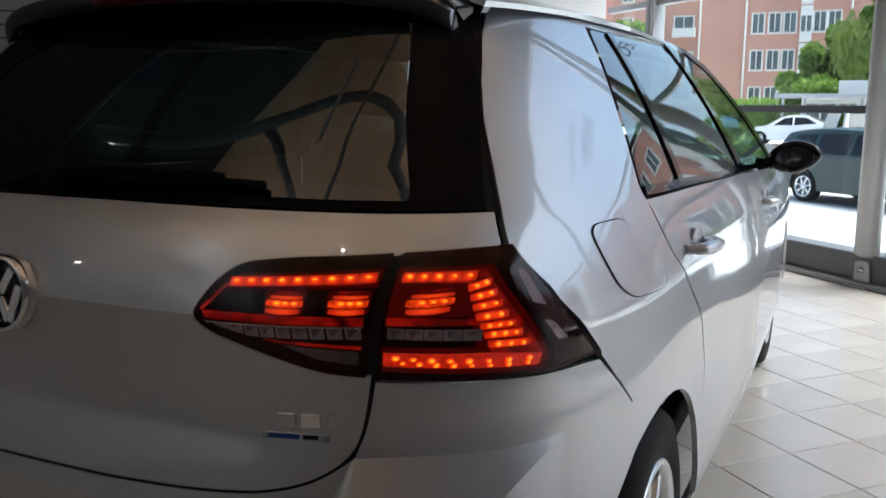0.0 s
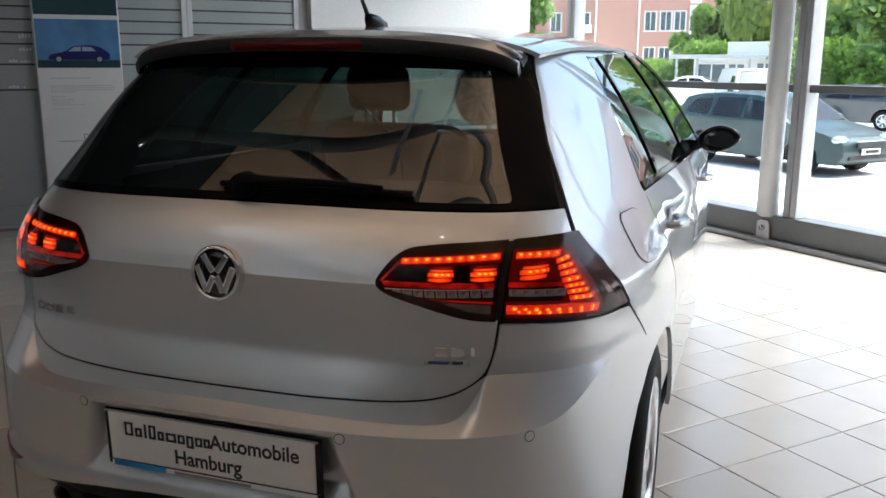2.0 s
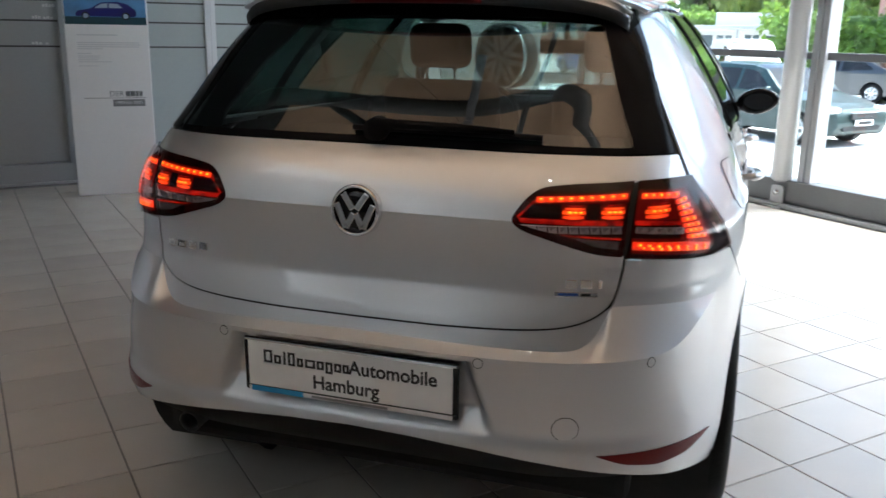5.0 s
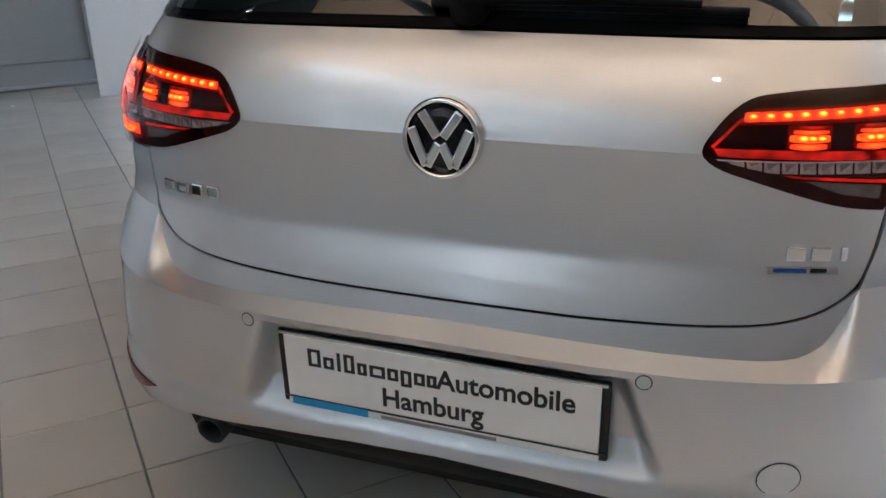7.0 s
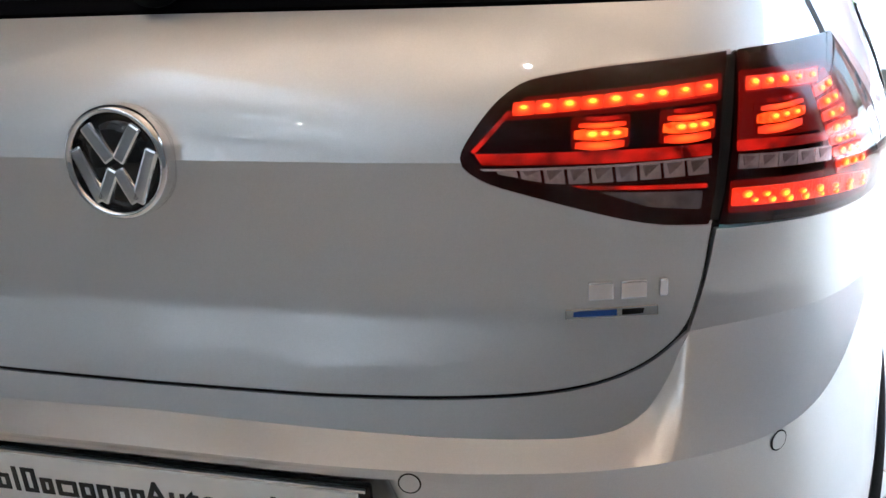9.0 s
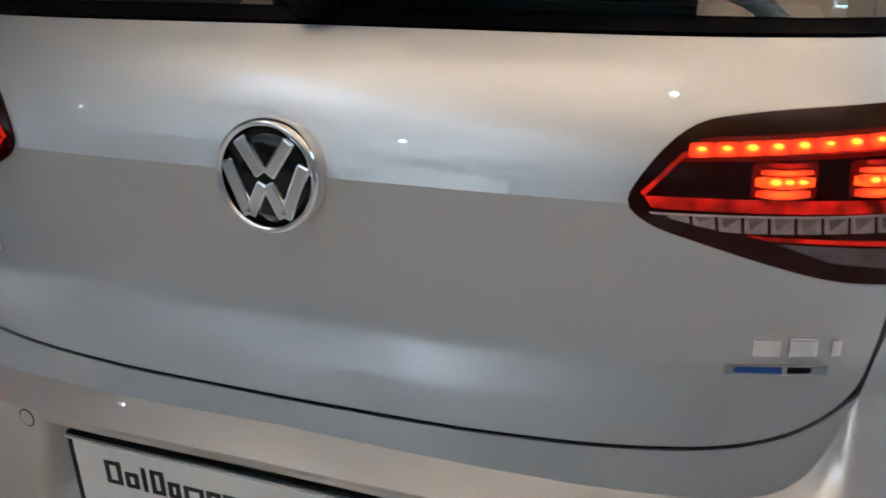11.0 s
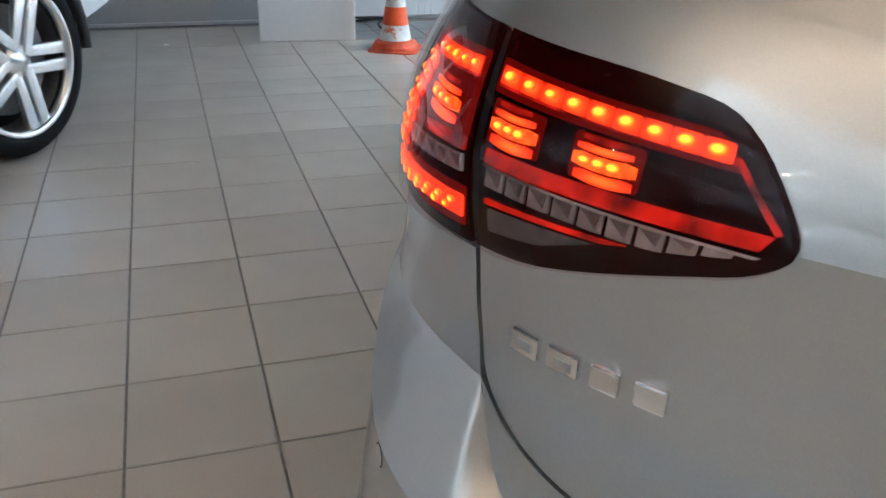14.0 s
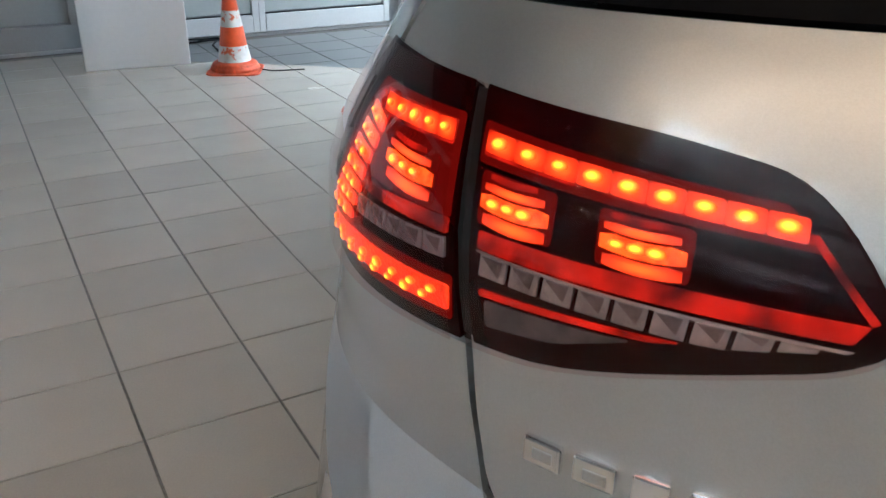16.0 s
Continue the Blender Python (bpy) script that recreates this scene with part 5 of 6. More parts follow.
        z0, z1 = .897 - .0024 * k, .897 - .0024 * (k + 1)
        lamp_piece("reflector_cell", [(x0, z0, .001), (x1, z1, .001), (x1, z1 - .0145, .001), (x0, z0 - .0145, .001)], CELL_CLEAR, s, bed, outer, step=.01)
        # shaded facet painted as a flat dark triangle here too
        lamp_piece("cell_hollow", [(x0 + .003, z0 - .0022, .001), (x1 - .003, z1 - .0022, .001), (x0 + .005, z0 - .0120, .001)], CELL_SHADE, s, bed + .0006, outer, step=.01)
    lamp_piece("side_reflector", [(.743, .884, .002), (.752, .879, .002), (.768, .851, .002), (.759, .853, .002)], LAMP_GREY, s, bed - .0012, outer)
    lamp_piece("clear_bowl", [(.706, .955, .004), (.716, .948, .004), (.744, .902, .003), (.731, .908, .003)], BOWL_RED, s, bed - .0012, outer, label="dark red side bowl of the lamp")
    for p, o in ((inner, [(.344, .903, .014), (.352, .922, .02), (.374, .951, .02), (.399, .969, .02), (.46, .977, .04), (.580, .982, .002), (.576, .94, 0), (.570, .833, .002), (.52, .8375, .04), (.455, .857, .05), (.366, .886, .02)]),
                 (outer, [(.592, .982, .002), (.66, .983, .01), (.692, .983, .004), (.720, .947, .03), (.755, .895, .03), (.789, .816, .006), (.75, .8095, .05), (.695, .8165, .05), (.64, .824, .05), (.582, .831, .002)])):
        cover = lamp_piece("lens", o, LENS, s, .0125, p, rim=0, label="clear lamp cover")
        cover.visible_shadow = False

# emblem, badges, wiper, plate, sensors, reflectors, tailpipe
emblem = new("emblem")
emblem.parent = hatchback
emblem.matrix_local = pose(-.006, .161, .902, -4) @ Matrix.Diagonal((.955, 1, .955, 1))
turn = Matrix.Rotation(radians(-90), 4, "Z")
part("emblem_disc", lathe([(0, .010), (.03, .009), (.05, .006), (.054, -.01)], 48, m=turn), GLOSS_BLACK, emblem, smooth=True)
part("emblem_ring", lathe([(.0515, .006), (.0535, .0115), (.057, .0135), (.0605, .010), (.0615, .002), (.0615, -.012), (.05, -.012)], 64, m=turn, close=True), CHROME, emblem, smooth=True)
for x0, z0, x1, z1 in ((-.030, .040, -.004, .002), (.030, .040, .004, .002), (-.046, .016, -.021, -.042), (.046, .016, .021, -.042), (-.021, -.042, -.002, -.006), (.021, -.042, .002, -.006)):
    d = Vector((x1 - x0, 0, z1 - z0)).normalized()
    n = Vector((-d.z, 0, d.x)) * .0080
    o = [(x0 + n.x, z0 + n.z), (x1 + n.x, z1 + n.z), (x1 - n.x, z1 - n.z), (x0 - n.x, z0 - n.z)]
    part("emblem_bar", prism(o, .006, m=Matrix.Translation((0, -.0125, 0)), bevel=.0030), CHROME, emblem)


def badge(x, z, w, h, mat, deep=.003, parent=hatchback, name="badge_bar", off=0.0):
    y = float(tail_y(np.array([x]), np.array([z]))[0])
    dy = float(tail_y(np.array([x + .01]), np.array([z]))[0] - tail_y(np.array([x - .01]), np.array([z]))[0]) / .02
    dz = float(tail_y(np.array([x]), np.array([z + .01]))[0] - tail_y(np.array([x]), np.array([z - .01]))[0]) / .02
    m = pose(x, y - deep / 2 - off, z, math.degrees(-math.atan(dz)), 0, math.degrees(math.atan(dy)))
    return part(name, box((w, deep, h), bevel=deep * .3), mat, parent, m=m)


for k in range(4):
    badge(-.519 + k * .0345, .7725 + k * .0012, (.0275, .0285, .0235, .0245)[k], .0195, CHROME, .0065)
for x, w in ((-.519, .0145), (-.4845, .0155)):
    badge(x, .7725, w, .0080, SILVER, .002, off=.0055)
for x, w in ((.474, .025), (.505, .026), (.533, .009)):
    badge(x, .772, w, .019, CHROME, .0065)
badge(.512, .7487, .036, .006, GLOSS_BLACK, .002, off=.002)
badge(.485, .7485, .092, .0105, SATIN_CHROME)
badge(.467, .7487, .048, .006, material("blue_enamel", (.02, .06, .26), .2, coat=.5), .002, off=.002)

F = skin()


def tail_point(x, z, off, profile=TAIL):
    f = skin(profile)
    u = np.array([ux(x, z)])
    c = f(u, np.array([z]))[0]
    e, g = f(u + .004, np.array([z]))[0] - c, f(u, np.array([z + .004]))[0] - c
    n = np.cross(e, g)
    return Vector(c + n / np.linalg.norm(n) * off)


arm = part("rear_wiper", tube([tail_point(.0, 1.056, .02), tail_point(.0, 1.06, .034), tail_point(.05, 1.060, .034), tail_point(.20, 1.062, .03), tail_point(.32, 1.060, .026)], [.018, .016, .011, .009, .006], 12), WIPER_BLACK, hatchback, "black rear wiper at the foot of the window", True)
part("wiper_blade", tube([tail_point(-.06, 1.062, .014), tail_point(.14, 1.062, .014), tail_point(.38, 1.058, .014)], .007, 8), RUBBER, arm, smooth=True)
part("wiper_boss", lathe([(.0, -.02), (.026, -.015), (.03, .02)], 24, m=Matrix.Translation(tail_point(0, 1.056, .02)) @ Matrix.Rotation(radians(90), 4, "Z")), WIPER_BLACK, arm, smooth=True)

PLATE_WHITE = material("plate_white", (.78, .78, .77), .35, grain=.03, grain_size=30, coat=.3)
INK = material("black_print", (.015, .015, .016), .5)
CYAN = material("blue_print", (.02, .26, .55), .45)
GREY_INK = material("grey_print", (.25, .25, .25), .6)
plate = new("number_plate")
plate.parent = hatchback
plate.matrix_local = pose(.003, .082, .536, 2, .3) @ Matrix.Diagonal((.97, 1, 1.03, 1))
bm = box((.534, .010, .128), (0, .004, 0), .004)
part("plate_holder", bm, GLOSS_BLACK, plate, "black plate holder")
part("plate_board", box((.508, .004, .106), (0, -.0025, .004), .0015), PLATE_WHITE, plate, "white dealer plate with black print")
part("holder_lip", box((.510, .004, .013), (0, -.0030, -.0565), .0015), PLATE_WHITE, plate)
for z, h in ((.0605, .004), (-.0505, .0022)):
    part("holder_edge", box((.526, .004, h), (0, -.0035, z), .0008), CHROME if h > .003 else MATT_BLACK, plate)
words = lettering("Automobile", .0445, .0003, 1.0, .0009)
words.materials.append(INK)
part("printed_word", words, None, plate, "black printed words", m=pose(.112, -.0050, .024))
words = lettering("Hamburg", .0445, .0003, 1.0, .0009)
words.materials.append(INK)
part("printed_word", words, None, plate, m=pose(-.004, -.0050, -.023))
for x, w, h, z in ((-.203, .022, .030, .029), (-.178, .018, .020, .024), (-.160, .006, .031, .029), (-.142, .018, .031, .029), (-.120, .016, .020, .024), (-.094, .026, .020, .024), (-.068, .018, .020, .024), (-.046, .018, .027, .021), (-.024, .018, .020, .024), (-.004, .016, .020, .024)):
    for d in ((0,) if w < .01 else (-.5, .5)):
        part("print_bar", box((.0058, .0008, h), (x + .002 + d * (w - .0058), -.0050, z - .004)), INK, plate)
    if w > .01:
        for d in (-.5, .5):
            part("print_bar", box((w - .012, .0008, .0048), (x + .002, -.0050, z - .004 + d * (h - .0048))), INK, plate)
part("blue_field", box((.135, .0012, .0125), (-.180, -.0055, -.0565)), CYAN, plate)
part("print_bar", box((.190, .0008, .006), (.005, -.0055, -.0575)), GREY_INK, plate)


def ring_on(x, z, r, thick, name, label, parent=bumper):
    f = BUMPER
    u = np.array([ux(x, z)])
    c = f(u, np.array([z]))[0]
    e, g = Vector(f(u + .004, np.array([z]))[0] - c).normalized(), Vector(f(u, np.array([z + .004]))[0] - c).normalized()
    n = e.cross(g).normalized()
    g = n.cross(e)
    m = Matrix(((n.x, e.x, g.x, c[0]), (n.y, e.y, g.y, c[1]), (n.z, e.z, g.z, c[2]), (0, 0, 0, 1)))
    part(name, lathe([(0, .0012), (r - thick, .0012), (r - thick, .0005)], 32, m=m), SILVER, parent, label)
    # black ring drawn as the shaded gap round the cover
    part(name + "_gap", lathe([(r - thick, .0003), (r - thick, .0008), (r, .0008), (r, .0003)], 32, m=m, close=True), VOID, parent)


for x in (-.652, -.304, .304, .652):
    ring_on(x, .612, .0115, .0016, "parking_sensor", "round silver parking sensor")
ring_on(.489, .470, .030, .0016, "tow_eye_cover", "round silver cover of the towing eye")
for s in (1, -1):
    o = [(.555, .410, .004), (.62, .411, .03), (.70, .410, .03), (.785, .408, .004), (.74, .380, .03), (.68, .372, .03), (.61, .386, .03)]
    o = rounded(on_tail(o), .01)
    panel("bumper_reflector", o if s > 0 else mirrored(o), skin(BUMP), RED_PLASTIC, hatchback, .02, off=.003, rim=.006, label="dark red reflector low in the bumper")
part("tailpipe", lathe([(.025, .0), (.029, .002), (.029, .25), (.023, .25), (.023, .01)], 32, m=pose(-.475, .165, .312, 0, 0, 90) @ pose(0, 0, 0, 0, -6, 0), close=True), material("sooty_steel", (.05, .05, .05), .5, .6, grain=.3, grain_size=60), hatchback, "dark steel tailpipe", True)

# ---------------------------------------------------------------- things in the showroom
BOARD = material("display_board", (.74, .74, .735), .5, grain=.02, grain_size=40, blotch=.03, blotch_size=1.5)
PHOTO_SKY = material("photo_sky", (.10, .24, .46), .3, blotch=.35, blotch_size=4, coat=.3)
PHOTO_GROUND = material("photo_ground", (.02, .06, .075), .3, coat=.3)
PHOTO_CAR = material("photo_car", (.012, .012, .14), .3, coat=.3)
PHOTO_PALE = material("photo_pale", (.35, .42, .52), .3, coat=.3)
# display board: stands almost square to the partition, its face towards the room
stand = thing("display_board", "tall white display board with a photograph and print", "display", pose(-3.66, 4.0, 0, 0, 0, 40))
# in its own frame x runs along the board and -y faces the room
part("board", box((.59, .07, 2.30), (0, .035, 1.15), .006), BOARD, stand)
def flat(name, x0, x1, z0, z1, mat, lift=.002, parent=None):
    return part(name, box((x1 - x0, .002, z1 - z0), ((x0 + x1) / 2, -lift, (z0 + z1) / 2)), mat, parent or stand)


def photo(z0, z1):
    ph = flat("photograph", -.285, .285, z0, z1, PHOTO_SKY, .0015)
    flat("photo_ground", -.285, .285, z0, z0 + .055, PHOTO_GROUND, .0035, ph)
    o = [(-.215, .058), (-.20, .095), (-.10, .115), (-.035, .158), (.08, .165), (.15, .152), (.20, .115), (.215, .10), (.212, .058)]
    part("photo_car", prism(rounded([(x, z0 + z) for x, z in o], .02), .001, m=Matrix.Translation((0, -.0055, 0))), PHOTO_CAR, ph)
    for o in ([(-.075, .118), (-.03, .15), (.015, .153), (.015, .12)], [(.025, .12), (.025, .153), (.09, .15), (.12, .12)]):
        part("photo_window", prism([(x, z0 + z) for x, z in o], .001, m=Matrix.Translation((0, -.0068, 0))), PHOTO_PALE, ph)
    for x in (-.14, .14):
        part("photo_wheel", lathe([(0, 0), (.028, 0), (.028, .001)], 20, m=Matrix.Translation((x, -.0068, z0 + .062)) @ Matrix.Rotation(radians(-90), 4, "Z")), INK, ph)
        part("photo_hub", lathe([(0, 0), (.018, 0), (.018, .001)], 20, m=Matrix.Translation((x, -.0080, z0 + .062)) @ Matrix.Rotation(radians(-90), 4, "Z")), PHOTO_PALE, ph)


photo(1.288, 1.638)
flat("photograph", -.285, .285, 1.67, 2.2, PHOTO_GROUND, .0015)
TEXT_GREY = material("pale_print", (.58, .59, .60), .6)
for z, x0, x1, h in ((1.265, -.235, .05, .010), (1.210, -.235, .20, .008), (1.195, -.235, .21, .008), (1.180, -.235, .20, .008), (1.165, -.235, -.06, .008), (1.130, -.235, -.14, .008), (1.112, -.235, -.08, .007), (1.098, -.235, -.08, .007), (1.084, -.235, -.1, .007), (1.070, -.235, -.0, .007), (1.04, -.235, -.1, .006)):
    flat("print_line", x0 + .02, x1 + .02, z - .058, z - .058 + h, TEXT_GREY)
DARK_GREY = material("dark_grey_print", (.17, .175, .18), .6)
me = lettering("DER", .058)
me.materials.append(DARK_GREY)
part("printed_word", me, None, stand, m=pose(.035, -.001, .775))
for x, w in ((.115, .030), (.151, .034), (.183, .022), (.210, .022)):
    flat("print_bar", x - w / 2, x + w / 2, .755, .795, DARK_GREY)
flat("rule", -.20, .25, .743, .747, DARK_GREY)
flat("dark_field", .005, .235, .681, .733, DARK_GREY)
me = lettering("1997 bis 2003", .036)
me.materials.append(BOARD)
part("printed_word", me, None, stand, m=pose(.12, -.0042, .707))

# traffic cone
ORANGE = material("orange_plastic", (.75, .10, .025), .45, grain=.12, grain_size=30, blotch=.2, blotch_size=9, bump=.1, bump_size=60)
CONE_WHITE = material("cone_white", (.70, .68, .66), .4, grain=.1, grain_size=25, blotch=.15, blotch_size=12)


def scuffed(m, under, size, edge):
    """Lets the colour below show where the band is rubbed off."""
    t, n = m.node_tree, m.node_tree.nodes
    p, co, x, cut, mix = n["Principled BSDF"], n.new("ShaderNodeTexCoord"), n.new("ShaderNodeTexNoise"), n.new("ShaderNodeMapRange"), n.new("ShaderNodeMix")
    mix.data_type = "RGBA"
    x.inputs["Scale"].default_value, x.inputs["Detail"].default_value, x.inputs["Roughness"].default_value = size, 6.0, .7
    cut.inputs["From Min"].default_value, cut.inputs["From Max"].default_value = edge, edge + .03
    t.links.new(co.outputs["Object"], x.inputs["Vector"])
    t.links.new(x.outputs["Fac"], cut.inputs["Value"])
    t.links.new(cut.outputs[0], mix.inputs[0])
    if p.inputs["Base Color"].is_linked:
        t.links.new(p.inputs["Base Color"].links[0].from_socket, mix.inputs[6])
    else:
        mix.inputs[6].default_value = p.inputs["Base Color"].default_value
    mix.inputs[7].default_value = (*under, 1)
    t.links.new(mix.outputs[2], p.inputs["Base Color"])


scuffed(CONE_WHITE, (.62, .12, .05), 16.0, .56)
SOILED_ORANGE = material("soiled_orange_plastic", (.62, .09, .03), .55, grain=.25, grain_size=40, blotch=.35, blotch_size=14, bump=.2, bump_size=50)
cone = thing("traffic_cone", "worn orange traffic cone with white bands on the tiles", "cone", pose(-3.095, 4.125, 0, 0, 0, 20))
up = Matrix.Rotation(radians(-90), 4, "Y")
part("cone_foot", prism(rounded([(-.155, -.15), (.15, -.155), (.158, .15), (-.15, .155)], .07), .009, m=Matrix.Rotation(radians(90), 4, "X"), bevel=.003), SOILED_ORANGE, cone, "soiled orange foot")
part("cone_skirt", lathe([(.136, .008), (.142, .018), (.139, .030), (.128, .034), (.129, .044), (.122, .053), (.104, .057), (.095, .062)], 40, m=up), SOILED_ORANGE, cone, smooth=True)
for r0, r1, z0, z1, mat in ((.095, .078, .06, .15, CONE_WHITE), (.078, .062, .15, .255, ORANGE), (.062, .047, .255, .345, CONE_WHITE), (.047, .030, .345, .46, ORANGE)):
    part("cone_band", lathe([(r0, z0), (r1, z1), (r1 - .004, z1)], 32, m=up), mat, cone, smooth=True)
part("cone_top", lathe([(.030, .46), (.026, .47), (.018, .472)], 24, m=up), ORANGE, cone, smooth=True)
# dark cable on the floor by the cone
right_end = [at_room(a, b, .006) for a, b in ((1.00, -5.06), (1.07, -4.955), (1.13, -4.93), (1.19, -4.912), (1.25, -4.90))]
behind = [at_room(a, b, z) for a, b, z in ((.98, -5.22, .008), (.95, -5.50, .006), (.955, -5.66, .006), (.97, -5.84, .008), (1.05, -6.00, .012), (1.00, -6.03, .016), (.92, -5.98, .012), (.80, -5.99, .008), (.70, -6.02, .007), (.62, -5.97, .006), (.55, -6.0, .006))]
loop = [at_room(.90 + .16 * math.cos(k * .55), -5.985 + .045 * math.sin(k * .55), .014 + .004 * (k % 3)) for k in range(16)]
for pts, r, words in ((right_end, .0035, "thin grey cable end lying on the pale tiles beside the cone"), (behind, .006, "black power cable lying along the foot of the glass door"), (loop, .005, "loose coil of black cable behind the traffic cone")):
    tagged(part("power_cable", tube(pts, r, 8), RUBBER, None, smooth=True), words, "cable")
# glass doors in the partition
PALE_FRAME = material("pale_door_frame", (.56, .57, .575), .45, .1, grain=.04, grain_size=90)
DOOR_GLASS = material("pale_door_glass", (.40, .435, .43), .12, grain=.02, grain_size=30, blotch=.08, blotch_size=.8, coat=.4)
for k, (a0, a1) in enumerate(((.245, 1.3545), (1.3555, 2.345))):
    d = thing("door_%d" % (k + 1), "closed glass door with a pale grey frame", "door", kind="structure")
    for n, r in (("door_stile", (a0, a0 + .045, .03, 2.15)), ("door_stile", (a1 - .045, a1, .03, 2.15)), ("door_rail", (a0 + .045, a1 - .045, .03, .15)), ("door_rail", (a0 + .045, a1 - .045, 2.05, 2.15))):
        part(n, room_box(r[0], r[1], LEFT + .056, LEFT + .10, r[2], r[3], .004), PALE_FRAME, d)
    part("glazing_seal", room_box(a0 + .045, a1 - .045, LEFT + .08, LEFT + .088, .15, .158), RUBBER, d)
    for z0, z1 in zip((.158, 1.11, 1.31, 1.47, 1.56, 1.66, 1.76, 1.86), (1.11, 1.31, 1.47, 1.56, 1.66, 1.76, 1.86, 2.05)):
        part("pane", room_box(a0 + .045, a1 - .045, LEFT + .07, LEFT + .082, z0 + .007, z1 - .007), DOOR_GLASS, d)
        # dark bar again in place of the darkness behind a clear stripe
        part("clear_stripe", room_box(a0 + .045, a1 - .045, LEFT + .072, LEFT + .080, z1 - .0068, z1 + .0068), BEAM, d)
setting("wall_corner", room_box(2.445, FRONT - .14, LEFT + .001, LEFT + .16, .0, HIGH), PLASTER, "white plastered pier beside the glass doors")

# alloy wheel shown on a stand before the car
wheel_stand = thing("wheel_stand", "polished alloy wheel on a slim grey display stand", "display", pose(-.98, 5.50, 0, 0, 0, -115))
part("stand_foot", prism(rounded([(-.2, -.2), (.2, -.2), (.2, .2), (-.2, .2)], .05), .012, m=Matrix.Translation((0, 0, .012)) @ Matrix.Rotation(radians(-90), 4, "X"), bevel=.003), STEEL, wheel_stand)
part("stand_pole", tube([(-.12, 0, .01), (-.12, 0, .7), (-.10, 0, 1.09)], .025, 14), STEEL, wheel_stand, smooth=True)
shown = wheel(wheel_stand, 0, .04, 1.09, .20, .262, 7, True, "alloy_wheel")
for o in [o for o in shown.children if o.name.startswith(("tyre", "brake"))]:
    bpy.data.objects.remove(o)

# ---------------------------------------------------------------- other cars
def plain_car(name, label, m, paint, length, half, outline, windows, axles, wheel_r, rim_r, spokes, double, belt, screen, group="", detail=0.06, sill_z=.24, rear_z=0.0):
    """A whole car. outline: its side view as (y, z), nose at y = 0, clockwise from the lower nose over the roof to the lower tail."""
    car = thing(name, label, "car", m, group)
    top = max(z for _, z in outline)

    def side(sign):
        def form(u, v):
            f = np.clip((v - belt) / (top - belt), 0, 1)
            low = np.clip((belt - .25 - v) / belt, 0, 1)
            ends = np.clip(np.abs(u / length - .5) * 2, 0, 1)
            x = half - .25 * half * f ** 1.25 - .05 * half * low ** 1.5 - .17 * half * ends ** 6
            return np.stack((sign * x, u, v), 1)
        return form

    low = [(length - .12, max(sill_z, rear_z))]
    for y in sorted(axles, reverse=True):
        low += [(y + (wheel_r + .055) * math.cos(radians(a)), wheel_r + (wheel_r + .055) * math.sin(radians(a))) for a in range(-8, 189, 14)]
    low = [(y, max(z, sill_z, rear_z - .06 if y > max(axles) else 0)) for y, z in low] + [(.12, sill_z)]
    ring = [tuple(p) for p in outline] + low
    for s in (1, -1):
        f = side(s)
        panel("body_side", ring, f, paint, car, detail, rim=0.0)
        for w in windows:
            o = rounded(w, .03)
            panel("side_window", o, f, GLOSS_BLACK, car, .1, off=.004 * s, rim=0.0)
    # skin over the middle, from nose to tail
    line = refined([tuple(p) for p in outline], .08)
    k_end = next(i for i in range(len(line) - 1, 0, -1) if line[i] == tuple(outline[-1]))
    line = line[:k_end + 1]
    y, z = np.array(line).T
    edge_x = side(1)(y, z)[:, 0]
    bm = bmesh.new()
    rows = []
    for k in range(len(line)):
        rows.append([bm.verts.new((edge_x[k] * t, y[k], z[k] + (.035 * (1 - t ** 4)) * (1 if z[k] > belt * .8 else .2))) for t in (-1, -.92, -.7, -.35, 0, .35, .7, .92, 1)])
    for k in range(len(rows) - 1):
        glass = any(a - 1e-3 <= (y[k] + y[k + 1]) / 2 <= b + 1e-3 and (z[k] + z[k + 1]) / 2 > belt for a, b in screen)
        for j in range(8):
            f = bm.faces.new((rows[k][j], rows[k][j + 1], rows[k + 1][j + 1], rows[k + 1][j]))
            f.material_index = 1 if glass and 0 < j < 7 else 0
    bmesh.ops.recalc_face_normals(bm, faces=bm.faces[:])
    part("body_top", bm, [paint, GLOSS_BLACK], car, smooth=True)
    back = max(axles) + .25 if rear_z else length * .97
    part("underside", box((half * 1.7, back - length * .03, .12), (0, (back + length * .03) / 2, sill_z + .05), .02), VOID, car)
    for yv in axles:
        w = wheel(car, yv, half - .02, wheel_r, .22, rim_r, spokes, double)
        mirrored_copy(w, car, half - .02, yv, wheel_r)
        bm = bmesh.new()
        lathe([(wheel_r + .05, -half * .93), (wheel_r + .05, half * .93)], 40, bm, Matrix.Translation((0, yv, wheel_r)))
        for f in [f for f in bm.faces if len(f.verts) > 4 or f.calc_center_median().z < sill_z + .06]:
            bm.faces.remove(f)
        part("wheel_housing", bm, VOID, car, smooth=True)
    return car


def car_lamp(car, name, x, y, z, size, mat, label="", turn=0):
    bm = bmesh.new()
    bmesh.ops.create_uvsphere(bm, u_segments=14, v_segments=8, radius=1, matrix=Matrix.Translation((x, y, z)) @ Matrix.Rotation(turn, 4, "Z") @ Matrix.Diagonal((*size, 1)))
    return part(name, bm, mat, car, label, True)


ESTATE = [(.10, .26), (.0, .42), (.02, .62), (.10, .72), (.55, .84), (1.05, .93), (1.15, .95), (1.75, 1.38), (2.10, 1.455), (3.0, 1.47), (3.75, 1.42), (4.05, 1.36), (4.30, .98), (4.38, .85), (4.40, .55), (4.34, .30)]
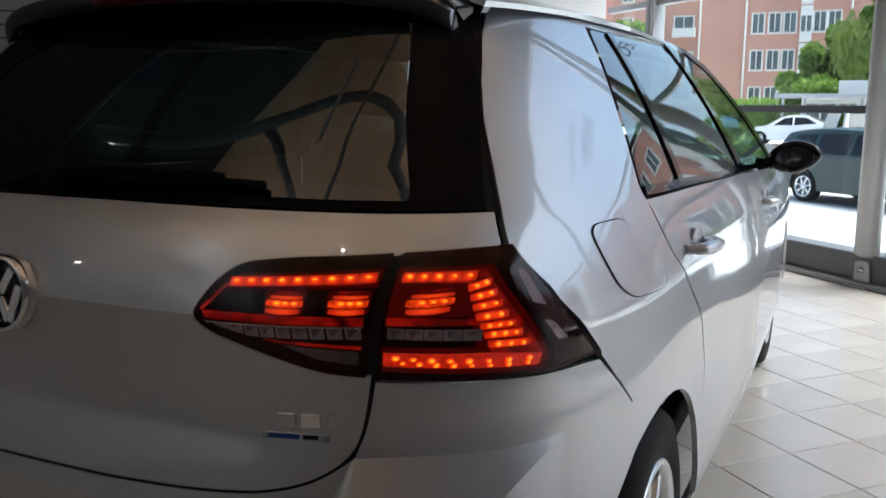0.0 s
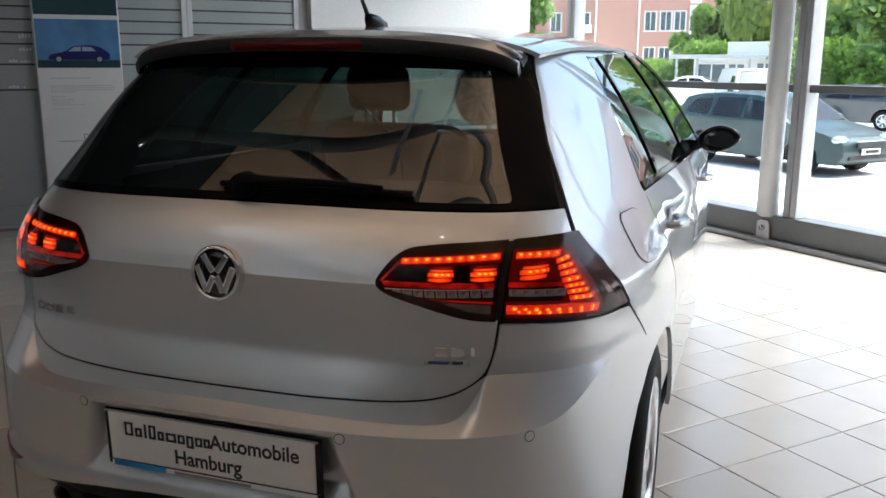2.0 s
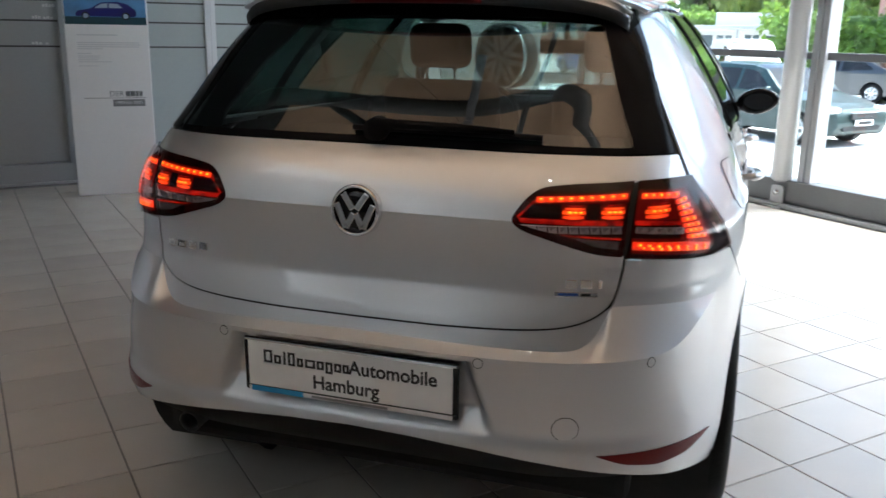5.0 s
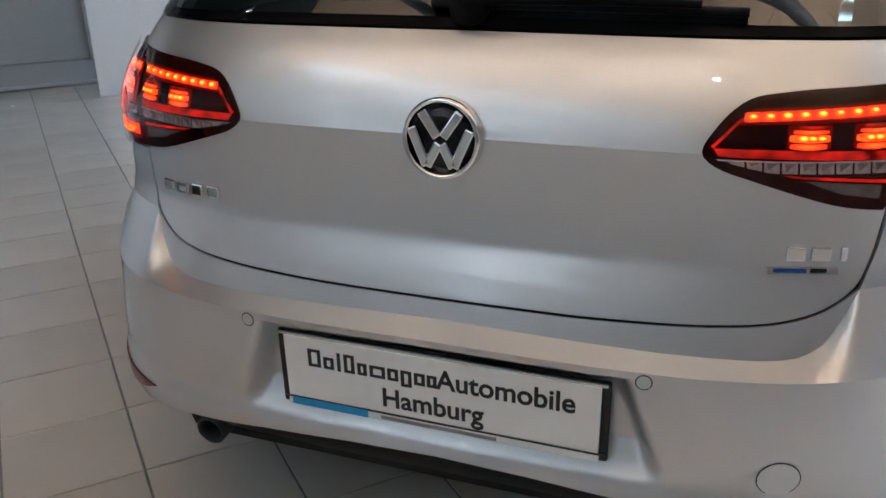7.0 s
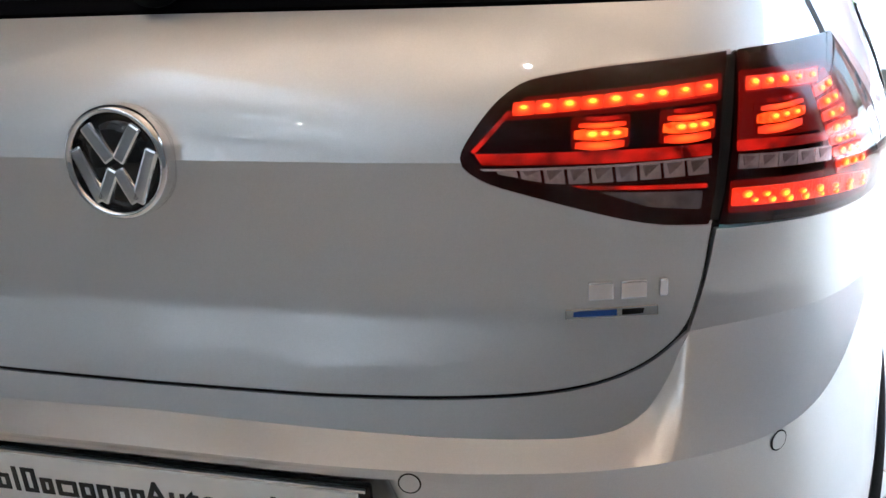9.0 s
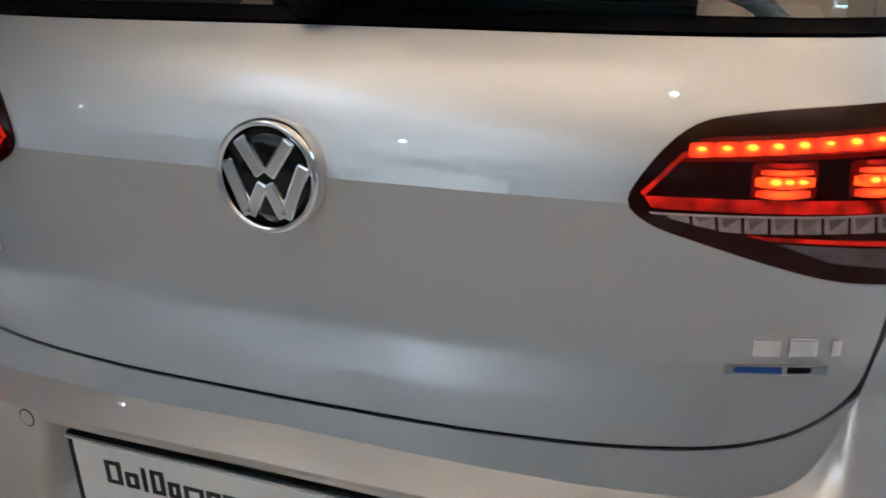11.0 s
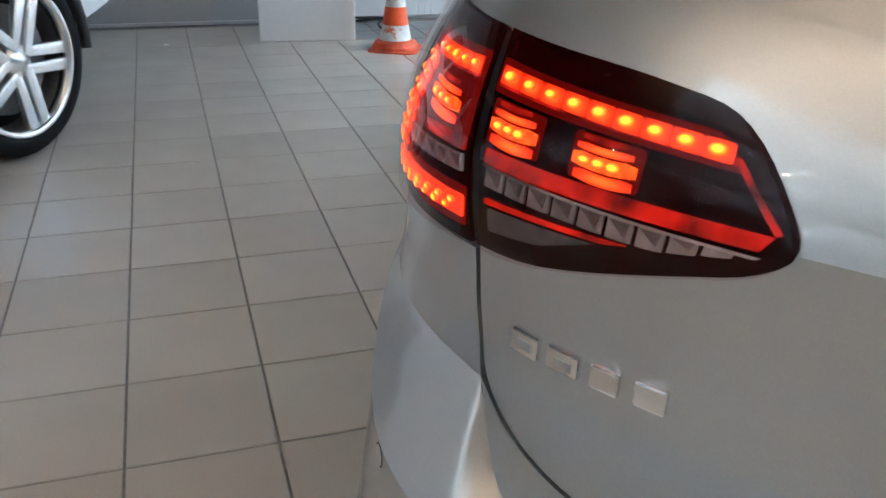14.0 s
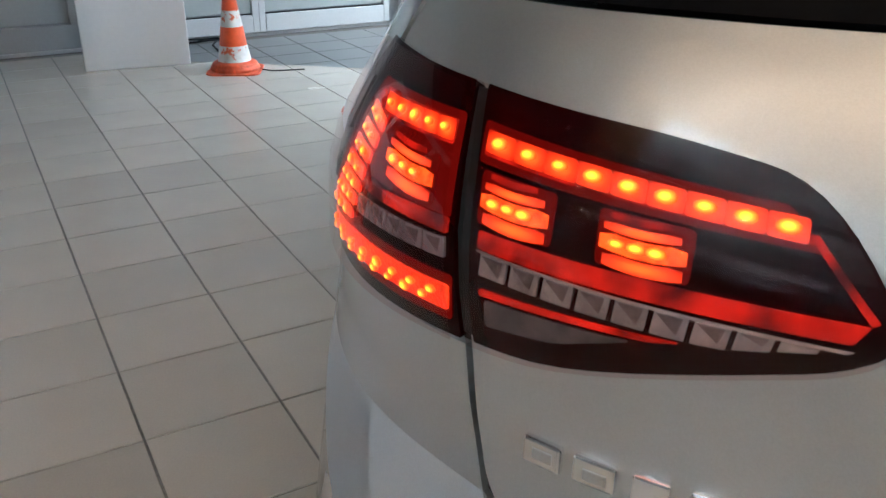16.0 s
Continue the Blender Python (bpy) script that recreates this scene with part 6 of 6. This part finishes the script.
ESTATE_W = [[(1.42, .98), (1.90, 1.33), (2.28, 1.385), (2.28, .99)], [(2.36, .99), (2.36, 1.39), (3.12, 1.38), (3.18, 1.0)], [(3.26, 1.01), (3.22, 1.37), (3.75, 1.33), (3.98, 1.05)]]
# white off-roader in the showroom, its left side to the room
SUV = [(.10, .34), (.0, .52), (.02, .80), (.12, .92), (.6, 1.04), (1.25, 1.12), (1.95, 1.62), (2.3, 1.70), (3.3, 1.71), (4.1, 1.62), (4.45, 1.30), (4.68, 1.10), (4.74, .85), (4.74, .62), (4.66, .50)]
SUV_W = [[(1.62, 1.15), (2.08, 1.56), (2.55, 1.62), (2.55, 1.16)], [(2.63, 1.16), (2.63, 1.62), (3.45, 1.61), (3.5, 1.18)], [(3.58, 1.19), (3.55, 1.59), (3.98, 1.54), (4.22, 1.22)]]
SUV_AT = Matrix.Translation((-3.18, 1.69, 0)) @ Matrix.Rotation(radians(14), 4, "Z") @ Matrix.Translation((-.955, -3.86, 0))
offroader = plain_car("offroad_car", "white off-road car with polished five-spoke alloy wheels", SUV_AT, WHITE_PAINT, 4.76, .975, SUV, SUV_W, (.93, 3.86), .358, .282, 5, True, 1.12, ((1.25, 2.2), (4.1, 4.7)), detail=.05, sill_z=.33, rear_z=.50)
for s in (1, -1):
    part("sill_trim", tube([(s * .945, 1.40, .475), (s * .955, 2.3, .47), (s * .955, 3.05, .48), (s * .952, 3.36, .50)], [.012, .026, .030, .036], 12), CHROME, offroader, "chrome strip along the sill", True)
    part("sill", tube([(s * .900, 1.40, .375), (s * .915, 2.3, .37), (s * .915, 3.30, .375)], [.055, .062, .055], 16), WHITE_PAINT, offroader, "white rounded sill", True)
    for y in (.93, 3.86):
        part("arch_trim", tube([(s * (.945 - .03 * (abs(math.cos(radians(a))) if y > 3 else 0)), y + .415 * math.cos(radians(a)), .358 + .415 * math.sin(radians(a))) for a in range(-4, 185, 9)], .022, 8), MATT_BLACK, offroader, "black wheel arch edge", True)
    car_lamp(offroader, "rear_marker", s * .875, 4.50, .69, (.02, .05, .018), RED_PLASTIC, "dark red rear marker")
    car_lamp(offroader, "tail_lamp", s * .78, 4.58, 1.06, (.12, .08, .08), RED_PLASTIC)
    car_lamp(offroader, "headlight", s * .72, .14, .86, (.18, .10, .08), HEADLIGHT)

green = plain_car("estate_car", "dark green estate car parked on the forecourt", Matrix.Translation((3.45, 16.3, STREET)) @ Matrix.Rotation(radians(46.87), 4, "Z"), GREEN_PAINT, 4.40, .88, ESTATE, ESTATE_W, (.85, 3.43), .315, .21, 7, False, .95, ((1.12, 2.0), (4.0, 4.3)))
for s in (1, -1):
    car_lamp(green, "headlight", s * .66, .16, .70, (.20, .13, .085), HEADLIGHT, "clear headlight")
    car_lamp(green, "tail_lamp", s * .72, 4.33, .95, (.08, .06, .12), RED_PLASTIC)
    car_lamp(green, "door_mirror", s * .98, 1.45, 1.02, (.10, .06, .07), GREEN_PAINT)
part("grille", box((.75, .05, .13), (0, -.01, .60), .03), MATT_BLACK, green)
part("grille_bar", box((.80, .05, .02), (0, -.014, .675), .008), CHROME, green)
part("lower_grille", box((1.1, .05, .12), (0, .03, .38), .02), MATT_BLACK, green)
part("number_plate", box((.52, .02, .11), (0, -.03, .48), .004), PLATE_WHITE, green)
part("plate_bar", box((.38, .004, .06), (.02, -.042, .48)), INK, green)


SALOON = [(.10, .26), (.0, .42), (.02, .60), (.10, .70), (.6, .82), (1.15, .92), (1.85, 1.34), (2.3, 1.42), (3.0, 1.40), (3.75, 1.08), (4.3, 1.02), (4.42, .95), (4.45, .60), (4.38, .30)]
SALOON_W = [[(1.5, .96), (1.95, 1.30), (2.35, 1.35), (2.35, .97)], [(2.43, .97), (2.43, 1.35), (2.95, 1.34), (3.45, 1.06)]]
VAN = [(.10, .30), (.0, .50), (.02, .90), (.15, 1.05), (.7, 1.20), (1.3, 1.80), (1.6, 1.88), (4.3, 1.88), (4.55, 1.80), (4.65, 1.0), (4.65, .5), (4.58, .32)]
VAN_W = [[(1.05, 1.15), (1.45, 1.65), (1.95, 1.68), (1.95, 1.12)]]
for name, label, paint, x, y, turn, out, wins in (
        ("saloon_car", "black saloon car parked across the forecourt", DARK_PAINT, 2.9, 31.1, -120.5, SALOON, SALOON_W),
        ("saloon_car", "white saloon car parked by the street", WHITE_PAINT, -3.6, 45.2, -95, SALOON, SALOON_W),
        ("saloon_car", "white older saloon car with amber rear lamps", WHITE_PAINT, 7.75, 11.75, 46.87, SALOON, SALOON_W),
        ("small_car", "blue car parked beside the white one", BLUE_PAINT, -6.8, 44.5, -140, ESTATE, ESTATE_W),
        ("delivery_van", "white van with a flat roof", WHITE_PAINT, 2.0, 27.4, 12, VAN, VAN_W)):
    c = plain_car(name, label, Matrix.Translation((x, y, STREET)) @ Matrix.Rotation(radians(turn), 4, "Z"), paint, 4.45 if out is SALOON else 4.4 if out is ESTATE else 4.66, .86, out, wins, (.85, 3.45), .31, .20, 7, False, .94 if out is not VAN else 1.1, ((1.0, 2.0), (3.1, 3.9)) if out is SALOON else ((.6, 1.4),), detail=.12)
    for s in (1, -1):
        amber = "amber" in label
        car_lamp(c, "tail_lamp", s * .70, out[-3][0] - .02 if out is SALOON else out[-2][0] - .05, .82, (.14, .05, .07), AMBER if amber else RED_PLASTIC)
        car_lamp(c, "headlight", s * .62, .12, .68, (.18, .10, .07), HEADLIGHT)
    part("rear_bumper", tube([(-.80, 4.38, .52), (-.6, 4.50, .52), (0, 4.54, .52), (.6, 4.50, .52), (.80, 4.38, .52)], .06, 10), MATT_BLACK, c, smooth=True)
    part("number_plate", box((.52, .02, .11), (0, 4.58, .62), .004), PLATE_WHITE, c)

# ---------------------------------------------------------------- outside
PAVING = material("forecourt_paving", (.62, .61, .585), .85, grain=.1, grain_size=60, blotch=.12, blotch_size=.4, bump=.3, bump_size=60)
ASPHALT = material("asphalt", (.07, .07, .072), .85, grain=.3, grain_size=120, blotch=.12, blotch_size=.3, bump=.4, bump_size=150)
BRICK = material("red_brick", (.56, .30, .23), .85, grain=.25, grain_size=14, blotch=.12, blotch_size=.25, bump=.3, bump_size=30)
WHITE_WALL = material("white_render", (.78, .77, .74), .8, grain=.05, grain_size=20, blotch=.06, blotch_size=.5)
FAR_GLASS = material("far_window", (.10, .13, .14), .08, grain=.3, grain_size=2, coat=.5)
BARK = material("bark", (.13, .10, .07), .9, grain=.3, grain_size=20, bump=.5, bump_size=30)
LEAF_A = leaf_material("leaf_green", (.15, .25, .065), 1.5)
LEAF_B = leaf_material("hedge_green", (.20, .33, .07), 2.5)
LEAF_C = leaf_material("willow_green", (.20, .27, .08), 1.5)
tagged(part("ground", box((1600, 1600, .3), (0, 0, STREET - .15)), PAVING), "pale paved forecourt and ground", kind="structure")
tagged(part("plinth", room_box(FRONT - .0, FRONT + .14, LEFT - 2.4, RIGHT + .2, STREET - .3, -.005), CONCRETE), "concrete plinth under the glass front", kind="structure")
tagged(part("road", box((160, 7.5, .05), (0, 37.5, STREET - .018)), ASPHALT), "asphalt street", kind="structure")
tagged(part("kerb", box((160, .14, .14), (0, 41.4, STREET + .04), .02), CONCRETE), "pale concrete kerb", kind="structure")


def leaf_cloud(name, parent, clumps, count, size, mat, seed, droop=0.0):
    """A crown of many small leaves in uneven clumps."""
    rng = np.random.default_rng(seed)
    c = np.array(clumps, float)
    pick = rng.integers(0, len(c), count)
    d = rng.normal(size=(count, 3))
    d /= np.linalg.norm(d, axis=1)[:, None]
    r = rng.uniform(.55, 1.05, count) ** .6
    P = c[pick, :3] + d * (c[pick, 3] * r)[:, None]
    P[:, 2] -= droop * rng.uniform(0, 1, count) * c[pick, 3]
    e = rng.normal(size=(count, 3))
    e /= np.linalg.norm(e, axis=1)[:, None]
    f = np.cross(e, rng.normal(size=(count, 3)))
    f /= np.linalg.norm(f, axis=1)[:, None]
    if droop:
        f = f * .3 + np.array([[0, 0, -1.0]])
    s = size * rng.uniform(.6, 1.3, count)[:, None]
    V = np.stack((P - e * s * .5, P + f * s * .8 - e * s * .1, P + e * s * .5 + f * s * .3, P - f * s * .5), 1).reshape(-1, 3)
    me = bpy.data.meshes.new(name)
    me.from_pydata(V.tolist(), [], [(4 * k, 4 * k + 1, 4 * k + 2, 4 * k + 3) for k in range(count)])
    me.materials.append(mat)
    return part(name, me, None, parent)


def tree(x, y, high, wide, seed, mat=LEAF_A, droop=0.0, label="tall broad green tree in full leaf"):
    rng = np.random.default_rng(seed)
    t = thing("tree", label, "tree", pose(x, y, STREET), "trees across the street")
    lean = rng.uniform(-.4, .4, 2)
    trunk = [(lean[0] * k / 4, lean[1] * k / 4, high * .62 * k / 4) for k in range(5)]
    part("trunk", tube(trunk, [high * .028 * (1 - .15 * k) for k in range(5)], 10), BARK, t, smooth=True)
    clumps = []
    for k in range(16):
        a, h = rng.uniform(0, 2 * math.pi), rng.uniform(.30, .95)
        reach = wide * (1 - abs(h - .55) * 1.1) * rng.uniform(.35, 1.0)
        p = (math.cos(a) * reach, math.sin(a) * reach, high * h)
        clumps.append((*p, wide * rng.uniform(.25, .42)))
        if k < 9:
            q = trunk[2 + k % 3]
            part("limb", tube([q, ((q[0] + p[0]) / 2, (q[1] + p[1]) / 2, (q[2] + p[2]) / 2 + .3), p], [high * .012, high * .008, high * .003], 6), BARK, t, smooth=True)
    leaf_cloud("crown", t, clumps, 5200, .42, mat, seed, droop)
    return t


for k, (x, y, h, w) in enumerate(((-.9, 68, 7.3, 2.7), (3.5, 70, 11, 4.0), (9.0, 66, 10, 4.2), (14.5, 60, 12, 5.0), (-16.5, 74, 9.5, 3.0), (21, 58, 12, 5.0), (8.2, 47, 7.2, 3.2), (30, 50, 12, 5), (40, 42, 12, 5.2), (48, 30, 11, 5))):
    tree(x, y, h, w, 20 + k)
tree(3.4, 60, 12.5, 3.4, 51, LEAF_C, 1.6, "weeping willow with hanging pale green branches")


def hedge(x0, x1, y0, y1, z1, seed, label):
    h = thing("hedge", label, "hedge", pose((x0 + x1) / 2, (y0 + y1) / 2, STREET), "hedges")
    w, d = (x1 - x0) / 2, (y1 - y0) / 2
    part("hedge_core", box((2 * w - .5, 2 * d - .5, z1 - STREET - .3), (0, 0, (z1 - STREET - .3) / 2), .2), LEAF_A, h)
    rng = np.random.default_rng(seed)
    clumps = [(rng.uniform(-w, w), rng.uniform(-d, d) * (1 if k % 3 else -.0) - (0 if k % 3 else d), rng.uniform(.2, z1 - STREET - .2), .5) for k in range(90)]
    leaf_cloud("leaves", h, clumps, 9000, .16, LEAF_B, seed)


hedge(2.6, 7.7, 34.2, 37, 2.35, 3, "tall clipped green hedge beside the forecourt")
hedge(-8, -1.2, 62, 64, 1.5, 4, "green shrubs in front of the brick house")
hedge(-2.3, .25, 63.3, 64.6, 2.75, 6, "bushy green shrubs behind the flat-roofed building")
hedge(6.2, 12, 30.5, 31.5, .0, 5, "low green hedge along the forecourt edge")

# flat white bungalow with a shop front
bungalow = thing("bungalow", "low white flat-roofed building with dark windows", "house", pose(0, 57, STREET))
part("wall", box((7.6, 6, 2.36), (2.2, 3, 1.18)), WHITE_WALL, bungalow)
part("roof", box((9.6, 7.6, .24), (1.7, 2.4, 2.48), .03), ALUMINIUM, bungalow)
part("roof_parapet", box((6.2, 5, .82), (3.5, 3.4, 3.01), .03), WHITE_WALL, bungalow)
for x, w, z0, z1 in ((-.5, 1.7, .5, 2.05), (1.0, 1.0, .5, 2.05), (2.66, .95, .1, 2.1), (4.0, 1.3, .5, 2.05)):
    wdw = part("window", box((w, .12, z1 - z0), (x, -.03, (z0 + z1) / 2)), FAR_GLASS, bungalow)
    for d in (-w / 2, 0, w / 2):
        part("frame", box((.09, .16, z1 - z0), (x + d, -.05, (z0 + z1) / 2)), WHITE_WALL, wdw)
    part("frame", box((w + .1, .16, .09), (x, -.05, z1)), WHITE_WALL, wdw)
for x in (-2.6, -1.36, 1.75, 5.6):
    part("post", box((.14, .14, 2.36), (x, -1.1, 1.18)), ALUMINIUM, bungalow)

# red brick flats far behind: four storeys of white-framed windows
flats = thing("brick_flats", "red brick block of flats with white-framed windows", "house", pose(0, 80, STREET))
part("wall", box((46, 9, 15), (-17.0, 4.5, 7.5)), BRICK, flats)
part("roof", box((47, 10, .4), (-17.0, 4.5, 15.2)), DARK_ALU, flats)
for col in range(15):
    x = (1.9, -.56, -1.69, -4.03, -5.25, -6.6, 3.2, -12.9, -15.2, -18, -21, -24, -27, -30, -33)[col]
    for row in range(4):
        z = 2.62 + 3.13 * row
        w = part("window", box((.95 if col != 7 else 1.6, .10, 1.65), (x, -.03, z)), FAR_GLASS, flats)
        for dx, dz, sx, sz in ((-.5, 0, .13, 1.8), (.5, 0, .13, 1.8), (0, -.85, 1.2, .14), (0, .85, 1.1, .12), (0, .1, .08, 1.6)):
            k = 1.7 if col == 7 else 1.0
            part("frame", box((sx if dx else sx * k if sz < .2 else sx, .16, sz), (x + dx * k, -.06, z + dz)), WHITE_WALL, w)
for x in (-7.63, -11.5, .69):
    part("downpipe", tube([(x, -.12, 0), (x, -.12, 14.8)], .09, 8), WHITE_WALL, flats, smooth=True)
for row in range(4):
    part("balcony", box((1.9, 1.0, .75), (-12.8, -.5, 2.0 + 3.13 * row)), WHITE_WALL, flats)
    bay = part("stair_bay", box((.95, .30, 3.0), (-2.75, -.12, 5.6 + 3.13 * row)), WHITE_WALL, flats, "white stair bay")
    for d in (-.22, .22):
        part("pane", box((.34, .06, 1.3), (-2.75 + d, -.26, 5.6 + 3.13 * row)), FAR_GLASS, bay)

# brick house at the right of the hedge
house = thing("brick_house", "red brick house with a white bay beside the hedge", "house", pose(11.25, 33, STREET))
part("wall", box((8.0, 8, 9), (0, 4, 4.5)), BRICK, house)
part("roof", box((8.6, 8.6, .3), (0, 4, 9.1)), DARK_ALU, house)
part("bay", box((.9, .8, 1.5), (-4.3, .6, 4.0), .03), WHITE_WALL, house)
for x in (-3.1, -1.2, 1.0, 2.9):
    for z in (1.7, 4.4, 7.1):
        w = part("window", box((1.05, .1, 1.4), (x, -.03, z)), FAR_GLASS, house)
        for dx, dz, sx, sz in ((-.52, 0, .13, 1.55), (.52, 0, .13, 1.55), (0, -.72, 1.2, .14), (0, .72, 1.1, .12), (0, .1, .08, 1.4)):
            part("frame", box((sx, .16, sz), (x + dx, -.06, z + dz)), WHITE_WALL, w)
# backdrop houses seen mirrored in the car's side
row_house = thing("brick_terrace", "red brick terrace with white-framed windows along the street", "house", pose(0, 0, 0))
for k in range(3):
    part("wall", box((16, 9, 11), (26 + 13 * k, 34 - 14 * k, STREET + 5.5), turn=pose(0, 0, 0, 0, 0, -47)), BRICK, row_house)
    for col in range(5):
        for row in range(3):
            p = pose(26 + 13 * k, 34 - 14 * k, STREET, 0, 0, -47) @ pose(-6 + 3 * col, -4.53, 2.4 + 3.1 * row)
            w = part("window", box((1.1, .1, 1.5)), FAR_GLASS, row_house, m=p)
            for dx, dz, sx, sz in ((-.6, 0, .14, 1.75), (.6, 0, .14, 1.75), (0, -.8, 1.3, .14), (0, .8, 1.3, .14)):
                part("frame", box((sx, .16, sz), (dx, -.03, dz)), WHITE_WALL, w)

# ---------------------------------------------------------------- floor tiles, one by one near the car
DARK_TILE = material("dark_floor_tile", (.13, .135, .14), .3, grain=.06, grain_size=200, blotch=.06, blotch_size=2.2, vary=.05)
PITCH, GAP, OFF_A, OFF_B = .30, .0056, -.0012, .0406


def tile_mesh(name, mat):
    bm = box((PITCH - GAP, PITCH - GAP, .010), (0, 0, -.005))
    top = [e for e in bm.edges if all(v.co.z > -.001 for v in e.verts)]
    bmesh.ops.bevel(bm, geom=top, offset=.0012, segments=1, affect="EDGES", profile=0.5)
    return mesh_of(name, bm, mat)


def cut_tile(ring, side):
    """The part of a tile on one side of the long curved edge of the dark floor field."""
    def over(q):
        p = at_room(*q)
        return side * (4.335 + .16 * (p.x + 3.0) - .03 * (p.x + 3.0) ** 2 - p.y)
    out = []
    for q, r in zip(ring, ring[1:] + ring[:1]):
        f, g = over(q), over(r)
        if f >= 0:
            out.append(q)
        if (f < 0) != (g < 0):
            out.append(between(q, r, f / (f - g)))
    return out


one, rest, rest_dark = tile_mesh("tile", TILE), [], []
for i in range(int(BACK / PITCH), int(FRONT / PITCH) + 1):
    for j in range(int(LEFT / PITCH), int(RIGHT / PITCH) + 1):
        a, b = (i + .5) * PITCH + OFF_A, (j + .5) * PITCH + OFF_B
        if not (BACK < a < FRONT - .1 and LEFT < b < RIGHT):
            continue
        p = at_room(a, b)
        near_right = .75 < p.x < 3.2 and .2 < p.y < 4.6 and a < 4.3
        near_left = -3.3 < p.x < -.7 and .1 < p.y < 3.4 and b > -4.6
        if near_right or near_left:
            o = new("tile", one)
            o.parent = floor
            o.matrix_local = Matrix.Translation(p) @ Matrix.Rotation(TURN_B, 4, "Z")
            continue
        h = (PITCH - GAP) / 2
        ring = [(a - h, b - h), (a - h, b + h), (a + h, b + h), (a + h, b - h)]
        if a < .62 or b > -4.2:
            rest.append(ring)
        else:
            rest.append(cut_tile(ring, 1))
            rest_dark.append(cut_tile(ring, -1))
for name, cells, mat in (("far_tiles", rest, TILE), ("dark_tiles", rest_dark, DARK_TILE)):
    V, F = [], []
    for ring in cells:
        k, n = len(V), len(ring)
        if n < 3:
            continue
        ca, cb = sum(q[0] for q in ring) / n, sum(q[1] for q in ring) / n
        for r, z in ((0, -.010), (0, -.0012), (.0012, 0)):
            V += [tuple(at_room(qa - math.copysign(r, qa - ca), qb - math.copysign(r, qb - cb), z)) for qa, qb in ring]
        F += [tuple(k + 2 * n + c for c in range(n))] + [(k + q + c, k + q + (c + 1) % n, k + q + n + (c + 1) % n, k + q + n + c) for q in (0, n) for c in range(n)]
    me = bpy.data.meshes.new(name)
    me.from_pydata(V, [], F)
    me.materials.append(mat)
    o = part(name, me, None, floor)
    o["kind"] = "stuff"
